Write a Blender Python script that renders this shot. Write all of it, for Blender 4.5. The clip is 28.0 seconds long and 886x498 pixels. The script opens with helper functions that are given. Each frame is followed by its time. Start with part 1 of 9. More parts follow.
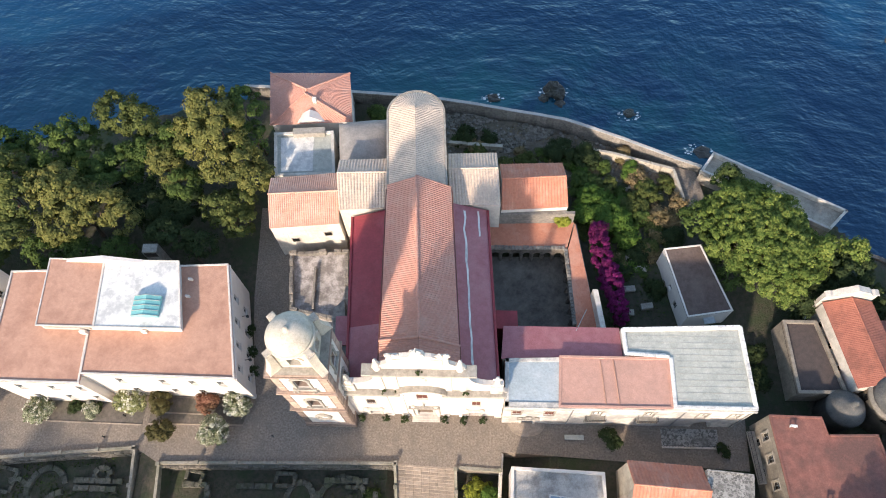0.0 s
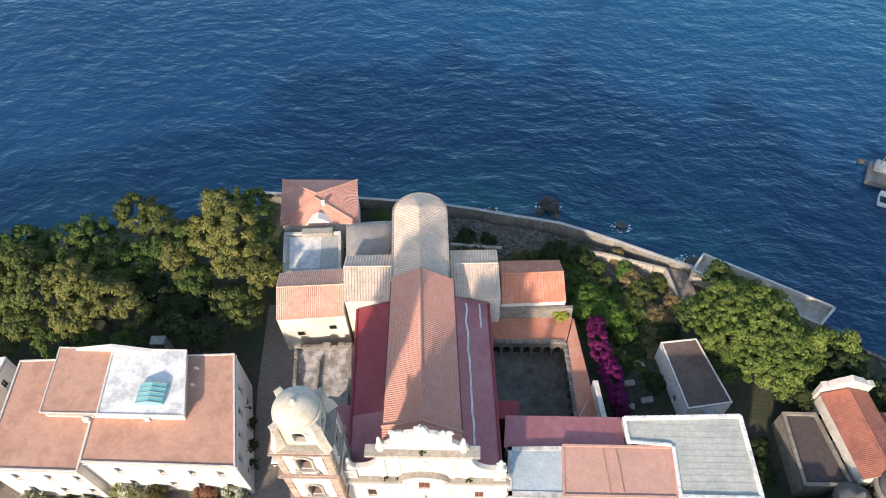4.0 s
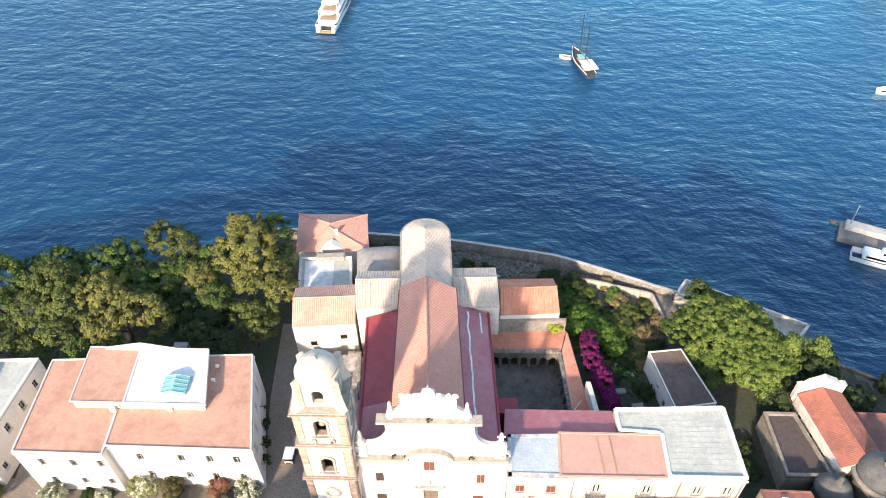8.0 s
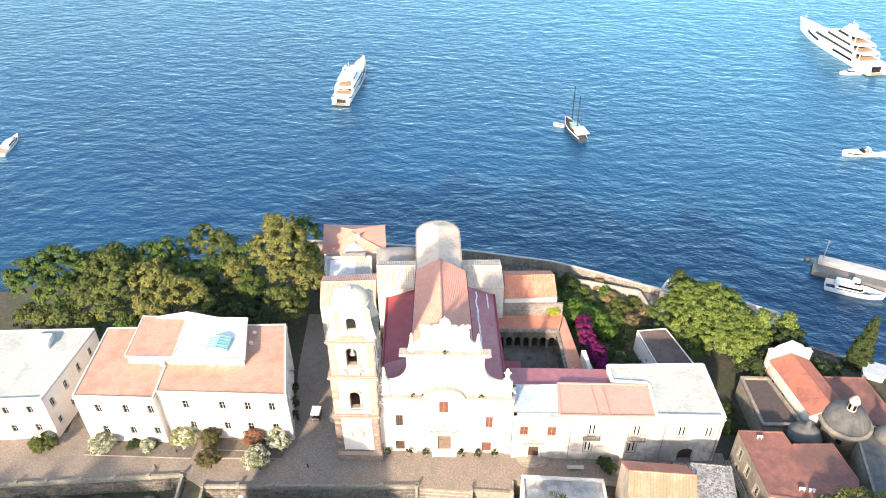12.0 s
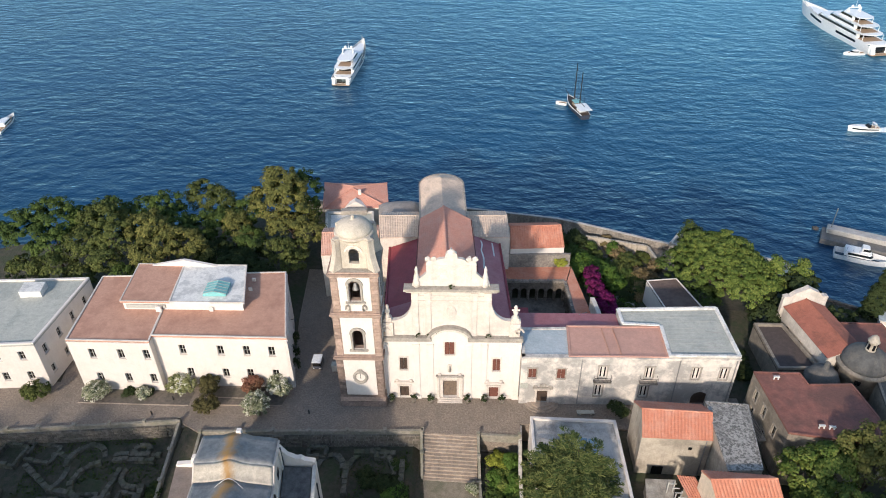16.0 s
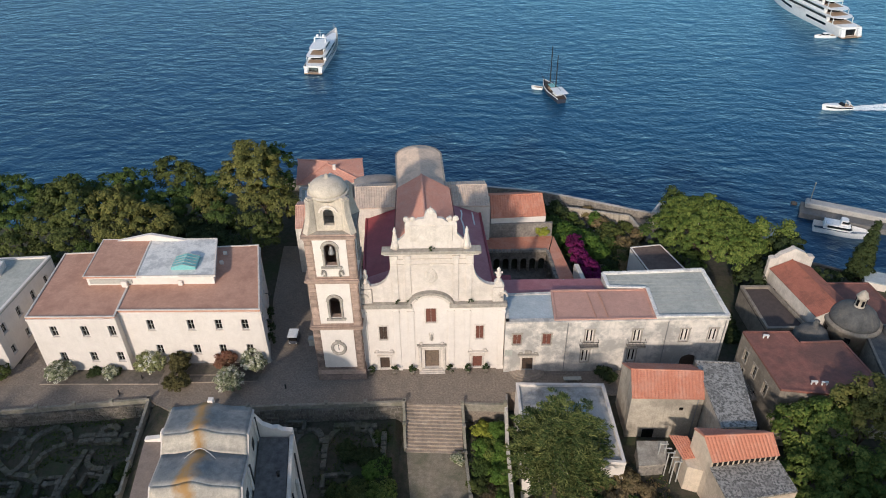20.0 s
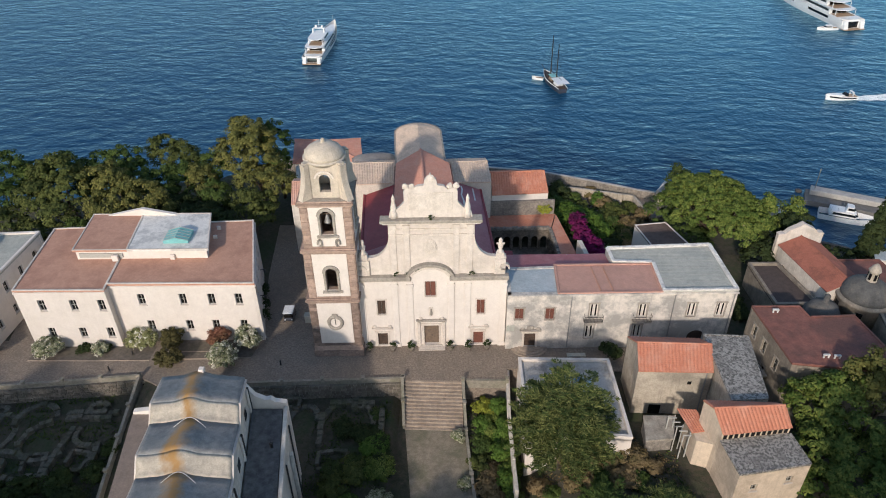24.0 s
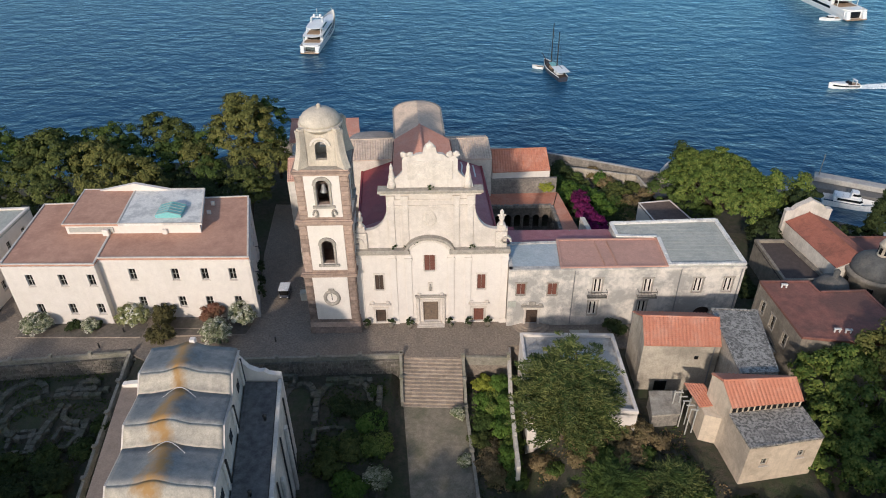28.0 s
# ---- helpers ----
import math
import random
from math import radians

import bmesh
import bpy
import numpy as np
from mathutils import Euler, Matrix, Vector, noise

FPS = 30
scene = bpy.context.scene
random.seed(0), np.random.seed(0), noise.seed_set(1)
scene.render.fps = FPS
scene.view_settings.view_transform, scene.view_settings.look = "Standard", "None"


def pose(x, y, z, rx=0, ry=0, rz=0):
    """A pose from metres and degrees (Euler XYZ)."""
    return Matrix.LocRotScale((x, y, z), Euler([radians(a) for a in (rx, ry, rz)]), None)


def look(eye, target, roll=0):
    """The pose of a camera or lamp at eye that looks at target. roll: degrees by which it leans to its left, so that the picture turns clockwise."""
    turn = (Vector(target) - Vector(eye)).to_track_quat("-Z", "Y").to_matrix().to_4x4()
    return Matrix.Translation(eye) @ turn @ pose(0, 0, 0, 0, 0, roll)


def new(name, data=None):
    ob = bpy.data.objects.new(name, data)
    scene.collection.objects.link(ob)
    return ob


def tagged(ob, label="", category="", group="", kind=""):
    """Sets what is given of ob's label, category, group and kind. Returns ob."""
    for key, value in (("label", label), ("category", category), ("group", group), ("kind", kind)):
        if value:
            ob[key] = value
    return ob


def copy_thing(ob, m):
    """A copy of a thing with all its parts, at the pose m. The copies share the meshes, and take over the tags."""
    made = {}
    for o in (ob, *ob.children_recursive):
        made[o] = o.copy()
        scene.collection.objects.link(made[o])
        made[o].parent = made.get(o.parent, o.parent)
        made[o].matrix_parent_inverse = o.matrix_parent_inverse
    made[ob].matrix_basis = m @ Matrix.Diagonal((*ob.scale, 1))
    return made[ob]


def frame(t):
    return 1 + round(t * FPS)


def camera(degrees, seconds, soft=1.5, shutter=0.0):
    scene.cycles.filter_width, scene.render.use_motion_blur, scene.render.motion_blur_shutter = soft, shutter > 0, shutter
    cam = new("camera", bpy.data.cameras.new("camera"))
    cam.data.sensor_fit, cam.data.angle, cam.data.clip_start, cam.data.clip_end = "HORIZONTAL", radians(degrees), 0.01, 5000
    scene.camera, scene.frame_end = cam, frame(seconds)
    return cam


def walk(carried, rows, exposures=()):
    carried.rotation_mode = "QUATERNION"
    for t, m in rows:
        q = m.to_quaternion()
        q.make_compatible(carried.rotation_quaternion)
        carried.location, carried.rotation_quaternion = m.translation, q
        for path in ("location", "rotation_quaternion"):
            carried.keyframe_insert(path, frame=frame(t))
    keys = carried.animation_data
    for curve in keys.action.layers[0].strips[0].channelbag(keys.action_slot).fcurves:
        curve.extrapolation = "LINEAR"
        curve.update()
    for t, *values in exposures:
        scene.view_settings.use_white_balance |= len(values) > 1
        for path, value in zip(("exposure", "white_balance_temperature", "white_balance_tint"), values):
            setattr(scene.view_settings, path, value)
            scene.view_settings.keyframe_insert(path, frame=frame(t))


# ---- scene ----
cam = camera(64.4, 28.0, soft=1.0)
PATH = [
    (0, (7.039, -21.166, 97.62), (6.911, -20.307, 95.819), -4.2),
    (0.5, (6.936, -21.638, 97.6), (6.809, -20.779, 95.798), -4.1),
    (1, (6.819, -22.338, 97.643), (6.694, -21.477, 95.842), -4.0),
    (1.5, (6.777, -23.118, 97.658), (6.653, -22.256, 95.858), -3.9),
    (2, (6.877, -23.814, 97.701), (6.75, -22.949, 95.902), -4.0),
    (2.5, (6.859, -24.38, 97.746), (6.729, -23.44, 95.985), -3.6),
    (3, (6.801, -25.412, 97.706), (6.665, -24.336, 96.025), -3.0),
    (3.5, (6.826, -26.866, 97.608), (6.686, -25.696, 95.992), -2.6),
    (5.5, (6.311, -32.295, 97.79), (6.181, -31.09, 96.199), -1.9),
    (6, (6.396, -34.382, 97.585), (6.26, -33.09, 96.064), -1.8),
    (6.5, (6.556, -36.91, 97.154), (6.416, -35.533, 95.709), -1.6),
    (7, (6.748, -40.054, 96.558), (6.606, -38.632, 95.159), -1.5),
    (7.5, (6.823, -42.845, 96.052), (6.681, -41.421, 94.655), -1.4),
    (8, (6.926, -46.161, 95.549), (6.784, -44.737, 94.152), -1.3),
    (8.5, (6.851, -48.963, 95.184), (6.706, -47.438, 93.899), -1.1),
    (9, (6.781, -52.513, 94.503), (6.634, -50.896, 93.335), -0.9),
    (9.5, (6.792, -55.629, 93.986), (6.645, -54.012, 92.818), -0.9),
    (10, (6.811, -58.711, 93.473), (6.663, -57.095, 92.305), -0.8),
    (10.5, (6.787, -62.15, 92.89), (6.64, -60.534, 91.722), -0.8),
    (11, (6.72, -65.53, 92.438), (6.573, -63.914, 91.268), -0.8),
    (11.5, (6.725, -68.521, 91.777), (6.577, -66.905, 90.608), -0.7),
    (12, (6.589, -71.362, 90.499), (6.44, -69.745, 89.332), -0.7),
    (12.5, (6.34, -73.244, 89.177), (6.192, -71.627, 88.009), -0.7),
    (14.5, (5.833, -74.758, 83.761), (5.683, -73.133, 82.605), -0.8),
    (15, (5.677, -74.604, 82.567), (5.528, -72.98, 81.41), -0.8),
    (15.5, (5.734, -74.591, 81.422), (5.585, -72.966, 80.265), -0.8),
    (16, (5.835, -74.627, 80.415), (5.688, -73.001, 79.261), -0.8),
    (16.5, (5.815, -74.656, 79.641), (5.714, -73.026, 78.485), -0.9),
    (17, (5.674, -74.64, 78.969), (5.59, -73.009, 77.815), -0.8),
    (17.5, (5.666, -74.629, 78.025), (5.582, -72.998, 76.872), -0.8),
    (18, (5.602, -74.635, 77.159), (5.518, -73.003, 76.006), -0.8),
    (18.5, (5.569, -74.667, 76.401), (5.485, -73.035, 75.248), -0.8),
    (19, (5.546, -74.697, 75.489), (5.462, -73.064, 74.338), -0.8),
    (19.5, (5.516, -74.741, 74.678), (5.431, -73.108, 73.527), -0.8),
    (20, (5.504, -74.777, 73.802), (5.42, -73.142, 72.652), -0.8),
    (20.5, (5.493, -74.832, 72.884), (5.409, -73.196, 71.737), -0.8),
    (21, (5.449, -74.821, 72.2), (5.366, -73.184, 71.054), -0.7),
    (21.5, (5.43, -74.8, 71.446), (5.347, -73.163, 70.3), -0.7),
    (23.5, (5.381, -74.864, 69.013), (5.299, -73.225, 67.871), -0.7),
    (24, (5.354, -74.861, 68.601), (5.272, -73.222, 67.459), -0.7),
    (24.5, (5.392, -74.817, 68.054), (5.31, -73.177, 66.913), -0.7),
    (25, (5.38, -74.831, 67.672), (5.298, -73.191, 66.53), -0.7),
    (25.5, (5.322, -74.842, 67.175), (5.241, -73.202, 66.034), -0.6),
    (26, (5.299, -74.801, 66.574), (5.219, -73.16, 65.433), -0.6),
    (26.5, (5.297, -74.786, 65.995), (5.217, -73.146, 64.853), -0.6),
    (27, (5.269, -74.736, 65.385), (5.189, -73.096, 64.243), -0.6),
    (27.5, (5.291, -74.784, 64.753), (5.21, -73.144, 63.611), -0.6),
    (28, (5.218, -74.74, 64.234), (5.139, -73.101, 63.091), -0.6),
]
EXPOSURES = [(0.0, 1.14, 6400, 8), (2.0, 1.06, 6400, 8), (3.5, 1.04, 6400, 8), (6.0, 1.14, 6400, 8), (8.0, 1.54, 6500, 8), (10.0, 1.9, 6850, 8), (12.0, 1.78, 6750, 8), (14.5, 1.06, 6250, 7), (16.0, 0.48, 6030, 7), (18.0, 0.18, 6000, 7), (21.5, 0.05, 6000, 7), (24.0, 0.05, 6000, 7), (28.0, 0.05, 6000, 7)]
walk(cam, [(t, look(eye, target, roll)) for t, eye, target, roll in PATH], EXPOSURES)

# ---- light ----
SUN_FROM = Vector((-0.275, -1.0, 0.0)).normalized()
SUN_HEIGHT = radians(24)
world = bpy.data.worlds.new("world")
scene.world = world
world.use_nodes = True
wn = world.node_tree
sky = wn.nodes.new("ShaderNodeTexSky")
sky.sky_type, sky.sun_disc = "NISHITA", False
sky.dust_density, sky.ozone_density = 1.1, 1.1
sky.sun_elevation, sky.sun_rotation = SUN_HEIGHT, math.atan2(SUN_FROM.x, SUN_FROM.y)
wn.links.new(sky.outputs[0], wn.nodes["Background"].inputs[0])
wn.nodes["Background"].inputs[1].default_value = 0.15
sun = new("sun", bpy.data.lights.new("sun", "SUN"))
sun.data.energy, sun.data.angle, sun.data.color = 3.1, radians(2.2), (1.0, 0.82, 0.67)
sun_way = Vector((SUN_FROM.x * math.cos(SUN_HEIGHT), SUN_FROM.y * math.cos(SUN_HEIGHT), math.sin(SUN_HEIGHT)))
sun.matrix_world = look(sun_way * 200, (0, 0, 0))


# ---- materials ----
def nodes_of(name):
    m = bpy.data.materials.new(name)
    m.use_nodes = True
    return m, m.node_tree, m.node_tree.nodes["Principled BSDF"]


def noise_node(nt, vector, scale, detail=5.0, rough=0.6):
    n = nt.nodes.new("ShaderNodeTexNoise")
    n.inputs["Scale"].default_value, n.inputs["Detail"].default_value, n.inputs["Roughness"].default_value = scale, detail, rough
    nt.links.new(vector, n.inputs["Vector"])
    return n.outputs["Fac"]


def span(nt, value, lo, hi, to_lo=0.0, to_hi=1.0):
    n = nt.nodes.new("ShaderNodeMapRange")
    n.inputs[1].default_value, n.inputs[2].default_value, n.inputs[3].default_value, n.inputs[4].default_value = lo, hi, to_lo, to_hi
    nt.links.new(value, n.inputs[0])
    return n.outputs[0]


def blend(nt, fac, a, b, mode="MIX"):
    n = nt.nodes.new("ShaderNodeMix")
    n.data_type, n.blend_type = "RGBA", mode
    for socket, v in ((n.inputs[0], fac), (n.inputs[6], a), (n.inputs[7], b)):
        if isinstance(v, (int, float)):
            socket.default_value = v
        elif isinstance(v, tuple):
            socket.default_value = (*v, 1.0)
        else:
            nt.links.new(v, socket)
    return n.outputs[2]


def surface(name, c1, c2, scale=1.0, rough=0.85, bump=0.25, stain=None, amount=0.5, streaks=0.0, vary=0.0, metal=0.0, edges=(0.35, 0.65), island=False, bump_dist=0.05, grain_by=1.0, patches=(0.48, 0.66)):
    """Two tones at a fine scale, stains at a coarse one, optional vertical streaks, and relief."""
    m, nt, p = nodes_of(name)
    co = nt.nodes.new("ShaderNodeTexCoord").outputs["Object"]
    fine = noise_node(nt, co, scale, 8, 0.65)
    col = blend(nt, span(nt, fine, *edges), c1, c2)
    if stain:
        big = noise_node(nt, co, scale * 0.17, 6, 0.7)
        col = blend(nt, span(nt, big, *patches, 0.0, amount), col, stain)
    if streaks:
        mp = nt.nodes.new("ShaderNodeMapping")
        mp.inputs["Scale"].default_value = (1.6, 1.6, 0.12)
        nt.links.new(co, mp.inputs[0])
        st = noise_node(nt, mp.outputs[0], 1.0, 5, 0.7)
        col = blend(nt, span(nt, st, 0.52, 0.72, 0.0, streaks), col, stain or c2)
    grain = noise_node(nt, co, scale * 5.5, 4, 0.75)
    hs = nt.nodes.new("ShaderNodeHueSaturation")
    nt.links.new(span(nt, grain, 0.3, 0.7, 1 - 0.2 * grain_by, 1 + 0.16 * grain_by), hs.inputs["Value"])
    nt.links.new(col, hs.inputs["Color"])
    col = hs.outputs[0]
    if vary:
        if island:
            rnd = nt.nodes.new("ShaderNodeNewGeometry").outputs["Random Per Island"]
        else:
            rnd = nt.nodes.new("ShaderNodeObjectInfo").outputs["Random"]
        hsv = nt.nodes.new("ShaderNodeHueSaturation")
        nt.links.new(span(nt, rnd, 0, 1, 1 - vary, 1 + vary), hsv.inputs["Value"])
        nt.links.new(col, hsv.inputs["Color"])
        col = hsv.outputs[0]
    nt.links.new(col, p.inputs["Base Color"])
    p.inputs["Roughness"].default_value, p.inputs["Metallic"].default_value = rough, metal
    if bump:
        b = nt.nodes.new("ShaderNodeBump")
        b.inputs["Strength"].default_value, b.inputs["Distance"].default_value = bump, bump_dist
        nt.links.new(noise_node(nt, co, scale * 4, 6, 0.7), b.inputs["Height"])
        nt.links.new(b.outputs[0], p.inputs["Normal"])
    return m


def leaf_surface(name, c1, c2, c3):
    m, nt, p = nodes_of(name)
    rnd = nt.nodes.new("ShaderNodeNewGeometry").outputs["Random Per Island"]
    co = nt.nodes.new("ShaderNodeTexCoord").outputs["Object"]
    col = blend(nt, span(nt, rnd, 0.1, 0.9), c1, c2)
    col = blend(nt, span(nt, noise_node(nt, co, 0.35, 3), 0.45, 0.7, 0.0, 0.8), col, c3)
    nt.links.new(col, p.inputs["Base Color"])
    p.inputs["Roughness"].default_value = 0.75
    p.inputs["Specular IOR Level"].default_value = 0.07
    return m


WHITE = surface("white_plaster", (0.75, 0.685, 0.615), (0.69, 0.625, 0.56), 0.9, 0.9, 0.1, (0.58, 0.52, 0.445), 0.3, 0.3, grain_by=0.3)
WORN = surface("weathered_white_stone", (0.68, 0.61, 0.54), (0.57, 0.505, 0.44), 1.1, 0.9, 0.3, (0.42, 0.37, 0.32), 0.45, 0.4, grain_by=0.5)
BELFRY = surface("buff_belfry_stone", (0.61, 0.53, 0.425), (0.51, 0.44, 0.35), 1.3, 0.9, 0.35, (0.30, 0.26, 0.21), 0.55, 0.5)
DULLRED = surface("dull_red_roof_coating", (0.30, 0.125, 0.092), (0.215, 0.086, 0.064), 0.9, 0.85, 0.2, (0.13, 0.07, 0.056), 0.8, patches=(0.44, 0.6))
DRYSOIL = surface("dry_stony_soil", (0.22, 0.18, 0.135), (0.11, 0.092, 0.07), 1.2, 1.0, 0.8, (0.12, 0.11, 0.06), 0.6, bump_dist=0.2)
CREAM = surface("cream_stone", (0.70, 0.63, 0.55), (0.59, 0.52, 0.45), 1.2, 0.9, 0.3, (0.42, 0.37, 0.31), 0.5, 0.45)
BUFFWALL = surface("buff_house_render", (0.68, 0.565, 0.43), (0.56, 0.455, 0.34), 1.3, 0.95, 0.3, (0.36, 0.29, 0.215), 0.7, 0.5, grain_by=0.6, patches=(0.45, 0.6))
# grey patches stand for wall stains and for dappled tree shade, both painted
CONVENTWALL = surface("stained_and_shaded_plaster", (0.72, 0.66, 0.585), (0.62, 0.565, 0.495), 1.5, 0.95, 0.3, (0.33, 0.315, 0.29), 0.9, 0.55, grain_by=0.5, patches=(0.43, 0.56))
OLDWALL = surface("old_wall_plaster", (0.72, 0.665, 0.585), (0.60, 0.545, 0.47), 1.0, 0.95, 0.3, (0.36, 0.325, 0.28), 0.75, 0.6, grain_by=0.5)
GREYSTONE = surface("grey_trim_stone", (0.42, 0.38, 0.32), (0.28, 0.25, 0.21), 2.0, 0.95, 0.4, (0.17, 0.15, 0.13), 0.5)
BROWNSTONE = surface("brown_tower_stone", (0.47, 0.34, 0.265), (0.32, 0.23, 0.18), 1.5, 0.95, 0.5, (0.16, 0.12, 0.10), 0.5, vary=0.22)
DARKSTONE = surface("dark_base_stone", (0.30, 0.22, 0.175), (0.17, 0.125, 0.10), 2.0, 0.95, 0.6, (0.09, 0.07, 0.058), 0.6, vary=0.3)
RUBBLE = surface("rubble_masonry", (0.36, 0.32, 0.27), (0.19, 0.17, 0.145), 2.5, 1.0, 1.0, (0.12, 0.11, 0.10), 0.5, vary=0.15, bump_dist=0.15)
# rubble with shade put into its colour, for cloister arcades and road wall
SHADERUBBLE = surface("shade_darkened_stone", (0.22, 0.185, 0.15), (0.11, 0.092, 0.075), 2.2, 1.0, 0.8, (0.07, 0.062, 0.052), 0.6, vary=0.2, bump_dist=0.12)
TERRACE = surface("terracotta_terrace", (0.56, 0.325, 0.225), (0.48, 0.262, 0.178), 2.2, 0.9, 0.3, (0.39, 0.205, 0.14), 0.75, patches=(0.45, 0.62))
PINKTERRACE = surface("pink_terrace", (0.57, 0.325, 0.25), (0.50, 0.28, 0.21), 1.6, 0.9, 0.2, (0.44, 0.26, 0.20), 0.7, patches=(0.45, 0.62))
CLAY = surface("clay_tiles", (0.63, 0.32, 0.235), (0.52, 0.245, 0.178), 3.0, 0.9, 0.4, (0.58, 0.36, 0.28), 0.55)
ORANGE = surface("orange_tiles", (0.58, 0.245, 0.15), (0.49, 0.19, 0.115), 2.5, 0.9, 0.3, (0.62, 0.36, 0.26), 0.5)
PALETILE = surface("weathered_pale_tiles", (0.72, 0.57, 0.44), (0.57, 0.435, 0.33), 3.0, 0.95, 0.4, (0.36, 0.29, 0.24), 0.5)
DEEPRED = surface("deep_red_coating", (0.30, 0.045, 0.052), (0.24, 0.035, 0.042), 0.9, 0.55, 0.15, (0.36, 0.09, 0.09), 0.6)
ROSE = surface("faded_rose_coating", (0.42, 0.16, 0.17), (0.35, 0.125, 0.13), 1.2, 0.7, 0.15, (0.47, 0.24, 0.23), 0.5)
GREYROOF = surface("grey_roof_slab", (0.50, 0.495, 0.43), (0.39, 0.39, 0.335), 1.3, 0.9, 0.2, (0.25, 0.27, 0.245), 0.6)
BLUEROOF = surface("pale_blue_roof_coating", (0.45, 0.49, 0.50), (0.37, 0.42, 0.435), 0.7, 0.7, 0.15, (0.54, 0.55, 0.54), 0.7)
WHITEROOF = surface("white_roof_coating", (0.80, 0.77, 0.71), (0.68, 0.65, 0.60), 2.4, 0.8, 0.15, (0.42, 0.41, 0.39), 0.7, patches=(0.48, 0.6))
LICHEN = surface("lichen_stained_slab", (0.38, 0.355, 0.315), (0.13, 0.122, 0.108), 3.2, 0.95, 0.5, (0.17, 0.16, 0.145), 0.7, edges=(0.46, 0.56))
# stained render, base darkened for tree shade on the eastern houses; pots reuse it
DARKRENDER = surface("shade_dark_stained_render", (0.33, 0.285, 0.225), (0.22, 0.19, 0.15), 0.9, 0.95, 0.4, (0.12, 0.105, 0.085), 0.75, 0.6)
DINGY = surface("dingy_stained_render", (0.50, 0.44, 0.35), (0.38, 0.33, 0.265), 0.9, 0.95, 0.4, (0.20, 0.175, 0.14), 0.75, 0.7)
RUINED = surface("ruined_pale_floor", (0.52, 0.46, 0.42), (0.24, 0.21, 0.185), 0.7, 0.95, 0.5, (0.15, 0.13, 0.11), 0.8, edges=(0.42, 0.58))
RUBBLECOURSE = surface("rubble_courses", (0.24, 0.21, 0.17), (0.125, 0.11, 0.09), 2.0, 1.0, 0.8, (0.11, 0.11, 0.075), 0.6, vary=0.3, island=True, bump_dist=0.1)
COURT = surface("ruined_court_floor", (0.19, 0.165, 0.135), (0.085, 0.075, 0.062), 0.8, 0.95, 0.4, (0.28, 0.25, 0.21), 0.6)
MOSSY = surface("mossy_parapet_stone", (0.34, 0.31, 0.255), (0.21, 0.19, 0.15), 1.6, 0.95, 0.5, (0.15, 0.15, 0.09), 0.6)
SALMON = surface("salmon_tiles", (0.66, 0.39, 0.285), (0.56, 0.31, 0.22), 2.0, 0.9, 0.3, (0.70, 0.50, 0.40), 0.6)
BED = surface("trodden_brown_earth", (0.19, 0.16, 0.13), (0.12, 0.10, 0.08), 2.0, 0.95, 0.5, (0.09, 0.085, 0.05), 0.5)
PAVING = surface("cobble_paving", (0.32, 0.26, 0.205), (0.165, 0.135, 0.105), 4.0, 0.9, 0.6, (0.17, 0.142, 0.115), 0.6)
STEPSTONE = surface("step_stone", (0.43, 0.345, 0.265), (0.30, 0.24, 0.185), 2.0, 0.9, 0.4, (0.16, 0.14, 0.115), 0.5, vary=0.1)
GLASS, _gt, _gp = nodes_of("window_glass")
_gp.inputs["Base Color"].default_value = (0.012, 0.012, 0.012, 1)
_gp.inputs["Roughness"].default_value = 0.08
DARKWOOD = surface("dark_wood", (0.085, 0.055, 0.038), (0.05, 0.034, 0.025), 3.0, 0.7, 0.2)
REDWOOD = surface("red_brown_shutter", (0.19, 0.072, 0.048), (0.13, 0.05, 0.034), 3.0, 0.7, 0.2)
FRAME = surface("painted_frame", (0.46, 0.45, 0.40), (0.38, 0.37, 0.33), 3.0, 0.7, 0.1)
IRON = surface("black_iron", (0.03, 0.03, 0.03), (0.05, 0.045, 0.04), 4.0, 0.5, 0.1)
GREYMETAL = surface("grey_metal", (0.30, 0.30, 0.30), (0.22, 0.22, 0.22), 4.0, 0.5, 0.1, metal=0.4)
TEAL = surface("teal_skylight", (0.24, 0.52, 0.50), (0.18, 0.43, 0.42), 0.8, 0.35, 0.05)
BARK = surface("bark", (0.12, 0.085, 0.06), (0.07, 0.05, 0.035), 3.0, 0.95, 0.6)
LEAF_OLIVE = leaf_surface("olive_leaves", (0.062, 0.08, 0.023), (0.12, 0.13, 0.038), (0.046, 0.062, 0.021))
LEAF_GOLD = leaf_surface("golden_leaves", (0.095, 0.102, 0.028), (0.185, 0.172, 0.052), (0.066, 0.078, 0.026))
LEAF_GREEN = leaf_surface("green_leaves", (0.055, 0.085, 0.022), (0.095, 0.13, 0.032), (0.04, 0.065, 0.02))
LEAF_PINE = leaf_surface("pine_needles", (0.06, 0.10, 0.022), (0.19, 0.22, 0.052), (0.045, 0.078, 0.016))
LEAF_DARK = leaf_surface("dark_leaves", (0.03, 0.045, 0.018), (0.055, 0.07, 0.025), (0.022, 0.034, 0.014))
LEAF_LUSH = leaf_surface("lush_leaves", (0.060, 0.115, 0.020), (0.115, 0.175, 0.034), (0.045, 0.085, 0.018))
ROADGREY = surface("grey_road", (0.20, 0.19, 0.175), (0.15, 0.142, 0.13), 1.2, 0.9, 0.3, (0.11, 0.105, 0.095), 0.5)
# leaf greens with shade worked into the colour
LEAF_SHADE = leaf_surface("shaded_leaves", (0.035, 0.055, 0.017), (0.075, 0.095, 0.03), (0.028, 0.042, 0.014))
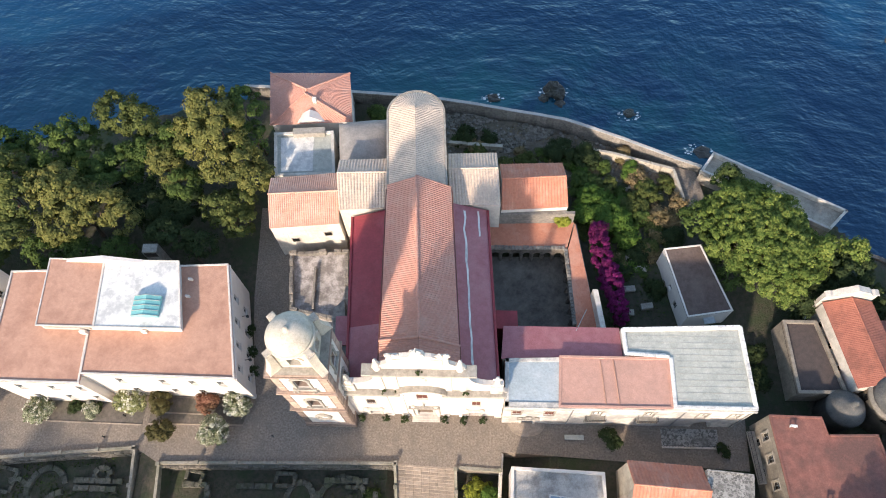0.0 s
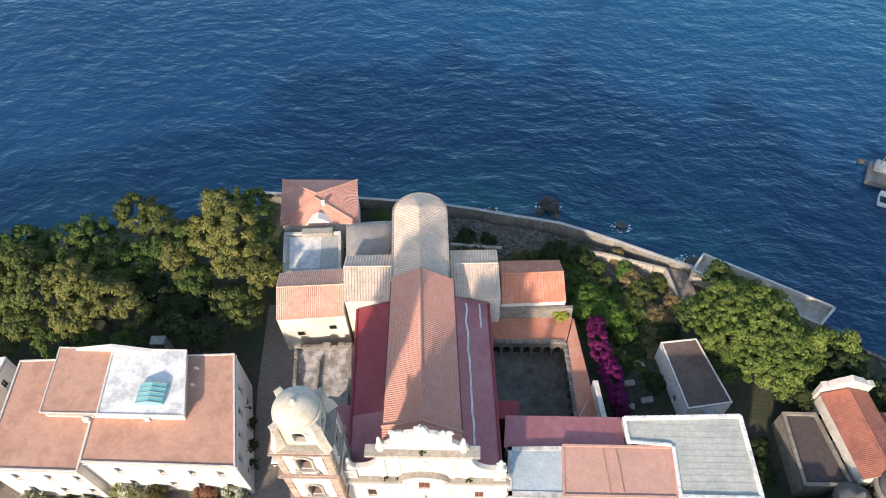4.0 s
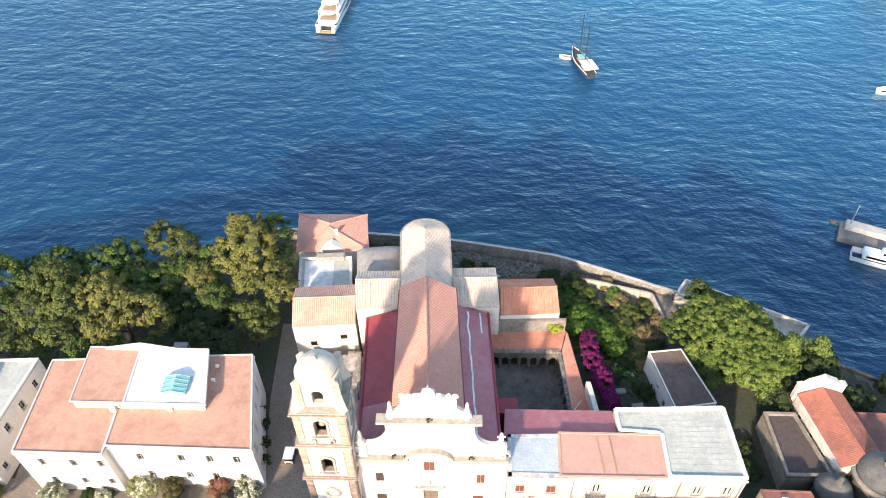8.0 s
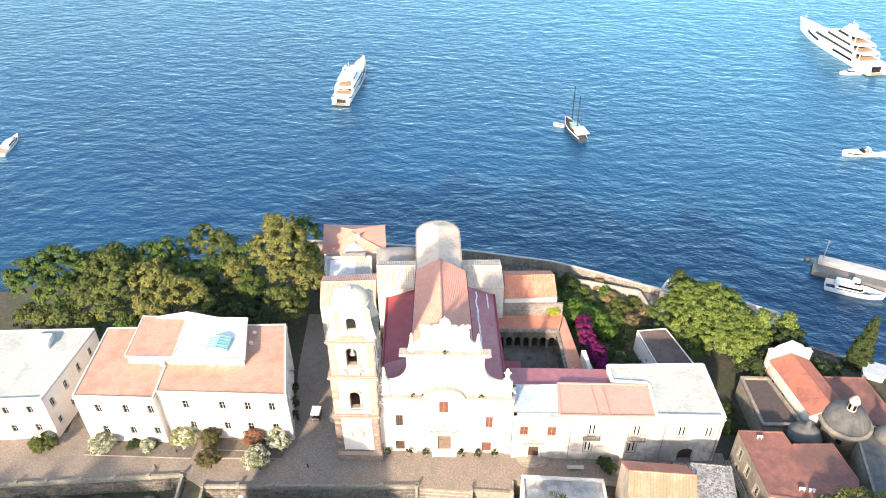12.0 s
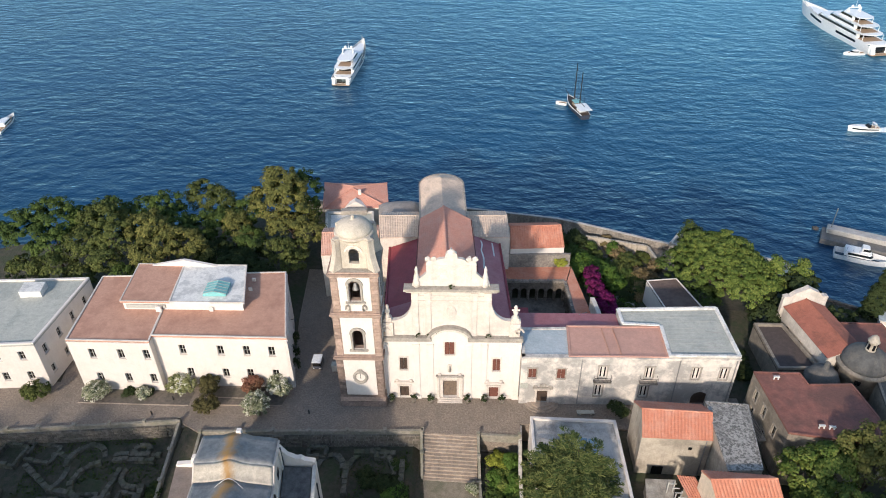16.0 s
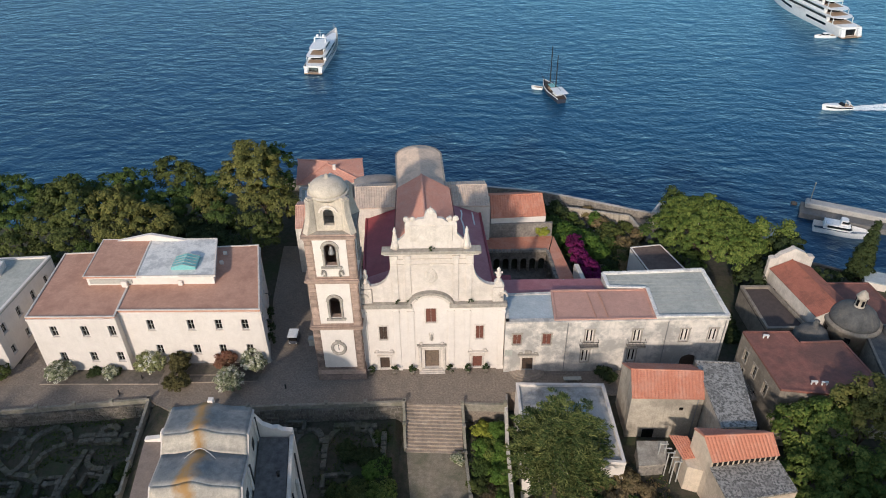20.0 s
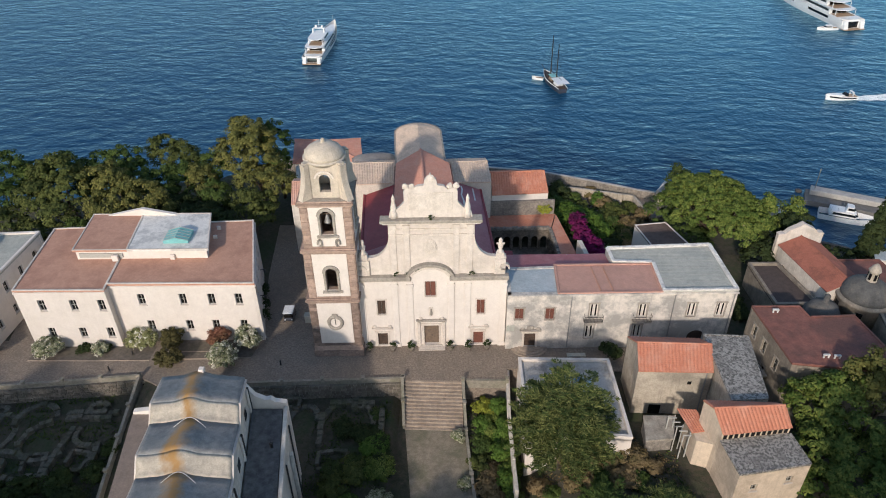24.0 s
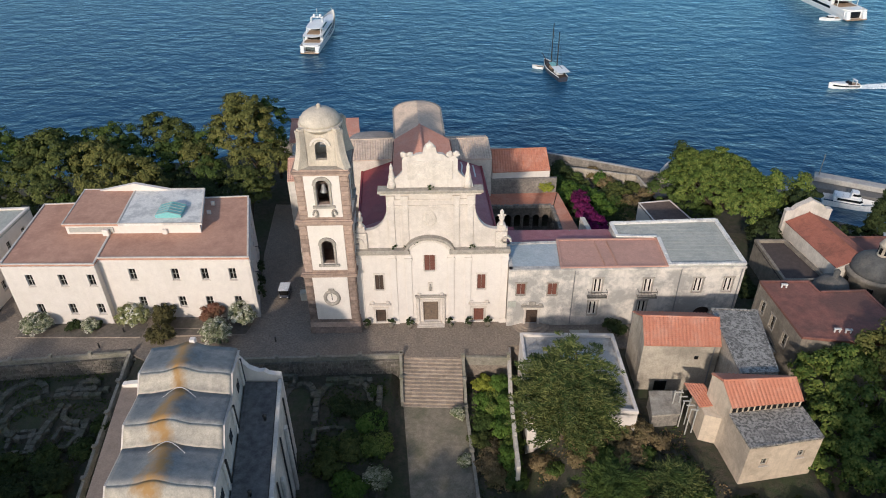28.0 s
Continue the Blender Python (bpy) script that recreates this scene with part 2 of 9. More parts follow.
LEAF_PALE = leaf_surface("oleander_leaves", (0.11, 0.14, 0.055), (0.48, 0.46, 0.33), (0.10, 0.125, 0.05))
LEAF_RED = leaf_surface("reddish_leaves", (0.17, 0.075, 0.05), (0.27, 0.13, 0.085), (0.12, 0.075, 0.04))
LEAF_BROWN = leaf_surface("olive_brown_leaves", (0.075, 0.068, 0.028), (0.125, 0.108, 0.042), (0.06, 0.056, 0.026))
LEAF_CREAM = leaf_surface("yellowish_flowering_leaves", (0.12, 0.14, 0.045), (0.40, 0.38, 0.19), (0.11, 0.125, 0.045))
LEAF_LIME = leaf_surface("lime_leaves", (0.20, 0.22, 0.03), (0.30, 0.31, 0.05), (0.13, 0.16, 0.03))
PETAL = leaf_surface("bougainvillea", (0.12, 0.012, 0.066), (0.20, 0.021, 0.115), (0.075, 0.013, 0.045))
DRYGRASS = leaf_surface("dry_grass", (0.17, 0.125, 0.06), (0.26, 0.19, 0.10), (0.11, 0.10, 0.04))
HULL = surface("white_hull", (0.82, 0.82, 0.80), (0.78, 0.78, 0.76), 0.5, 0.3, 0.0)
NAVY = surface("dark_hull", (0.05, 0.055, 0.075), (0.04, 0.045, 0.06), 0.5, 0.35, 0.0)
TEAK = surface("teak_deck", (0.40, 0.29, 0.19), (0.33, 0.23, 0.15), 2.0, 0.7, 0.1)
CONCRETE = surface("concrete", (0.48, 0.46, 0.42), (0.38, 0.36, 0.33), 0.8, 0.9, 0.3, (0.26, 0.25, 0.23), 0.5)
ROCK = surface("cliff_rock", (0.13, 0.115, 0.10), (0.07, 0.062, 0.055), 0.5, 0.95, 0.8, (0.07, 0.075, 0.04), 0.5, bump_dist=0.3)


def ground_surface():
    m, nt, p = nodes_of("garden_soil")
    co = nt.nodes.new("ShaderNodeTexCoord").outputs["Object"]
    col = blend(nt, span(nt, noise_node(nt, co, 1.3, 8, 0.7), 0.38, 0.62), (0.088, 0.073, 0.052), (0.046, 0.050, 0.027))
    col = blend(nt, span(nt, noise_node(nt, co, 0.14, 5, 0.7), 0.5, 0.62, 0.0, 0.7), col, (0.040, 0.062, 0.022))
    nt.links.new(col, p.inputs["Base Color"])
    p.inputs["Roughness"].default_value = 1.0
    b = nt.nodes.new("ShaderNodeBump")
    b.inputs["Strength"].default_value, b.inputs["Distance"].default_value = 0.8, 0.2
    nt.links.new(noise_node(nt, co, 3.0, 8, 0.7), b.inputs["Height"])
    nt.links.new(b.outputs[0], p.inputs["Normal"])
    return m


def sea_surface():
    m, nt, p = nodes_of("sea_water")
    co = nt.nodes.new("ShaderNodeTexCoord").outputs["Object"]
    xyz = nt.nodes.new("ShaderNodeSeparateXYZ")
    nt.links.new(co, xyz.inputs[0])

    def times(a, b):
        n = nt.nodes.new("ShaderNodeMath")
        n.operation = "MULTIPLY"
        nt.links.new(a, n.inputs[0])
        nt.links.new(b, n.inputs[1])
        return n.outputs[0]

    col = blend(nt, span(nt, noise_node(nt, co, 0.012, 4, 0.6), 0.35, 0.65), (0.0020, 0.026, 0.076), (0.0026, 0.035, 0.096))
    # body colour painted paler far out and eastward, for the brighter sky reflection there
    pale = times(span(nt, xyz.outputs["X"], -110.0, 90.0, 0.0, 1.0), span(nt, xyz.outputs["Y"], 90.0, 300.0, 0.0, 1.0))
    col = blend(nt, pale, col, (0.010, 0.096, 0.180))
    shoal = span(nt, noise_node(nt, co, 0.045, 6, 0.7), 0.36, 0.6)
    near = times(span(nt, xyz.outputs["Y"], 78.0, 104.0, 1.0, 0.0), span(nt, xyz.outputs["X"], 45.0, 75.0, 1.0, 0.0))
    near = times(near, span(nt, xyz.outputs["X"], -30.0, 0.0, 0.3, 1.0))
    col = blend(nt, times(shoal, near), col, (0.012, 0.105, 0.112))
    # swell, wind waves and ripples, each layer bent by a slow noise
    prev = None
    warp = nt.nodes.new("ShaderNodeTexNoise")
    warp.inputs["Scale"].default_value, warp.inputs["Detail"].default_value = 0.02, 2.0
    nt.links.new(co, warp.inputs["Vector"])
    lift = nt.nodes.new("ShaderNodeVectorMath")
    lift.operation = "MULTIPLY_ADD"
    lift.inputs[1].default_value = (14.0, 14.0, 0.0)
    nt.links.new(warp.outputs["Color"], lift.inputs[0])
    nt.links.new(co, lift.inputs[2])
    for sc, stretch, turn, strength, dist in ((0.05, 0.5, 4, 0.45, 1.6), (0.19, 0.55, 12, 0.62, 1.5), (0.38, 0.62, -14, 0.7, 0.8), (0.8, 0.75, 10, 0.5, 0.3)):
        mp = nt.nodes.new("ShaderNodeMapping")
        mp.inputs["Scale"].default_value = (stretch, 1.0, 1.0)
        mp.inputs["Rotation"].default_value = (0, 0, radians(turn))
        nt.links.new(lift.outputs[0], mp.inputs[0])
        b = nt.nodes.new("ShaderNodeBump")
        b.inputs["Strength"].default_value, b.inputs["Distance"].default_value = strength, dist
        nt.links.new(noise_node(nt, mp.outputs[0], sc, 3, 0.55), b.inputs["Height"])
        if prev:
            nt.links.new(prev, b.inputs["Normal"])
        prev = b.outputs[0]
    # scattered light from the water below a bluish sky reflection
    body = nt.nodes.new("ShaderNodeBsdfDiffuse")
    nt.links.new(col, body.inputs["Color"])
    gloss = nt.nodes.new("ShaderNodeBsdfGlossy")
    gloss.inputs["Color"].default_value = (0.68, 0.93, 0.99, 1)
    gloss.inputs["Roughness"].default_value = 0.3
    fr = nt.nodes.new("ShaderNodeFresnel")
    fr.inputs["IOR"].default_value = 1.7
    mix = nt.nodes.new("ShaderNodeMixShader")
    for node in (body, gloss, fr):
        nt.links.new(prev, node.inputs["Normal"])
    nt.links.new(fr.outputs[0], mix.inputs[0])
    nt.links.new(body.outputs[0], mix.inputs[1])
    nt.links.new(gloss.outputs[0], mix.inputs[2])
    nt.links.new(mix.outputs[0], nt.nodes["Material Output"].inputs[0])
    nt.nodes.remove(p)
    return m


SOIL = ground_surface()
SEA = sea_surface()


# ---- building helpers ----
def part(name, bm, material, parent=None, label=""):
    """Links a bmesh as one mesh object under a thing or a part."""
    me = bpy.data.meshes.new(name)
    bmesh.ops.recalc_face_normals(bm, faces=bm.faces)
    bm.to_mesh(me)
    bm.free()
    me.materials.append(material)
    ob = new(name, me)
    if parent:
        ob.parent = parent
    if label:
        ob["label"] = label
    return ob


def mesh_part(name, verts, faces, material, parent=None, label="", smooth=False):
    me = bpy.data.meshes.new(name)
    me.from_pydata(verts, [], faces)
    if smooth:
        me.polygons.foreach_set("use_smooth", [True] * len(me.polygons))
    me.materials.append(material)
    ob = new(name, me)
    if parent:
        ob.parent = parent
    if label:
        ob["label"] = label
    return ob


def thing(name, label, category, group="", kind=""):
    return tagged(new(name), label, category, group, kind)


class Side:
    """A wall's frame: u along it, o outwards, z up. Seen from outside, u runs to the right."""

    def __init__(self, p0, p1):
        self.a, self.b = Vector((*p0, 0)), Vector((*p1, 0))
        self.length = (self.b - self.a).length
        self.d = (self.b - self.a).normalized()
        self.n = Vector((self.d.y, -self.d.x, 0))

    def at(self, u, o, z):
        return self.a + self.d * u + self.n * o + Vector((0, 0, z))

    def u_of(self, x):
        return (x - self.a.x) / self.d.x


def brick(bm, s, u0, u1, o0, o1, z0, z1, bevel=0.0):
    """A box in the frame of a side."""
    vs = [bm.verts.new(s.at(u, o, z)) for z in (z0, z1) for u, o in ((u0, o0), (u1, o0), (u1, o1), (u0, o1))]
    fs = [bm.faces.new([vs[i] for i in f]) for f in ((3, 2, 1, 0), (4, 5, 6, 7), (0, 1, 5, 4), (1, 2, 6, 5), (2, 3, 7, 6), (3, 0, 4, 7))]
    if bevel:
        bmesh.ops.bevel(bm, geom=list({e for f in fs for e in f.edges}), offset=bevel, segments=1, affect="EDGES")


def prism(pts, z0, z1, bm=None):
    """A prism on a ground polygon; z1 may be a list of heights."""
    bm = bm or bmesh.new()
    tops = z1 if isinstance(z1, (list, tuple)) else [z1] * len(pts)
    lo = [bm.verts.new((x, y, z0)) for x, y in pts]
    hi = [bm.verts.new((x, y, z)) for (x, y), z in zip(pts, tops)]
    bm.faces.new(list(reversed(lo)))
    bm.faces.new(hi)
    n = len(pts)
    for i in range(n):
        j = (i + 1) % n
        bm.faces.new((lo[i], lo[j], hi[j], hi[i]))
    return bm


def outline(s, pts, o0, o1, bm=None):
    """Extrudes a closed outline of (u, z) on a side from o0 to o1."""
    bm = bm or bmesh.new()
    f = [bm.verts.new(s.at(u, o1, z)) for u, z in pts]
    b = [bm.verts.new(s.at(u, o0, z)) for u, z in pts]
    bm.faces.new(f)
    bm.faces.new(list(reversed(b)))
    n = len(pts)
    for i in range(n):
        j = (i + 1) % n
        bm.faces.new((f[j], f[i], b[i], b[j]))
    return bm


def wall(parent, s, z0, z1, holes=(), material=WHITE, thick=0.5, name="wall", u0=0.0, u1=None, out=0.0, label=""):
    """A wall with thickness whose openings go through it. holes: (u centre, bottom, width, height)."""
    u1 = s.length if u1 is None else u1
    us = sorted({u0, u1, *(h[0] - h[2] / 2 for h in holes), *(h[0] + h[2] / 2 for h in holes)})
    zs = sorted({z0, z1, *(h[1] for h in holes), *(h[1] + h[3] for h in holes)})
    us, zs = [u for u in us if u0 <= u <= u1], [z for z in zs if z0 <= z <= z1]

    def solid(i, k):
        if not (0 <= i < len(us) - 1 and 0 <= k < len(zs) - 1):
            return False
        u, z = (us[i] + us[i + 1]) / 2, (zs[k] + zs[k + 1]) / 2
        return not any(abs(u - h[0]) < h[2] / 2 and h[1] < z < h[1] + h[3] for h in holes)

    bm = bmesh.new()
    vs = {}

    def v(i, k, side):
        key = (i, k, side)
        if key not in vs:
            vs[key] = bm.verts.new(s.at(us[i], out - (thick if side else 0), zs[k]))
        return vs[key]

    for i in range(len(us) - 1):
        for k in range(len(zs) - 1):
            if not solid(i, k):
                continue
            bm.faces.new((v(i, k, 0), v(i + 1, k, 0), v(i + 1, k + 1, 0), v(i, k + 1, 0)))
            bm.faces.new((v(i, k + 1, 1), v(i + 1, k + 1, 1), v(i + 1, k, 1), v(i, k, 1)))
            for di, dk, a, b in ((-1, 0, (i, k), (i, k + 1)), (1, 0, (i + 1, k + 1), (i + 1, k)), (0, -1, (i + 1, k), (i, k)), (0, 1, (i, k + 1), (i + 1, k + 1))):
                if not solid(i + di, k + dk):
                    bm.faces.new((v(*a, 0), v(*a, 1), v(*b, 1), v(*b, 0)))
    return part(name, bm, material, parent, label)


def window(parent, s, u, z, w, h, out=0.0, trim=None, sill=True, shutters=None, bars=1, arch=False, name="window", pane=None, depth=0.22, casements=None):
    """A window in an opening: frame, panes, sill, stone surround and shutters."""
    bm = bmesh.new()
    t = 0.07
    o0, o1 = out - depth - 0.08, out - depth
    for a, b, c, d in ((-w / 2, w / 2, 0, t), (-w / 2, w / 2, h - t, h), (-w / 2, -w / 2 + t, t, h - t), (w / 2 - t, w / 2, t, h - t), (-t / 2, t / 2, t, h - t)):
        brick(bm, s, u + a, u + b, o0, o1, z + c, z + d)
    for k in range(bars):
        zb = z + h * (k + 1) / (bars + 1)
        brick(bm, s, u - w / 2 + t, u + w / 2 - t, o0 + 0.02, o1 - 0.01, zb - 0.025, zb + 0.025)
    win = part(name, bm, FRAME, parent)
    for a, b in ((-w / 2 + t, -t / 2), (t / 2, w / 2 - t)):
        bm = bmesh.new()
        brick(bm, s, u + a, u + b, o0 + 0.03, o0 + 0.05, z + t, z + h - t)
        part("pane", bm, pane or GLASS, win, "dark window pane")
    if sill:
        bm = bmesh.new()
        brick(bm, s, u - w / 2 - 0.12, u + w / 2 + 0.12, out - depth, out + 0.12, z - 0.14, z - 0.003)
        part("sill", bm, trim or CREAM, win)
    if trim:
        bm = bmesh.new()
        for a, b, c, d in ((-w / 2 - 0.18, -w / 2 - 0.003, 0, h), (w / 2 + 0.003, w / 2 + 0.18, 0, h), (-w / 2 - 0.24, w / 2 + 0.24, h + 0.003, h + 0.24)):
            brick(bm, s, u + a, u + b, out - 0.1, out + 0.07, z + c, z + d)
        part("surround", bm, trim, win, "stone window surround")
    if shutters:
        for sg in (-1, 1):
            bm = bmesh.new()
            a = u + sg * w / 4
            brick(bm, s, a - w / 4 + 0.03, a + w / 4 - 0.03, out - 0.16, out - 0.1, z + 0.04, z + h - 0.04)
            for q in range(7):
                zq = z + 0.12 + q * (h - 0.3) / 7
                brick(bm, s, a - w / 4 + 0.08, a + w / 4 - 0.08, out - 0.1, out - 0.075, zq, zq + (h - 0.3) / 12)
            part("shutter", bm, shutters, win)
    if casements:
        for a in (-w / 2 + 0.1, -0.1, 0.1, w / 2 - 0.1):
            bm = bmesh.new()
            brick(bm, s, u + a - 0.075, u + a + 0.075, out - 0.2, out - 0.14, z + 0.1, z + h - 0.1)
            part("casement", bm, casements, win, "pale painted casement")
    return win


def door(parent, s, u, z, w, h, out=0.0, material=DARKWOOD, trim=None, depth=0.3, name="door"):
    bm = bmesh.new()
    brick(bm, s, u - w / 2, u + w / 2, out - depth - 0.1, out - depth, z, z + h)
    d = part(name, bm, material, parent)
    for sg in (-1, 1):
        for k in range(3):
            bm = bmesh.new()
            a, zq = u + sg * w / 4, z + 0.12 + k * (h - 0.2) / 3
            brick(bm, s, a - w / 4 + 0.1, a + w / 4 - 0.1, out - depth, out - depth + 0.05, zq, zq + (h - 0.2) / 3 - 0.12, 0.02)
            part("door_panel", bm, material, d)
    bm = bmesh.new()
    brick(bm, s, u + 0.06, u + 0.1, out - depth, out - depth + 0.1, z + h * 0.4, z + h * 0.46)
    part("handle", bm, IRON, d)
    if trim:
        bm = bmesh.new()
        for a, b, c, e in ((-w / 2 - 0.28, -w / 2 - 0.003, 0, h), (w / 2 + 0.003, w / 2 + 0.28, 0, h), (-w / 2 - 0.4, w / 2 + 0.4, h + 0.003, h + 0.35)):
            brick(bm, s, u + a, u + b, out - 0.1, out + 0.12, z + c, z + e)
        part("surround", bm, trim, d)
    return d


def tiled(name, r0, r1, e0, e1, material, parent, pitch=0.42, rise=0.07, thick=0.12, rows=14, label=""):
    """A slope of barrel tiles: ridge r0-r1, eave e0-e1, humps running down the slope, courses stepping slightly."""
    r0, r1, e0, e1 = (Vector(p) for p in (r0, r1, e0, e1))
    n = max(4, int((r1 - r0).length / pitch))
    nrm = (r1 - r0).cross(e0 - r0).normalized()
    if nrm.z < 0:
        nrm = -nrm
    prof = [(0.0, 0.0), (0.16, 0.72), (0.38, 1.0), (0.62, 0.72), (0.78, 0.0)]
    ks = [(i + a) / n for i in range(n) for a, _ in prof] + [1.0]
    hs = [b for i in range(n) for _, b in prof] + [0.0]
    verts, faces = [], []
    levels = []
    for j in range(rows):
        levels += [(j / rows, 0.0), ((j + 0.97) / rows, 0.03)]
    levels.append((1.0, 0.03))
    for v, up in levels:
        a, b = r0.lerp(e0, v), r1.lerp(e1, v)
        for k, h in zip(ks, hs):
            w = 0.012 * noise.noise(Vector((k * n * 0.9, v * rows * 0.7, n)))
            verts.append(a.lerp(b, k) + nrm * (h * rise + up + w))
    m = len(ks)
    for j in range(len(levels) - 1):
        for i in range(m - 1):
            q = j * m + i
            faces.append((q, q + 1, q + m + 1, q + m))
    base = len(verts)
    for p in (r0, r1, e1, e0):
        verts.append(p - nrm * thick)
    faces.append((base, base + 1, base + 2, base + 3))
    top = len(levels) - 1
    faces.append(tuple([base + 3, base + 2] + [top * m + i for i in reversed(range(m))]))
    faces.append(tuple([base, base + 3] + [j * m for j in reversed(range(len(levels)))]))
    faces.append(tuple([base + 2, base + 1] + [j * m + m - 1 for j in range(len(levels))]))
    return mesh_part(name, [tuple(v) for v in verts], faces, material, parent, label)


def ridge_caps(a, b, parent, material, size=0.16, step=0.5):
    """A line of rounded ridge tiles, one mesh."""
    a, b = Vector(a), Vector(b)
    d = (b - a).normalized()
    side = d.cross(Vector((0, 0, 1))).normalized()
    up = side.cross(d)
    verts, faces = [], []
    n = max(2, int((b - a).length / step))
    for i in range(n):
        for f, sc in ((i / n, 1.12), ((i + 0.94) / n, 0.92)):
            c = a.lerp(b, min(f, 1.0))
            for g in range(7):
                t = math.pi * g / 6
                verts.append(tuple(c + side * math.cos(t) * size * sc + up * math.sin(t) * size * sc))
    for j in range(2 * n - 1):
        q = j * 7
        for g in range(6):
            faces.append((q + g, q + g + 1, q + g + 8, q + g + 7))
    faces += [tuple(range(7)), tuple(range(14 * n - 7, 14 * n))]
    return mesh_part("ridge", verts, faces, material, parent)


def lathe(profile, centre, parent, material, name, seg=32, squash=(1, 1), label="", smooth=True):
    """A turned body from (radius, height) pairs."""
    cx, cy = centre
    verts, faces = [], []
    for r, z in profile:
        for g in range(seg):
            t = 2 * math.pi * g / seg
            verts.append((cx + r * squash[0] * math.cos(t), cy + r * squash[1] * math.sin(t), z))
    for j in range(len(profile) - 1):
        for g in range(seg):
            h = (g + 1) % seg
            faces.append((j * seg + g, j * seg + h, (j + 1) * seg + h, (j + 1) * seg + g))
    faces.append(tuple(reversed(range(seg))))
    faces.append(tuple((len(profile) - 1) * seg + g for g in range(seg)))
    return mesh_part(name, verts, faces, material, parent, label, smooth)


def flat_roof(parent, pts, z, material, rim=0.35, rim_width=0.35, rim_material=WHITE, name="roof", slab=0.3, label=""):
    """A slab with a coping round its edge, each length of coping a part."""
    part(name, prism(pts, z - slab, z), material, parent, label)
    if rim:
        n = len(pts)
        for i in range(n):
            s = Side(pts[i], pts[(i + 1) % n])
            bm = bmesh.new()
            brick(bm, s, -0.05, s.length - rim_width + 0.05, -rim_width, 0.06, z + 0.002, z + rim, 0.04)
            part("coping", bm, rim_material, parent)


PAV = -0.5

# ---- land and sea ----
COAST_X = [-160, -100, -60, -37, -16, -1.6, 9, 18.5, 27.7, 36.5, 40.0, 41.8, 53, 61, 66, 80, 110, 150]
COAST_Y = [10, 33, 47, 54.2, 54, 53.3, 51.8, 50.4, 47.2, 43.7, 43.2, 44.3, 38.9, 35.0, 29.0, 22, 8, -10]


def coast(x):
    return float(np.interp(x, COAST_X, COAST_Y))


def edge(x):
    """The piazza's front edge, where the parapet stands."""
    if x < -38:
        return -7.5 - 0.145 * (-39.4 - x)
    if x < -3.6:
        return -6.8 - 0.077 * (-3.6 - x)
    return -6.8 if x < 10.6 else -4.3


def land_height(x, y):
    c = coast(x)
    z = PAV - 0.1
    if y < edge(x) + 1.6:
        z = -3.1 if x < -4.6 else -4.0
        if -40.0 < x < -35.8:
            z = PAV - 0.3 - 0.13 * max(0.0, edge(x) - y)
        elif x > 10.6:
            z = -4.3
        z -= 0.06 * max(0.0, -14 - y)
        if x > 10.6:
            rise = min(1.0, max(0.0, (x - 12.5) / 5)) * min(1.0, max(0.0, (47 - x) / 3.5))
            yard = -0.7 + 1.5 * min(1.0, max(0.0, (-13 - y) / 4)) - 0.22 * max(0.0, -28 - y)
            z += (yard - z) * rise
    if x > 19 and y > 22 or y > 36:
        z = PAV - 1.0 * min(1.0, max(0.0, y - 24) / 12) + 0.5 * noise.noise(Vector((x * 0.15, y * 0.15, 3)))
    over = y - (c - 0.6)
    if over > 0:
        z -= 33.5 * min(1.0, over / 21.0) ** 0.85 + min(over, 1.5) * 0.8
        z += (1.6 * noise.noise(Vector((x * 0.12, y * 0.12, 0))) + 0.8 * noise.noise(Vector((x * 0.4, y * 0.4, 5)))) * min(1, over / 4)
    return max(z, -36.0)


def build_land():
    xs = list(np.arange(-160, -70, 4.0)) + list(np.arange(-70, 68, 1.0)) + list(np.arange(68, 151, 4.0))
    ys = list(np.arange(-110, -46, 4.0)) + [-46, -44, -42, -40] + list(np.arange(-38, -8, 1.0)) + [-7.35, -7.25] + list(np.arange(-6, 30, 2.0)) + list(np.arange(30, 80, 1.0)) + [84, 90, 110]
    verts = [(float(x), float(y), land_height(x, y)) for y in ys for x in xs]
    n = len(xs)
    faces = [(j * n + i, j * n + i + 1, (j + 1) * n + i + 1, (j + 1) * n + i) for j in range(len(ys) - 1) for i in range(n - 1)]
    ob = mesh_part("ground", verts, faces, SOIL)
    ob.data.materials.append(ROCK)
    ob.data.materials.append(DRYSOIL)
    for f in ob.data.polygons:
        c = f.center
        if c.y > coast(c.x) - 0.5:
            f.material_index = 1
        elif c.y > 40 + 1.5 * noise.noise(Vector((c.x * 0.2, c.y * 0.2, 0))) and c.x > -14:
            f.material_index = 2
    return tagged(ob, "dark garden soil and rocky cliff above the sea", "ground", kind="structure")


build_land()
SEA_LEVEL = -32.3
sea_verts = [(x, y, SEA_LEVEL) for y in (-4400, 40, 300, 4400) for x in (-4400, -300, 300, 4400)]
sea_faces = [(j * 4 + i, j * 4 + i + 1, (j + 1) * 4 + i + 1, (j + 1) * 4 + i) for j in range(3) for i in range(3)]
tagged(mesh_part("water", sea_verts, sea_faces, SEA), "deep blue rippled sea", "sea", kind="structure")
part_edge = [(x, edge(x) - 0.1) for x in (-78, -60, -39.7)] + [(x, edge(x) - 0.1) for x in (-36.1, -20, -3.7)] + [(4.3, -6.9), (10.5, -6.9), (10.5, -4.3), (43.4, -4.3)]
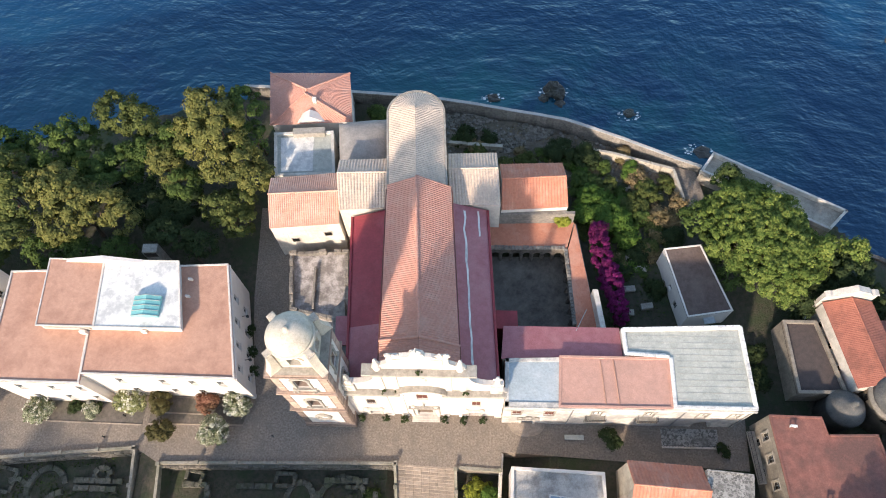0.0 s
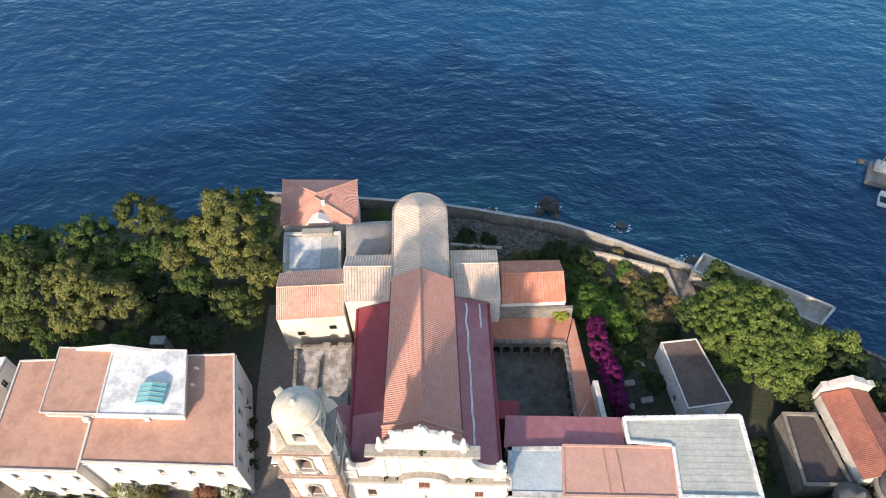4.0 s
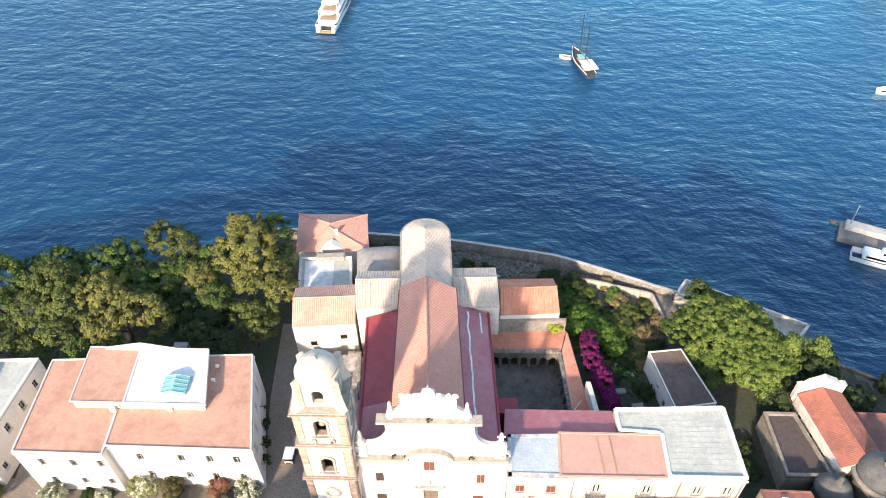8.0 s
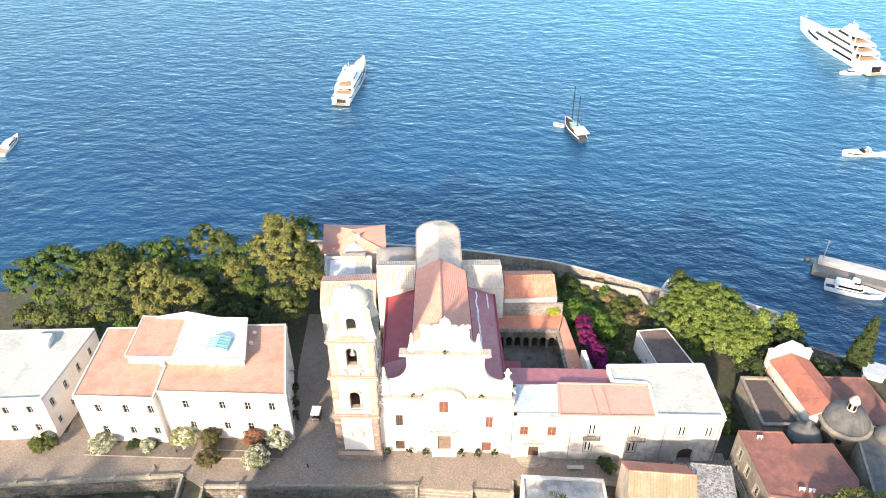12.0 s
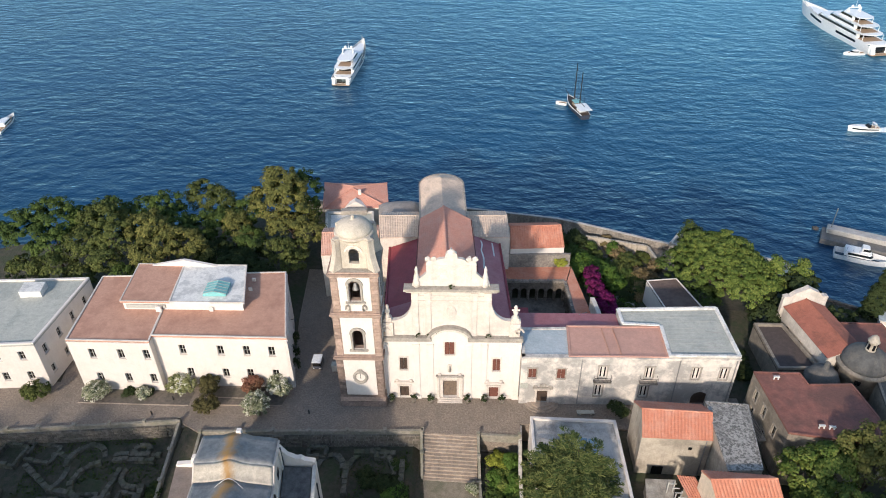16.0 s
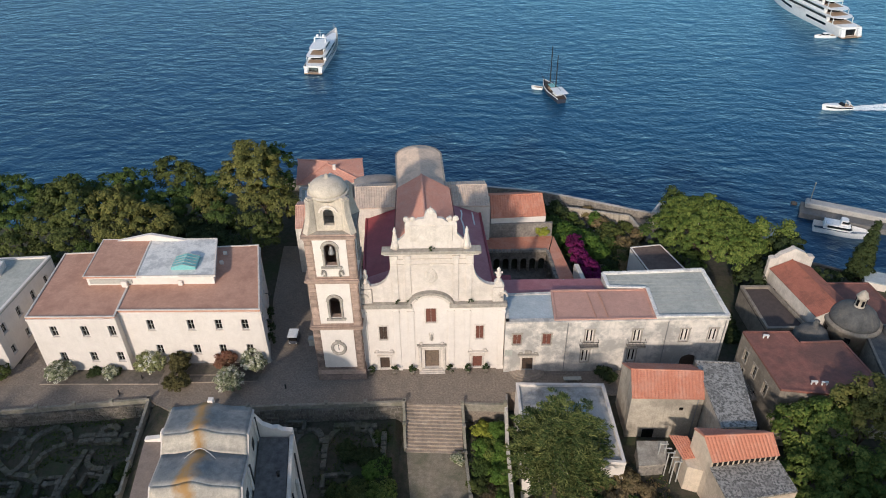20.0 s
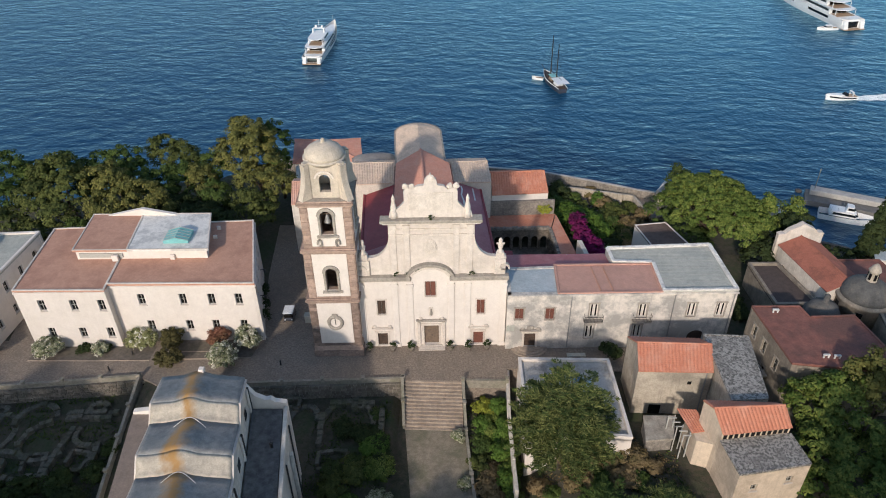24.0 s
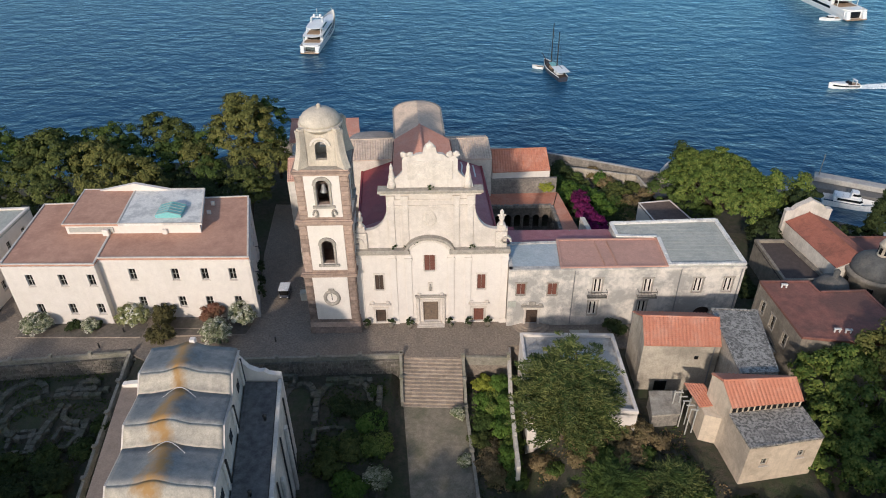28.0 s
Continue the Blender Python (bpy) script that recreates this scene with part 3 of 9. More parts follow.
piazza = part_edge + [(43.4, 3), (10, 3), (-10, 4), (-16.6, 3.4), (-20.3, 12), (-22.2, 22), (-24.2, 24), (-25.6, 31), (-29.5, 31), (-27.8, 16), (-25, 1), (-58, -1), (-62, 16), (-65, 16), (-62, -1), (-78, -2)]


def slab(pts, z0, z1):
    """A prism on a polygon that may be concave."""
    bm = bmesh.new()
    vs = [bm.verts.new((x, y, z1)) for x, y in pts]
    f = bm.faces.new(vs)
    up = bmesh.ops.extrude_face_region(bm, geom=[f])
    bmesh.ops.translate(bm, vec=(0, 0, z0 - z1), verts=[v for v in up["geom"] if isinstance(v, bmesh.types.BMVert)])
    bmesh.ops.triangulate(bm, faces=[g for g in bm.faces if len(g.verts) > 4])
    return bm


tagged(part("pavement", slab(piazza, -4.6, PAV + 0.03), PAVING), "grey cobbled piazza in front of the church", "paving", kind="structure")

# ---- the church ----
church = thing("church", "white baroque church with red tiled nave and pale apse", "church")
FS = Side((-10.0, -0.55), (10.2, 0.56))


def fu(x):
    return FS.u_of(x)


def facade():
    holes = [(fu(-0.15), PAV + 0.35, 2.05, 3.55), (fu(-7.05), PAV + 0.2, 1.4, 2.4), (fu(6.45), PAV + 0.2, 1.4, 2.4), (fu(-6.95), 5.5, 1.1, 2.5), (fu(6.7), 5.4, 1.1, 2.5), (fu(-0.15), 8.6, 1.4, 3.1)]
    wall(church, FS, PAV, 11.2, holes, WHITE, 0.9, "facade_wall")
    # upper storey with concave shoulders, attic and crest
    pts = [(fu(-9.6), 11.2), (fu(9.9), 11.2), (fu(9.9), 14.9), (fu(8.3), 14.9)]
    pts += [(fu(8.3 - 2.6 * math.sin(a)), 14.9 + 3.4 * (1 - math.cos(a))) for a in np.linspace(0.15, math.pi / 2, 8)]
    pts += [(fu(5.7), 20.3), (fu(-5.4), 20.3)]
    pts += [(fu(-8.0 + 2.6 * math.sin(a)), 14.9 + 3.4 * (1 - math.cos(a))) for a in np.linspace(math.pi / 2, 0.15, 8)]
    pts += [(fu(-8.0), 14.9), (fu(-9.6), 14.9)]
    part("facade_upper", outline(FS, pts, -0.9, -0.25), WORN, church)
    att = [(fu(-5.2), 21.1), (fu(5.4), 21.1), (fu(5.2), 22.0), (fu(4.2), 22.5), (fu(3.5), 23.3), (fu(3.5), 24.9)]
    att += [(fu(x), z) for x, z in ((3.1, 25.4), (2.3, 25.1), (1.7, 25.6), (1.0, 25.7), (0.85, 26.5), (0.35, 26.8), (0.15, 27.3), (-0.1, 26.8), (-0.55, 26.5), (-0.7, 25.7), (-1.5, 25.6), (-2.1, 25.2), (-2.8, 25.4))]
    att += [(fu(-3.2), 24.9), (fu(-3.2), 23.3), (fu(-3.9), 22.5), (fu(-5.0), 22.0)]
    part("facade_attic", outline(FS, att, -0.8, -0.3), WORN, church)
    bm = bmesh.new()
    brick(bm, FS, fu(-2.6), fu(2.9), -0.3, -0.2, 22.2, 24.7, 0.04)
    part("attic_panel", bm, CREAM, church)
    # cornices
    for u0, u1, z0, z1, o in ((-6.1, 6.4, 20.3, 20.65, 0.25), (-6.35, 6.65, 20.65, 21.1, 0.55)):
        bm = bmesh.new()
        brick(bm, FS, fu(u0), fu(u1), -0.9, o, z0, z1, 0.06)
        part("cornice", bm, GREYSTONE if z1 > 21 else CREAM, church)
    for a, b in ((-10.15, -2.75), (2.45, 10.35)):
        for z0, z1, o, mt in ((11.2, 11.55, 0.2, CREAM), (11.55, 12.2, 0.55, GREYSTONE)):
            bm = bmesh.new()
            brick(bm, FS, fu(a), fu(b), -0.3, o, z0, z1, 0.06)
            part("cornice", bm, mt, church)
    for rad, z0, mt, o in ((2.9, 0.0, CREAM, 0.25), (3.2, 0.35, GREYSTONE, 0.5)):
        pts = []
        for rr in (0.0, 0.45):
            arc = [(fu(-0.15) + (rad + rr) * math.cos(t) * 0.92, 11.2 + z0 + (rad + rr) * math.sin(t) * 0.72) for t in np.linspace(0.12, math.pi - 0.12, 18)]
            pts += arc if not rr else list(reversed(arc))
        part("arched_cornice", outline(FS, pts, -0.3, o), mt, church)
    pts = [(fu(-0.15) + 2.75 * math.cos(t) * 0.95, 11.2 + 2.3 * math.sin(t)) for t in np.linspace(0, math.pi, 16)]
    part("central_bay", outline(FS, pts, -0.4, 0.1), WHITE, church)
    # pilasters
    for x in (-9.55, -5.0, -2.95, 2.65, 4.9, 9.75):
        bm = bmesh.new()
        brick(bm, FS, fu(x) - 0.42, fu(x) + 0.42, 0.0, 0.13, PAV, 11.2, 0.03)
        brick(bm, FS, fu(x) - 0.5, fu(x) + 0.5, 0.0, 0.22, PAV, PAV + 0.7, 0.03)
        brick(bm, FS, fu(x) - 0.52, fu(x) + 0.52, 0.0, 0.24, 10.3, 10.75, 0.03)
        part("pilaster", bm, WHITE, church)
    for x in (-4.85, -3.1, 3.3, 5.1):
        bm = bmesh.new()
        brick(bm, FS, fu(x) - 0.4, fu(x) + 0.4, -0.25, -0.1, 12.2, 19.4, 0.03)
        brick(bm, FS, fu(x) - 0.5, fu(x) + 0.5, -0.25, -0.04, 19.4, 20.0, 0.03)
        part("pilaster", bm, WORN, church)
    for z0, z1 in ((18.4, 18.65), (19.3, 19.5)):
        bm = bmesh.new()
        brick(bm, FS, fu(-5.35), fu(5.65), -0.25, -0.05, z0, z1, 0.03)
        part("string_course", bm, CREAM, church)
    # coat of arms
    bm = bmesh.new()
    bmesh.ops.create_icosphere(bm, subdivisions=3, radius=1.0)
    for v in bm.verts:
        w = 1 + 0.22 * noise.noise(v.co * 2.6) + 0.12 * noise.noise(v.co * 6)
        v.co = FS.at(fu(0.0) + v.co.x * 0.85 * w, -0.22 + 0.2 * v.co.y * w, 16.6 + v.co.z * 1.15 * w)
    part("carved_emblem", bm, CREAM, church, "weathered carved relief")
    # pedestals with scrolls, finials, pinnacles and crest ornament
    for x, sg in ((-8.85, -1), (9.1, 1)):
        bm = bmesh.new()
        brick(bm, FS, fu(x) - 0.75, fu(x) + 0.75, -0.9, 0.1, 12.2, 14.6, 0.06)
        brick(bm, FS, fu(x) - 0.55, fu(x) + 0.55, -0.75, -0.05, 14.6, 15.5, 0.08)
        ped = part("pedestal", bm, CREAM, church)
        c = FS.at(fu(x), -0.4, 0)
        lathe([(0.42, 15.5), (0.46, 15.7), (0.2, 15.95), (0.34, 16.3), (0.38, 16.7), (0.2, 17.0), (0.27, 17.25), (0.24, 17.5), (0.05, 17.75)], (c.x, c.y), ped, CREAM, "finial", 12)
        bm = bmesh.new()
        for k in range(18):
            t = k / 17 * 1.6 * math.pi
            r = 0.72 * (1 - 0.045 * k)
            brick(bm, FS, fu(x) + sg * 0.5 + r * math.cos(t) - 0.12, fu(x) + sg * 0.5 + r * math.cos(t) + 0.12, -0.3, 0.24, 13.3 + r * math.sin(t) - 0.12, 13.3 + r * math.sin(t) + 0.12)
        part("scroll", bm, CREAM, ped)
    bm = bmesh.new()
    brick(bm, FS, fu(9.1) - 0.55, fu(9.1) + 0.55, -0.5, -0.3, 16.75, 17.0, 0.05)
    part("finial_arm", bm, CREAM, church)
    for x in (-4.55, 4.75):
        c = FS.at(fu(x), -0.4, 0)
        lathe([(0.5, 21.1), (0.5, 21.8), (0.34, 22.0), (0.42, 22.5), (0.3, 23.0), (0.2, 23.5), (0.26, 23.8), (0.05, 24.4)], (c.x, c.y), church, CREAM, "pinnacle", 10)
    for x in (-3.0, -2.2, 2.5, 3.3, 0.15):
        bm = bmesh.new()
        bmesh.ops.create_icosphere(bm, subdivisions=2, radius=0.42 if x != 0.15 else 0.55)
        for v in bm.verts:
            v.co *= 1 + 0.35 * noise.noise(v.co * 4 + Vector((x, 0, 0)))
            v.co = FS.at(fu(x) + v.co.x, -0.5 + v.co.y * 0.6, (25.5 if x != 0.15 else 26.6) + v.co.z)
        part("crest_ornament", bm, CREAM, church)
    # openings
    window(church, FS, fu(-0.15), 8.6, 1.4, 3.1, trim=CREAM, shutters=REDWOOD)
    window(church, FS, fu(-6.95), 5.5, 1.1, 2.5, trim=CREAM, shutters=DARKWOOD)
    window(church, FS, fu(6.7), 5.4, 1.1, 2.5, trim=CREAM, shutters=REDWOOD)
    door(church, FS, fu(-0.15), PAV + 0.35, 2.05, 3.55, material=surface("pale_door_wood", (0.20, 0.145, 0.10), (0.13, 0.095, 0.07), 3.0, 0.7, 0.2), trim=CREAM)
    door(church, FS, fu(-7.05), PAV + 0.2, 1.4, 2.4, trim=CREAM)
    door(church, FS, fu(6.45), PAV + 0.2, 1.4, 2.4, material=REDWOOD, trim=CREAM)
    for x, w, z in ((-0.15, 4.2, 4.35), (-7.05, 2.9, 3.0), (6.45, 2.9, 2.95)):
        bm = bmesh.new()
        brick(bm, FS, fu(x) - w / 2, fu(x) + w / 2, 0.0, 0.42, z, z + 0.22, 0.04)
        brick(bm, FS, fu(x) - w / 2 + 0.2, fu(x) + w / 2 - 0.2, 0.0, 0.25, z - 0.25, z - 0.003, 0.03)
        part("portal_cornice", bm, GREYSTONE if w > 4 else CREAM, church)
        for sg in (-1, 1):
            bm = bmesh.new()
            brick(bm, FS, fu(x) + sg * w * 0.36 - 0.28, fu(x) + sg * w * 0.36 + 0.28, 0.0, 0.35, z + 0.225, z + 0.6, 0.12)
            part("portal_scroll", bm, CREAM, church)
    for sg in (-1, 1):
        bm = bmesh.new()
        brick(bm, FS, fu(-0.15) + sg * 1.75 - 0.22, fu(-0.15) + sg * 1.75 + 0.22, 0.0, 0.3, PAV, 4.05, 0.05)
        part("portal_column", bm, CREAM, church)
    bm = bmesh.new()
    brick(bm, FS, fu(-0.15) - 0.32, fu(-0.15) + 0.32, 0.0, 0.12, 5.2, 6.7, 0.1)
    part("niche_surround", bm, CREAM, church)
    lathe([(0.16, 5.4), (0.18, 5.9), (0.12, 6.15), (0.11, 6.4), (0.03, 6.5)], tuple(FS.at(fu(-0.15), 0.2, 0))[:2], church, GREYSTONE, "niche_carving", 8)
    for k in range(3):
        bm = bmesh.new()
        brick(bm, FS, fu(-0.15) - 1.9 + 0.25 * k, fu(-0.15) + 1.9 - 0.25 * k, 0.0, 1.05 - 0.33 * k, PAV + 0.12 * k + 0.002, PAV + 0.12 * (k + 1), 0.02)
        part("step", bm, CREAM, church)


facade()


# nave
NL0, NL1, NR0, NR1 = (-5.0, 0.9), (-7.0, 27.8), (4.3, 1.2), (1.0, 28.3)
NC0, NC1 = (-0.15, 1.0), (-3.25, 27.9)
bm = bmesh.new()
lo = [bm.verts.new((*p, PAV)) for p in (NL0, NR0, NR1, NL1)]
hi = [bm.verts.new((*p, 13.9)) for p in (NL0, NR0, NR1, NL1)]
t0, t1 = bm.verts.new((*NC0, 16.3)), bm.verts.new((*NC1, 16.4))
for f in ((lo[3], lo[2], lo[1], lo[0]), (lo[0], lo[1], hi[1], t0, hi[0]), (lo[1], lo[2], hi[2], hi[1]), (lo[2], lo[3], hi[3], t1, hi[2]), (lo[3], lo[0], hi[0], hi[3]), (hi[0], t0, t1, hi[3]), (hi[1], hi[2], t1, t0)):
    bm.faces.new(f)
part("nave_wall", bm, CREAM, church)


def along(a, b, y):
    k = (y - a[1]) / (b[1] - a[1])
    return (a[0] + (b[0] - a[0]) * k, y)


def nave_slope(e0, e1, out, y0, y1, drop=0.0):
    r0, r1 = along(NC0, NC1, y0), along(NC0, NC1, y1)
    a, b = along(e0, e1, y0), along(e0, e1, y1)
    tiled("nave_roof", (*r0, 16.55 - drop), (*r1, 16.55), (a[0] + out, y0, 13.95 - drop), (b[0] + out, y1, 13.95), CLAY, church, 0.3, 0.06, rows=16)


nave_slope(NL0, NL1, -0.35, 5.6, 28.1)
nave_slope(NR0, NR1, 0.35, 5.6, 28.4)
nave_slope(NL0, NL1, -0.45, 1.3, 5.5, 0.5)
nave_slope(NR0, NR1, 0.45, 1.3, 5.5, 0.5)
ridge_caps((*along(NC0, NC1, 5.6), 16.6), (*along(NC0, NC1, 28.1), 16.6), church, CLAY, 0.2)
for e0, e1, o in ((NL0, NL1, -0.5), (NR0, NR1, 0.5)):
    a, b = along(e0, e1, 5.6), along(NC0, NC1, 5.6)
    ridge_caps((a[0] + o, 5.55, 14.0), (b[0], 5.55, 16.65), church, CLAY, 0.17)
    s = Side((e0[0] + o, e0[1]), (e1[0] + o, e1[1])) if o > 0 else Side((e1[0] + o, e1[1]), (e0[0] + o, e0[1]))
    bm = bmesh.new()
    brick(bm, s, 0.4, s.length, -0.05, 0.09, 13.78, 13.9, 0.02)
    part("gutter", bm, REDWOOD, church)

# aisles: coated lean-to roofs
def aisle(inner0, inner1, outer0, outer1, zi, zo, mats, cuts):
    pts = [inner0, outer0, outer1, inner1]
    part("aisle_wall", prism(pts, PAV, [zi - 0.2, zo - 0.2, zo - 0.2, zi - 0.2]), CREAM, church)
    for (a, b), mt in zip(zip(cuts, cuts[1:]), mats):
        q = [tuple(np.array(p) + (np.array(r) - np.array(p)) * k) for p, r, k in ((inner0, inner1, a), (outer0, outer1, a), (outer0, outer1, b), (inner0, inner1, b))]
        bm = bmesh.new()
        zs = [zi, zo, zo, zi]
        lo = [bm.verts.new((*p, z - 0.19)) for p, z in zip(q, zs)]
        hi = [bm.verts.new((*p, z)) for p, z in zip(q, zs)]
        bm.faces.new(hi)
        bm.faces.new(list(reversed(lo)))
        for i in range(4):
            j = (i + 1) % 4
            bm.faces.new((lo[i], lo[j], hi[j], hi[i]))
        part("aisle_roof", bm, mt, church)
    s = Side(outer0, outer1) if outer0[0] > 0 else Side(outer1, outer0)
    bm = bmesh.new()
    brick(bm, s, 0, s.length, -0.15, 0.2, zo - 0.18, zo + 0.2, 0.05)
    part("gutter", bm, DEEPRED, church)


aisle((-5.05, 0.6), (-7.35, 25.6), (-9.9, 0.3), (-12.5, 25.0), 11.4, 9.6, (ROSE, DEEPRED), (0.0, 0.33, 1.0))
aisle((4.35, 1.0), (1.6, 27.2), (9.5, 1.3), (6.6, 27.3), 11.4, 9.6, (ROSE,), (0.0, 1.0))
# sealing line on the faded roof
for (ax, ay), n, seed in (((3.35, 26.4), 26, 2), ((5.35, 26.8), 4, 9)):
    verts, faces = [], []
    for i in range(n + 1):
        y = ay - i * 0.98
        x = ax + (26.4 - y) * 0.118 + 0.28 * noise.noise(Vector((0, y * 0.45, seed)))
        w = 0.12 + 0.09 * abs(noise.noise(Vector((3, y * 0.9, seed))))
        ex = (27.2 - y) / 26.2
        xi, xo = 1.6 + 2.75 * ex, 6.6 + 2.9 * ex
        for xx in (x - w, x + w):
            verts.append((xx, y, 11.4 - 1.8 * (xx - xi) / (xo - xi) + 0.02))
        if i:
            q = 2 * i
            faces.append((q - 2, q - 1, q + 1, q))
    mesh_part("sealing_strip", verts, faces, WHITEROOF, church, "white sealant line on the roof")

# choir and round apse
AX = -0.115


def cx(y):
    return -3.25 + AX * (y - 27.9)


pts = [(cx(28.2) - 4.0, 28.2), (cx(28.2) + 4.1, 28.3)]
ends = [(cx(40.6) + 4.0 * math.cos(t), 40.6 + 3.9 * math.sin(t)) for t in np.linspace(0, math.pi, 17)]
part("apse_wall", prism(pts + ends, PAV, 13.3), PALETILE, church)
tiled("apse_roof", (cx(28.2), 28.2, 15.1), (cx(40.6), 40.6, 15.1), (cx(28.2) - 4.2, 28.2, 13.4), (cx(40.6) - 4.2, 40.6, 13.4), PALETILE, church, 0.3, 0.04)
tiled("apse_roof", (cx(40.6), 40.6, 15.1), (cx(28.2), 28.2, 15.1), (cx(40.6) + 4.2, 40.6, 13.4), (cx(28.2) + 4.2, 28.2, 13.4), PALETILE, church, 0.3, 0.04)
fan = [(cx(40.6) + 4.3 * math.cos(t), 40.6 + 4.2 * math.sin(t)) for t in np.linspace(0, math.pi, 33)]
fv, ff = [], []
for i in range(32):
    a, b = Vector((*fan[i], 13.4)), Vector((*fan[i + 1], 13.4))
    top = Vector((cx(40.6), 40.6, 15.1))
    m_ = (a + b) / 2 + Vector((0, 0, 0.09))
    q = len(fv)
    fv += [tuple(top), tuple(a), tuple(m_), tuple(b)]
    ff += [(q, q + 1, q + 2), (q, q + 2, q + 3)]
mesh_part("apse_roof", fv, ff, PALETILE, church)
rim = [(cx(28.4) - 4.25, 28.4)] + list(reversed(fan)) + [(cx(28.4) + 4.25, 28.4)]
bm = bmesh.new()
for a, b in zip(rim, rim[1:]):
    brick(bm, Side(a, b), 0, (Vector(b) - Vector(a)).length + 0.05, -0.02, 0.25, 13.15, 13.6)
part("apse_cornice", bm, GREYSTONE, church)


def gable_block(name, back0, back1, ridge0, ridge1, front0, front1, zb, zr, zf, wall_mat, tile_mat, base=PAV, over=0.25, pitch=0.42, parent=None, walls=True):
    """A gabled wing: a solid body with a tiled slope to the back and one to the front."""
    parent = parent or church
    bm = bmesh.new()
    lo = [bm.verts.new((*p, base)) for p in (front0, front1, back1, back0)]
    hi = [bm.verts.new((*p, z - 0.22)) for p, z in ((front0, zf), (front1, zf), (back1, zb), (back0, zb))]
    r = [bm.verts.new((*ridge0, zr - 0.22)), bm.verts.new((*ridge1, zr - 0.22))]
    for f in ((lo[3], lo[2], lo[1], lo[0]), (lo[0], lo[1], hi[1], hi[0]), (lo[1], lo[2], hi[2], r[1], hi[1]), (lo[2], lo[3], hi[3], hi[2]), (lo[3], lo[0], hi[0], r[0], hi[3]), (hi[0], hi[1], r[1], r[0]), (r[0], r[1], hi[2], hi[3])):
        bm.faces.new(f)
    if walls:
        part(name + "_wall", bm, wall_mat, parent)
    else:
        bm.free()

    def push(p, q, k):
        d = (Vector(p) - Vector(q)).normalized() * k
        return (p[0] + d.x, p[1] + d.y)

    f0, f1 = push(front0, ridge0, over), push(front1, ridge1, over)
    b0, b1 = push(back0, ridge0, over), push(back1, ridge1, over)
    sl = over * (zr - zf) / max(0.5, (Vector(ridge0) - Vector(front0)).length)
    tiled(name + "_roof", (*ridge0, zr), (*ridge1, zr), (*f0, zf - sl), (*f1, zf - sl), tile_mat, parent, pitch)
    tiled(name + "_roof", (*ridge1, zr), (*ridge0, zr), (*b1, zb - sl), (*b0, zb - sl), tile_mat, parent, pitch)
    ridge_caps((*ridge0, zr + 0.02), (*ridge1, zr + 0.02), parent, tile_mat, 0.13)


gable_block("transept", (-15.3, 32.9), (-7.9, 33.6), (-15.1, 30.4), (-7.7, 31.0), (-14.2, 25.2), (-7.3, 26.0), 11.6, 12.6, 11.6, CREAM, PALETILE)
gable_block("transept", (0.3, 35.4), (7.5, 36.0), (0.6, 32.4), (7.8, 33.0), (1.3, 27.4), (8.4, 27.7), 10.9, 12.0, 11.0, CREAM, PALETILE)
gable_block("chapel_wing", (8.0, 35.6), (17.3, 36.4), (8.4, 32.4), (17.7, 33.5), (8.6, 28.7), (18.2, 29.8), 8.6, 10.0, 8.0, WHITE, ORANGE)
gable_block("sacristy", (-25.6, 30.6), (-15.4, 32.2), (-25.1, 27.5), (-15.0, 28.7), (-24.4, 23.0), (-14.5, 24.4), 9.3, 10.5, 9.0, OLDWALL, SALMON, pitch=0.3)
SW = Side((-24.4, 22.95), (-14.5, 24.35))
for u, z in ((2.9, 3.9), (7.9, 5.2)):
    bm = bmesh.new()
    brick(bm, SW, u - 0.5, u + 0.5, -0.02, 0.03, z, z + 1.0, 0.01)
    w_ = part("window", bm, GLASS, church, "small dark window")
    bm = bmesh.new()
    for a, b, c, d in ((-0.62, -0.5, -0.1, 1.1), (0.5, 0.62, -0.1, 1.1), (-0.5, 0.5, 1.0, 1.1), (-0.5, 0.5, -0.1, 0.0)):
        brick(bm, SW, u + a, u + b, 0.0, 0.07, z + c, z + d)
    part("surround", bm, GREYSTONE, w_)

# vaulted sacristy roof, grey and curved
vq = [(-17.4, 42.4), (-9.4, 43.8), (-8.3, 34.6), (-15.9, 33.4)]
part("vault_wall", prism(vq, PAV, 7.4), OLDWALL, church)
verts, faces = [], []
N = 16
for j in range(N + 1):
    for i in range(N + 1):
        a = Vector(vq[3]).lerp(Vector(vq[2]), i / N).lerp(Vector(vq[0]).lerp(Vector(vq[1]), i / N), j / N)
        u, v = i / N * 2 - 1, j / N * 2 - 1
        verts.append((a.x, a.y, 7.42 + 1.5 * max(0.0, (1 - u ** 4) * (1 - v ** 4)) ** 0.6 + 0.35 * (1 - abs(u)) * (1 - v * v)))
for j in range(N):
    for i in range(N):
        q = j * (N + 1) + i
        faces.append((q, q + 1, q + N + 2, q + N + 1))
mesh_part("vault_roof", verts, faces, surface("brown_grey_vault", (0.36, 0.32, 0.285), (0.27, 0.24, 0.215), 0.7, 0.9, 0.2, (0.2, 0.185, 0.17), 0.5), church, "curved grey vault roof", True)

# ---- rear houses ----
rear = thing("flat_roofed_house", "low grey flat-roofed house with whitish patched roof", "house")
gq = [(-26.2, 33.0), (-17.0, 34.0), (-18.4, 41.8), (-27.7, 40.9)]
part("wall", prism(gq, PAV, 5.7), OLDWALL, rear)
flat_roof(rear, gq, 6.0, GREYROOF, 0.4, 0.4, OLDWALL)
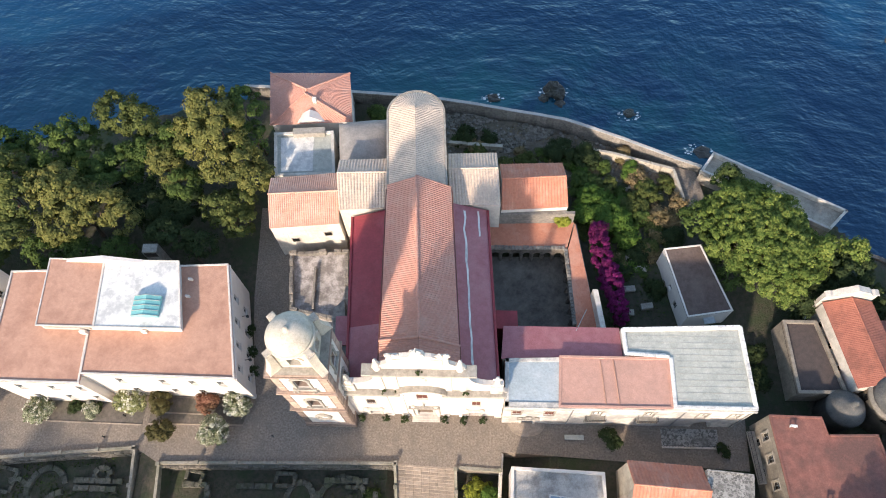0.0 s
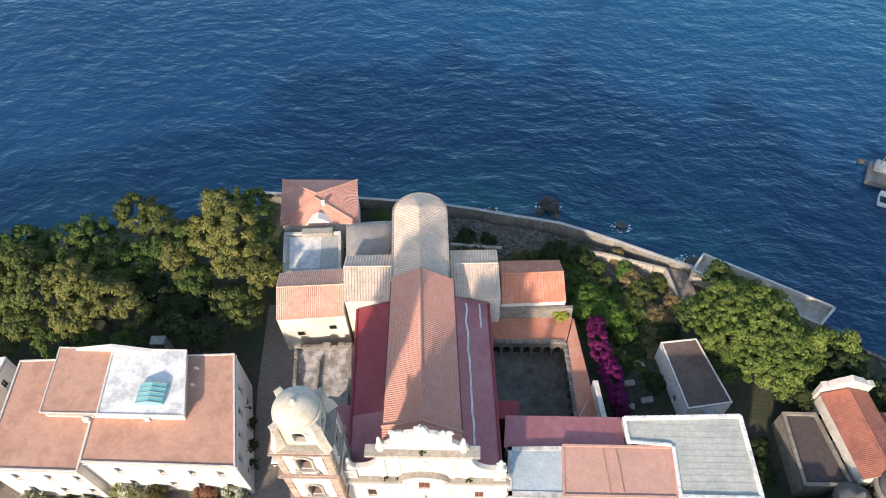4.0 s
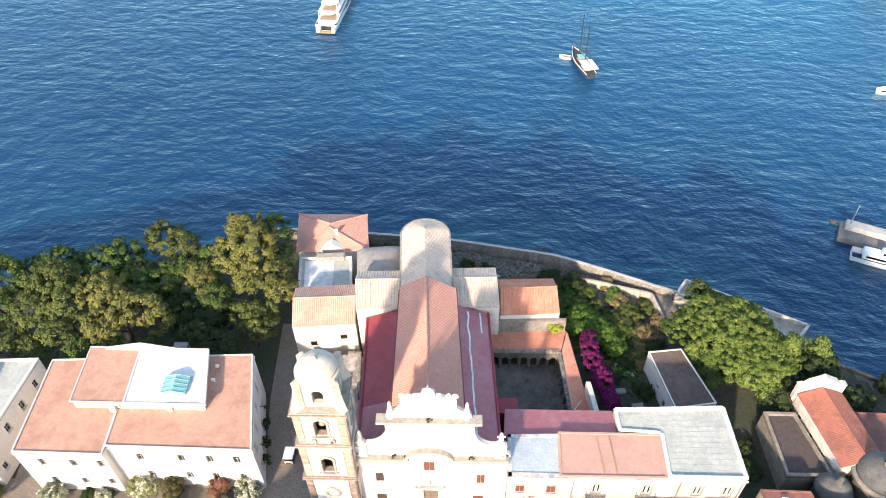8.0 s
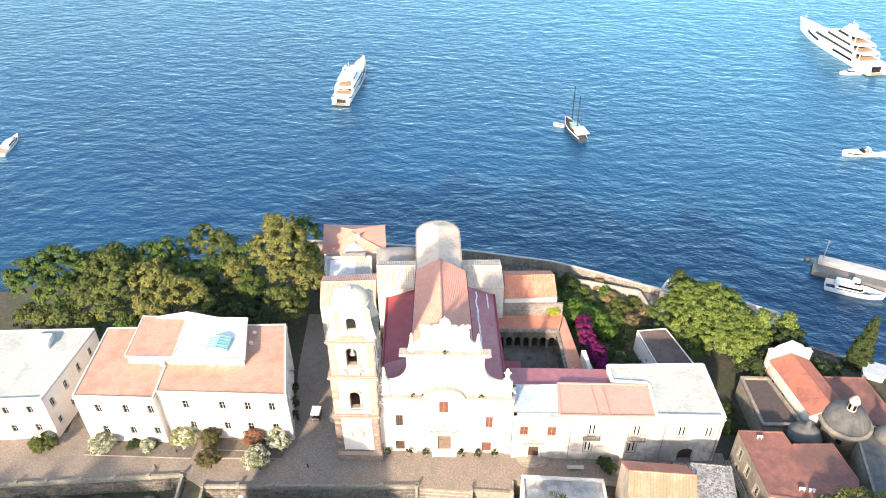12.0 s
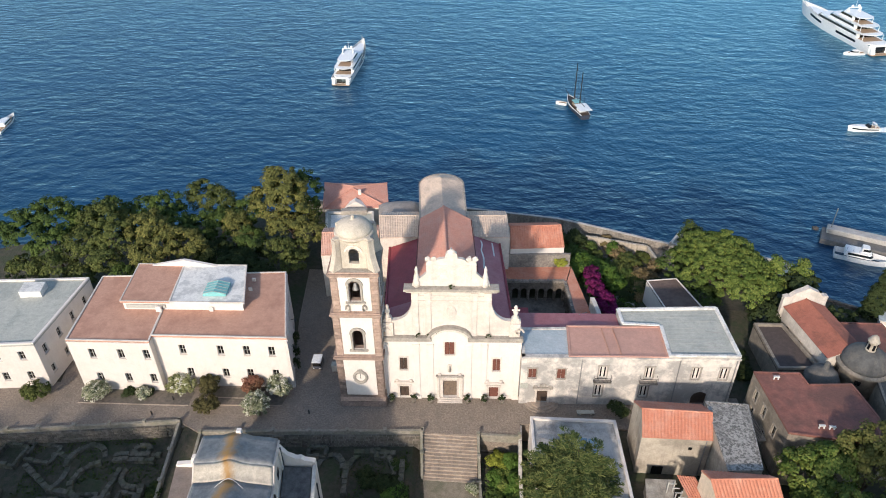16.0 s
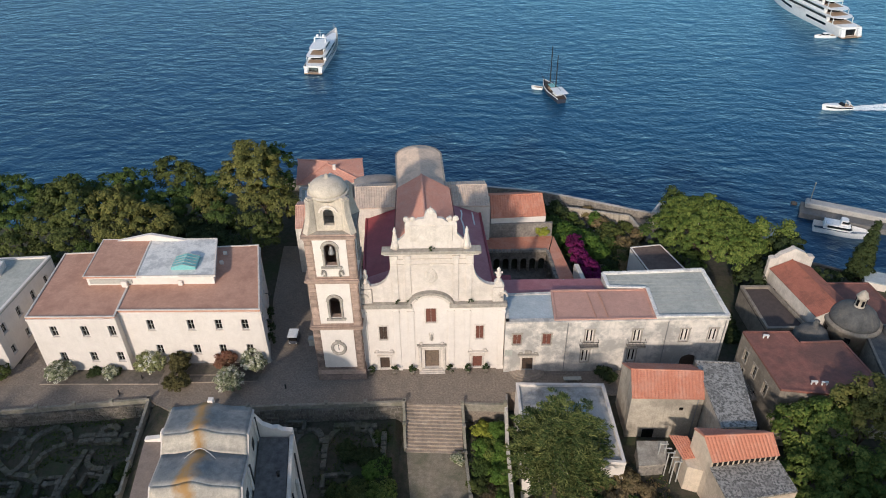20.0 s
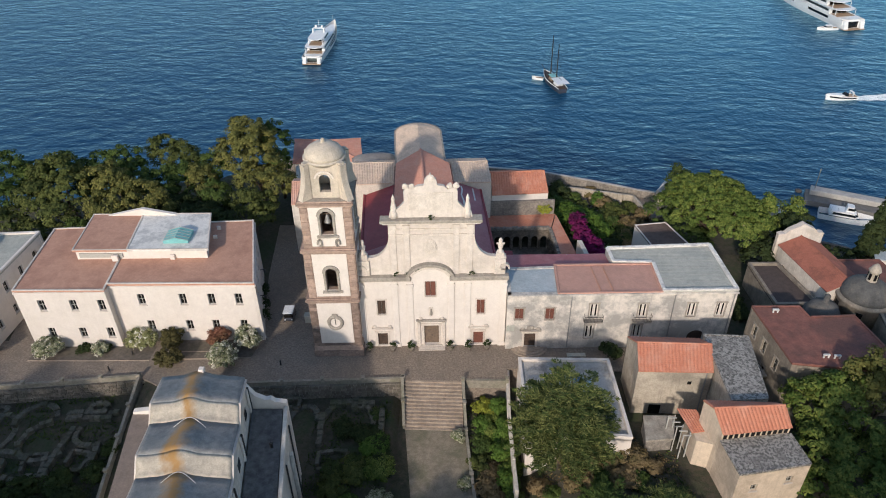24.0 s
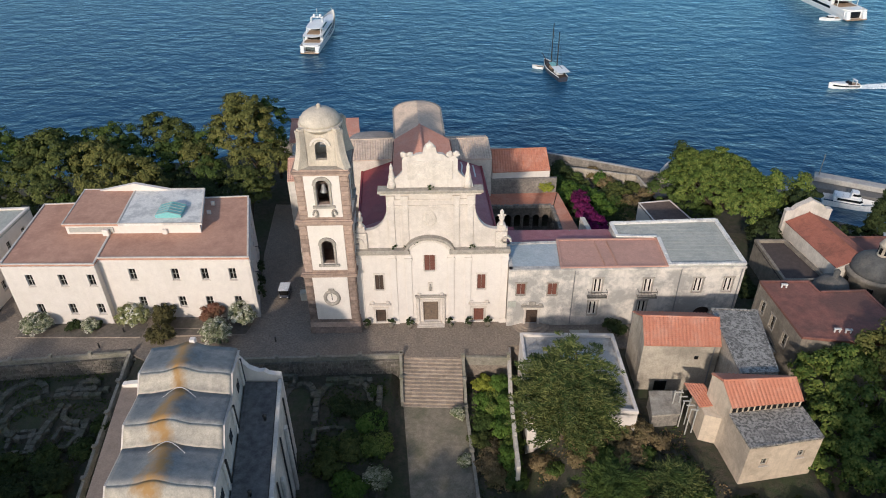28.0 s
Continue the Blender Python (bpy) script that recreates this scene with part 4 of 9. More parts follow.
part("patched_coating", prism([(-25.4, 33.9), (-20.6, 34.5), (-21.4, 40.8), (-26.6, 40.2)], 6.002, 6.05), WHITEROOF, rear, "white patched roof coating")
bm = bmesh.new()
s_ = Side((-24.6, 40.9), (-19.6, 41.5))
brick(bm, s_, 0, s_.length, -0.6, 0.6, 6.0, 7.0, 0.05)
part("roof_hut", bm, GREYSTONE, rear)
pav = thing("seaside_house", "square house with a pyramid roof of red tiles above the sea", "house")
pq = [(-28.6, 43.0), (-16.1, 44.5), (-17.8, 53.4), (-30.4, 52.7)]
part("wall", prism(pq, -4.0, 5.6), WHITE, pav)
apex0, apex1 = (-23.6, 47.6), (-23.4, 48.4)
o = [(-28.9, 42.6), (-15.7, 44.1), (-17.5, 53.8), (-30.8, 53.1)]
for a, b, r0, r1 in ((0, 1, apex0, apex0), (1, 2, apex0, apex1), (2, 3, apex1, apex1), (3, 0, apex1, apex0)):
    n = 26
    verts, faces = [], []
    for k in range(n):
        for f, h in ((0.0, 0.0), (0.35, 0.07), (0.7, 0.0)):
            f = (k + f) / n
            e = Vector((*o[a], 5.8)).lerp(Vector((*o[b], 5.8)), f)
            r = Vector((*r0, 7.95)).lerp(Vector((*r1, 7.95)), f)
            verts += [tuple(r + Vector((0, 0, h * 0.2))), tuple(e + Vector((0, 0, h)))]
    e, r = Vector((*o[b], 5.8)), Vector((*r1, 7.95))
    verts += [tuple(r), tuple(e)]
    for k in range(3 * n):
        faces.append((2 * k, 2 * k + 1, 2 * k + 3, 2 * k + 2))
    mesh_part("roof", verts, faces, CLAY, pav, "red tiled roof slope")
    ridge_caps((*o[a], 5.85), (*r0, 8.0), pav, CLAY, 0.16)
s_ = Side(pq[0], pq[1])
part("gable", outline(s_, [(3.6, 5.6), (9.0, 5.6), (6.3, 7.4)], -1.2, 0.25), WHITE, pav)
bm = bmesh.new()
brick(bm, Side((-22.2, 46.3), (-21.6, 46.3)), 0, 0.6, -0.5, 0.0, 6.8, 8.3, 0.04)
part("chimney", bm, WHITE, pav)

# ruined court beside the church
court = thing("roofless_annex", "roofless annex with mottled grey floor and broken walls", "ruin")
cq = [(-20.7, 12.4), (-12.0, 11.0), (-13.6, 22.6), (-22.4, 21.6)]
part("floor", prism(cq, PAV, 3.2), RUINED, court)
for i in range(4):
    s_ = Side(cq[i], cq[(i + 1) % 4])
    n = int(s_.length / 1.1)
    for k in range(n):
        if random.random() < 0.12:
            continue
        bm = bmesh.new()
        brick(bm, s_, k * s_.length / n, (k + 1) * s_.length / n - 0.03, -0.55, 0.0, 3.2, 4.1 + random.uniform(-0.5, 0.35), 0.06)
        part("stone", bm, RUBBLE, court)
bm = bmesh.new()
s_ = Side((-17.2, 11.9), (-18.2, 22.0))
brick(bm, s_, 1.0, s_.length - 2.5, -0.35, 0.0, 3.2, 3.9, 0.05)
part("inner_wall", bm, RUBBLE, court)
link = thing("tower_link", "narrow rubble wall block between bell tower and aisle", "annex")
part("wall", prism([(-12.6, 3.5), (-10.2, 3.0), (-12.2, 13.0), (-13.6, 11.4)], PAV, 8.2), RUBBLE, link)
part("roof", prism([(-12.5, 6.5), (-10.6, 6.3), (-11.4, 10.5), (-12.9, 10.3)], 8.2, 8.5), ROSE, link)

# ---- bell tower ----
tower = thing("bell_tower", "baroque bell tower, brown stone corners, cream panels and dome", "tower")
TQ = [(-16.3, -2.6), (-9.8, -2.25), (-10.2, 3.7), (-16.7, 3.4)]


def shrink(q, k):
    c = sum((Vector(p) for p in q), Vector((0, 0))) / 4
    return [tuple(c + (Vector(p) - c) * k) for p in q]


def stage(z0, z1, k, win, cor, lean=0.0):
    base = [(x + lean, y) for x, y in TQ]
    q = shrink(base, k)
    for i in range(4):
        s = Side(q[i], q[(i + 1) % 4])
        L = s.length
        hole = [(L / 2, win[0], win[1], win[2])] if win and i in (0, 1) else []
        wall(tower, s, z0, z1, hole, BROWNSTONE if z0 > 0 else DARKSTONE, 0.7, "wall")
        # cream panel between the stone corners
        if i in (0, 1):
            wall(tower, s, z0 + (0.35 if z0 > 0 else 2.5), z1 - 0.35, hole, WHITE, 0.12, "panel", 0.98, L - 0.98, 0.124)
        # corner blocks
        nb = int((z1 - z0) / 0.62)
        h = (z1 - z0) / nb
        for b in range(nb):
            for sg in (0, 1):
                wd = 0.96 if (b + sg) % 2 else 0.8
                bm = bmesh.new()
                u0, u1 = (0.0, wd) if not sg else (L - wd, L)
                brick(bm, s, u0 + 0.004, u1 - 0.004, 0.0, 0.1 + 0.02 * random.random(), z0 + b * h + 0.015, z0 + (b + 1) * h - 0.015, 0.025)
                part("corner_stone", bm, BROWNSTONE if z0 > 0 else DARKSTONE, tower)
        if win and i in (0, 1):
            u = L / 2
            bm = bmesh.new()
            for a, b in ((-win[1] / 2 - 0.3, -win[1] / 2 - 0.003), (win[1] / 2 + 0.003, win[1] / 2 + 0.3)):
                brick(bm, s, u + a, u + b, 0.0, 0.3, win[0] - 0.1, win[0] + win[2] - 0.6, 0.03)
            pts = []
            for rr in (win[1] / 2, win[1] / 2 + 0.42):
                arc = [(u + rr * math.cos(t), win[0] + win[2] - win[1] / 2 + rr * math.sin(t)) for t in np.linspace(0, math.pi, 13)]
                pts += arc if rr < win[1] / 2 + 0.1 else list(reversed(arc))
            outline(s, pts, 0.0, 0.32, bm)
            part("window_surround", bm, GREYSTONE, tower)
            # round head of the opening
            pts = [(u - win[1] / 2, win[0] + win[2] + 0.002), (u - win[1] / 2, win[0] + win[2] - win[1] / 2)]
            pts += [(u + win[1] / 2 * math.cos(t), win[0] + win[2] - win[1] / 2 + win[1] / 2 * math.sin(t)) for t in np.linspace(math.pi, 0, 11)][1:-1]
            pts += [(u + win[1] / 2, win[0] + win[2] - win[1] / 2), (u + win[1] / 2, win[0] + win[2] + 0.002)]
            part("arch_head", outline(s, pts, -0.6, 0.02), CREAM, tower)
            bm = bmesh.new()
            brick(bm, s, u - win[1] / 2 - 0.6, u + win[1] / 2 + 0.6, 0.0, 0.45, win[0] - 0.35, win[0] - 0.05, 0.04)
            part("window_sill", bm, GREYSTONE, tower)
    if cor:
        for dz0, dz1, o in ((-0.5, -0.2, 0.18), (-0.2, 0.12, 0.38), (0.12, 0.3, 0.2)):
            part("cornice", prism(shrink(base, k + o / 3.3), z1 + dz0, z1 + dz1), BROWNSTONE, tower)


part("plinth", prism(shrink(TQ, 1.07), PAV, PAV + 1.1), DARKSTONE, tower)
part("base_course", prism(shrink(TQ, 1.045), PAV + 1.102, PAV + 1.9), BROWNSTONE, tower)
stage(PAV, 9.6, 1.0, None, True)
stage(9.9, 17.6, 0.985, (11.3, 1.45, 3.6), True, 0.2)
stage(17.9, 24.5, 0.955, (20.0, 1.5, 3.5), True, 0.42)
TF = Side(TQ[0], TQ[1])
# clock with wreath
verts, faces = [], []
for a in range(28):
    t = 2 * math.pi * a / 28
    for b in range(8):
        r = 0.23 + 0.06 * noise.noise(Vector((a * 0.9, b, 0)))
        ph = 2 * math.pi * b / 8
        verts.append(tuple(TF.at(TF.length / 2 + (0.9 + r * math.cos(ph)) * math.cos(t), 0.2 + r * math.sin(ph), 5.75 + 1.15 * (0.9 + r * math.cos(ph)) * math.sin(t))))
for a in range(28):
    for b in range(8):
        faces.append((a * 8 + b, a * 8 + (b + 1) % 8, ((a + 1) % 28) * 8 + (b + 1) % 8, ((a + 1) % 28) * 8 + b))
wreath = mesh_part("clock_wreath", verts, faces, GREYSTONE, tower, "carved stone wreath round the clock", True)
part("clock_face", outline(TF, [(TF.length / 2 + 0.8 * math.cos(t), 5.75 + 0.9 * math.sin(t)) for t in np.linspace(0, 2 * math.pi, 25)[:-1]], 0.1, 0.17), WHITE, wreath, "pale clock dial")
bm = bmesh.new()
brick(bm, TF, TF.length / 2 - 0.04, TF.length / 2 + 0.04, 0.17, 0.21, 5.7, 6.4)
brick(bm, TF, TF.length / 2 - 0.05, TF.length / 2 + 0.05, 0.17, 0.2, 5.35, 5.7)
part("clock_hand", bm, IRON, wreath)
bm = bmesh.new()
brick(bm, TF, TF.length / 2 - 0.4, TF.length / 2 + 0.4, 0.1, 0.4, 6.95, 7.3, 0.1)
part("clock_crest", bm, GREYSTONE, tower)
# scrolls under the bell opening
for sg in (-1, 1):
    bm = bmesh.new()
    for k in range(16):
        t, r = k / 15 * 1.5 * math.pi, 0.55 * (1 - 0.04 * k)
        u = TF.length / 2 + 0.42 + sg * (1.1 + r * math.cos(t) * 0.6)
        brick(bm, TF, u - 0.09, u + 0.09, 0.1, 0.3, 18.75 + r * math.sin(t) * 1.3 - 0.09, 18.75 + r * math.sin(t) * 1.3 + 0.09)
    part("scroll", bm, GREYSTONE, tower)
# bell
bell = lathe([(0.5, 21.3), (0.45, 21.4), (0.3, 21.8), (0.24, 22.2), (0.1, 22.4)], tuple(TF.at(TF.length / 2 + 0.42, -1.0, 0))[:2], tower, GREYMETAL, "bell", 16)
bm = bmesh.new()
brick(bm, TF, TF.length / 2 + 0.42 - 1.0, TF.length / 2 + 0.42 + 1.0, -1.1, -0.9, 22.45, 22.65)
part("bell_yoke", bm, DARKWOOD, tower)
# belfry: octagonal drum with flaring corner buttresses, round cornice and dome
TQB = [(x + 0.62, y) for x, y in TQ]
TC = sum((Vector(p) for p in TQB), Vector((0, 0))) / 4
bf = shrink(TQB, 0.68)
for i in range(4):
    s = Side(bf[i], bf[(i + 1) % 4])
    wall(tower, s, 24.8, 29.3, [(s.length / 2, 25.6, 1.35, 2.4)], BELFRY, 0.6, "belfry_wall")
    u = s.length / 2
    pts = [(u - 0.675, 28.002), (u - 0.675, 27.3)] + [(u + 0.675 * math.cos(t), 27.3 + 0.69 * math.sin(t)) for t in np.linspace(math.pi, 0, 11)][1:-1] + [(u + 0.675, 27.3), (u + 0.675, 28.002)]
    part("arch_head", outline(s, pts, -0.5, 0.02), CREAM, tower)
    pts = []
    for rr in (0.85, 1.05):
        arc = [(u + rr * 1.2 * math.cos(t), 27.3 + rr * 1.2 * math.sin(t)) for t in np.linspace(0.2, math.pi - 0.2, 12)]
        pts += arc if rr < 0.9 else list(reversed(arc))
    part("hood_mould", outline(s, pts, 0.0, 0.16), CREAM, tower)
    c = Vector(bf[i])
    d = (c - TC).normalized()
    sd = Vector((-d.y, d.x))
    verts, faces = [], []
    for k in range(11):
        f = k / 10
        z = 24.8 + 4.6 * f
        reach = 1.05 * (1 - f) ** 1.8 + 0.22 * f ** 3 + 0.14
        for aa, bb in ((-0.45, -0.3), (0.45, -0.3), (0.45, reach), (-0.45, reach)):
            p = c + sd * aa + d * bb
            verts.append((p.x, p.y, z))
    for k in range(10):
        for g in range(4):
            faces.append((k * 4 + g, k * 4 + (g + 1) % 4, k * 4 + 4 + (g + 1) % 4, k * 4 + 4 + g))
    faces += [(0, 3, 2, 1), (40, 41, 42, 43)]
    mesh_part("buttress", verts, faces, BELFRY, tower)
part("belfry_base", prism(shrink(TQB, 0.97), 24.4, 24.82), GREYSTONE, tower)
lathe([(2.1, 28.9), (2.4, 29.25), (2.62, 29.4), (2.62, 29.55), (2.5, 29.65), (2.3, 29.7)], (TC.x, TC.y), tower, BELFRY, "dome_cornice", 40)
lathe([(2.44, 29.6), (2.36, 30.05), (2.02, 30.6), (1.38, 31.05), (0.6, 31.32), (0.25, 31.37), (0.22, 31.55), (0.28, 31.65), (0.1, 31.85)], (TC.x, TC.y), tower, BELFRY, "dome", 40, label="weathered stone dome")
for p in bf:
    d = (Vector(p) - TC).normalized()
    sd = Vector((-d.y, d.x))
    c = TC + d * 2.75
    part("corner_horn", prism([tuple(c - sd * 0.42 - d * 0.5), tuple(c + sd * 0.42 - d * 0.5), tuple(c + sd * 0.3 + d * 0.42), tuple(c - sd * 0.3 + d * 0.42)], 29.1, 29.62), BELFRY, tower)


# ---- long white building with terracotta terraces ----
def simple_body(parent, pts, z0, z1, sides, material=WHITE, name="wall"):
    """Walls round a ground polygon; sides: index -> list of (u, z, w, h, options)."""
    n = len(pts)
    for i in range(n):
        s = Side(pts[i], pts[(i + 1) % n])
        wins = sides.get(i, [])
        wall(parent, s, z0, z1, [(u, z, w, h) for u, z, w, h, _ in wins], material, 0.5, name)
        for u, z, w, h, kw in wins:
            window(parent, s, u, z, w, h, **kw)


palace = thing("palace", "long two-storey white building with terracotta roof terraces", "building")
LQ = [(-57.2, -2.1), (-44.6, -1.6), (-44.8, -0.35), (-24.4, 0.45), (-28.7, 16.4), (-59.0, 13.3)]
S0, S2, S3 = Side(LQ[0], LQ[1]), Side(LQ[2], LQ[3]), Side(LQ[3], LQ[4])
PW = dict(trim=None, sill=True)
lb_sides = {0: [], 2: [], 3: [], 5: []}
for x in (-53.9, -49.5, -45.6):
    lb_sides[0].append((S0.u_of(x), 6.2, 0.95, 1.9, PW))
    lb_sides[0].append((S0.u_of(x) - 0.1, 1.3, 0.95, 1.8, PW))
for x in (-40.6, -34.8, -30.8, -27.0):
    lb_sides[2].append((S2.u_of(x), 6.2, 0.95, 1.9, PW))
for x in (-40.3, -34.8, -31.0, -27.0):
    lb_sides[2].append((S2.u_of(x), 1.5, 0.95, 1.8, PW))
for u in (2.2, 5.5, 8.9, 12.4):
    lb_sides[3].append((u, 6.2, 0.95, 1.9, PW))
    lb_sides[3].append((u, 1.5, 0.95, 1.8, PW))
simple_body(palace, LQ, PAV, 9.55, lb_sides)
flat_roof(palace, [LQ[0], LQ[1], (-46.6, 14.55), LQ[5]], 9.75, TERRACE, 0.16, 0.22, CREAM)
flat_roof(palace, [LQ[2], LQ[3], LQ[4], (-46.55, 14.55)], 9.85, TERRACE, 0.16, 0.22, CREAM)
for s in (S0, S2, S3):
    bm = bmesh.new()
    brick(bm, s, -0.05, s.length + 0.05, 0.0, 0.16, 9.2, 9.5, 0.04)
    part("cornice", bm, WHITE, palace)
PQ = [(-51.8, 5.2), (-32.3, 6.1), (-34.9, 15.7), (-53.0, 14.9)]
part("penthouse_wall", prism(shrink(PQ, 0.965), 9.8, 11.3), WHITE, palace)
flat_roof(palace, [PQ[0], (-44.0, 5.56), (-45.3, 15.2), PQ[3]], 11.5, TERRACE, 0.1, 0.16, CREAM, "penthouse_roof")
flat_roof(palace, [(-43.98, 5.56), PQ[1], PQ[2], (-45.28, 15.2)], 11.52, WHITEROOF, 0.1, 0.16, CREAM, "penthouse_roof", label="white coated roof with grey stains")
s_ = Side((-39.6, 15.5), (-50.6, 15.0))
part("gable", outline(s_, [(0, 11.5), (11, 11.5), (5.5, 12.7)], -0.5, 0.05), WHITE, palace)
s_ = Side((-39.2, 7.2), (-35.2, 7.45))
bm = outline(s_, [(0, 11.55), (3.6, 11.55), (3.6, 12.0), (1.8, 12.5), (0, 12.0)], -2.9, 0.0)
sky_ob = part("skylight", bm, TEAL, palace, "teal glazed skylight")
for k in range(5):
    bm = bmesh.new()
    o_ = -0.02 - k * 0.7
    for a, b in (((-0.03, 12.02), (1.8, 12.55)), ((1.8, 12.55), (3.63, 12.02))):
        pts = [(a[0], a[1]), (b[0], b[1]), (b[0], b[1] + 0.05), (a[0], a[1] + 0.05)]
        outline(s_, pts, o_ - 0.06, o_, bm)
    part("glazing_bar", bm, FRAME, sky_ob)
for x, y, r in ((-46.2, 4.9, 0.45), (-38.0, 5.6, 0.35), (-33.4, 11.0, 0.3), (-33.6, 13.5, 0.3), (-45.9, 5.0, 0.3)):
    bm = bmesh.new()
    brick(bm, Side((x, y), (x + 1, y)), 0, r * 2, -r, 0.0, 9.85, 9.85 + r * 2.2, 0.06)
    part("roof_vent", bm, WHITE, palace)
bm = bmesh.new()
brick(bm, Side(PQ[0], PQ[1]), 0.8, 7.0, -0.5, 0.02, 10.2, 10.9)
part("strip_window", bm, FRAME, palace, "pale shuttered strip window")
# lamps on the alley wall
for u in (4.2, 10.7):
    bm = bmesh.new()
    brick(bm, S3, u - 0.04, u + 0.04, 0.0, 0.7, 4.4, 4.48)
    brick(bm, S3, u - 0.16, u + 0.16, 0.5, 0.85, 3.9, 4.38, 0.05)
    part("wall_lamp", bm, IRON, palace)

# ---- neighbouring white building ----
neigh = thing("neighbour_house", "white two-storey house with pale grey flat roof", "house")
NQ = [(-81.0, -4.4), (-62.7, -2.0), (-62.2, 14.2), (-80.6, 12.2)]
ns = {0: [], 1: []}
for u in (3.5, 8.0, 12.2, 16.0):
    ns[0] += [(u, 5.4, 0.95, 1.7, PW), (u, 1.2, 0.95, 1.7, PW)]
for u in (1.8, 5.6, 9.5, 13.3):
    ns[1] += [(u, 5.2, 0.95, 1.7, PW), (u, 1.2, 0.9, 1.5, PW)]
simple_body(neigh, NQ, PAV, 8.2, ns)
flat_roof(neigh, NQ, 8.45, GREYROOF, 0.3, 0.4)
part("roof_hut", prism([(-71, 8.5), (-67.5, 8.9), (-68, 11.5), (-71.5, 11.1)], 8.45, 9.6), WHITEROOF, neigh)

# ---- convent wing ----
convent = thing("convent", "long white convent wing with weathered plaster and flat roofs", "building")
CQ = [(10.3, -0.35), (41.4, 1.35), (40.4, 12.3), (25.0, 10.9), (25.4, 7.2), (10.1, 5.9)]
CS = Side(CQ[0], CQ[1])


def cu(x):
    return CS.u_of(x)


CW = dict(trim=GREYSTONE, shutters=None, bars=0, casements=WHITE)
cw = [(cu(12.0), 5.0, 1.15, 1.9, dict(trim=GREYSTONE, shutters=REDWOOD)), (cu(16.2), 4.9, 1.2, 2.0, dict(trim=GREYSTONE, shutters=REDWOOD, bars=2))]
for x, z in ((22.2, 5.2), (28.9, 5.1), (35.6, 5.1), (40.3 - 0.7, 5.1)):
    cw.append((cu(x), z, 1.15, 2.3, CW))
for x in (21.9, 28.6):
    cw.append((cu(x), 1.4, 1.15, 2.3, CW))
holes = [(u, z, w, h) for u, z, w, h, _ in cw] + [(cu(13.7), PAV + 0.35, 1.6, 2.6), (cu(37.0), PAV, 2.4, 3.0)]
wall(convent, CS, PAV, 9.3, holes, CONVENTWALL, 0.6, "facade_wall", label="weathered white plaster, grey patches for stains and tree shade")
for u, z, w, h, kw in cw:
    window(convent, CS, u, z, w, h, **kw)
for x, z in ((22.2, 5.0), (28.9, 4.9)):
    bm = bmesh.new()
    brick(bm, CS, cu(x) - 1.3, cu(x) + 1.3, 0.0, 0.8, z - 0.35, z - 0.16, 0.03)
    bal = part("balcony", bm, GREYSTONE, convent)
    bm = bmesh.new()
    for k in range(14):
        u = cu(x) - 1.25 + k * 0.192
        brick(bm, CS, u, u + 0.03, 0.74, 0.77, z - 0.16, z + 0.75)
    for dz in (-0.1, 0.75):
        brick(bm, CS, cu(x) - 1.28, cu(x) + 1.28, 0.73, 0.78, z + dz, z + dz + 0.05)
    for sg in (-1.28, 1.24):
        for dz in (-0.1, 0.75):
            brick(bm, CS, cu(x) + sg, cu(x) + sg + 0.04, 0.0, 0.73, z + dz, z + dz + 0.05)
    part("railing", bm, IRON, bal)
door(convent, CS, cu(13.7), PAV + 0.35, 1.6, 2.6, trim=CREAM)
bm = bmesh.new()
brick(bm, CS, cu(13.7) - 1.5, cu(13.7) + 1.5, 0.0, 0.4, 2.95, 3.2, 0.04)
brick(bm, CS, cu(13.7) - 0.5, cu(13.7) + 0.5, 0.0, 0.3, 3.2, 3.9, 0.15)
for sg in (-1, 1):
    brick(bm, CS, cu(13.7) + sg * 1.1 - 0.3, cu(13.7) + sg * 1.1 + 0.3, 0.0, 0.3, 3.2, 3.55, 0.12)
part("portal_cornice", bm, GREYSTONE, convent)
for k in range(3):
    q = [(cu(13.7) + (2.6 - 0.5 * k) * math.cos(t), (1.9 - 0.4 * k) * math.sin(t)) for t in np.linspace(0, math.pi, 9)]
    part("step", prism([tuple(CS.at(u, o, 0))[:2] for u, o in reversed(q)], PAV + 0.14 * k + 0.032, PAV + 0.14 * (k + 1) + 0.03), STEPSTONE, convent)
# arched dark gateway
gu = cu(37.0)
pts = [(gu - 1.2, PAV + 3.002), (gu - 1.2, PAV + 1.8)] + [(gu + 1.2 * math.cos(t), PAV + 1.8 + 1.2 * math.sin(t)) for t in np.linspace(math.pi, 0, 13)][1:-1] + [(gu + 1.2, PAV + 1.8), (gu + 1.2, PAV + 3.002)]
part("arch_head", outline(CS, pts, -0.6, 0.02), CONVENTWALL, convent)
bm = bmesh.new()
brick(bm, CS, gu - 1.2, gu + 1.2, -0.75, -0.62, PAV, PAV + 3.0)
part("gate", bm, DARKWOOD, convent, "dark arched gateway door")
for i in range(1, 6):
    wall(convent, Side(CQ[i], CQ[(i + 1) % 6]), PAV, 9.3, (), CONVENTWALL, 0.5)
for x in (19.0, 33.0, 41.0):
    bm = bmesh.new()
    brick(bm, CS, cu(x) - 0.05, cu(x) + 0.05, 0.02, 0.14, PAV + 0.3, 9.2)
    part("drainpipe", bm, GREYMETAL, convent)
bm = bmesh.new()
brick(bm, CS, 0.0, CS.length + 0.1, 0.0, 0.22, 9.0, 9.3, 0.05)
part("cornice", bm, CONVENTWALL, convent)
bm = bmesh.new()
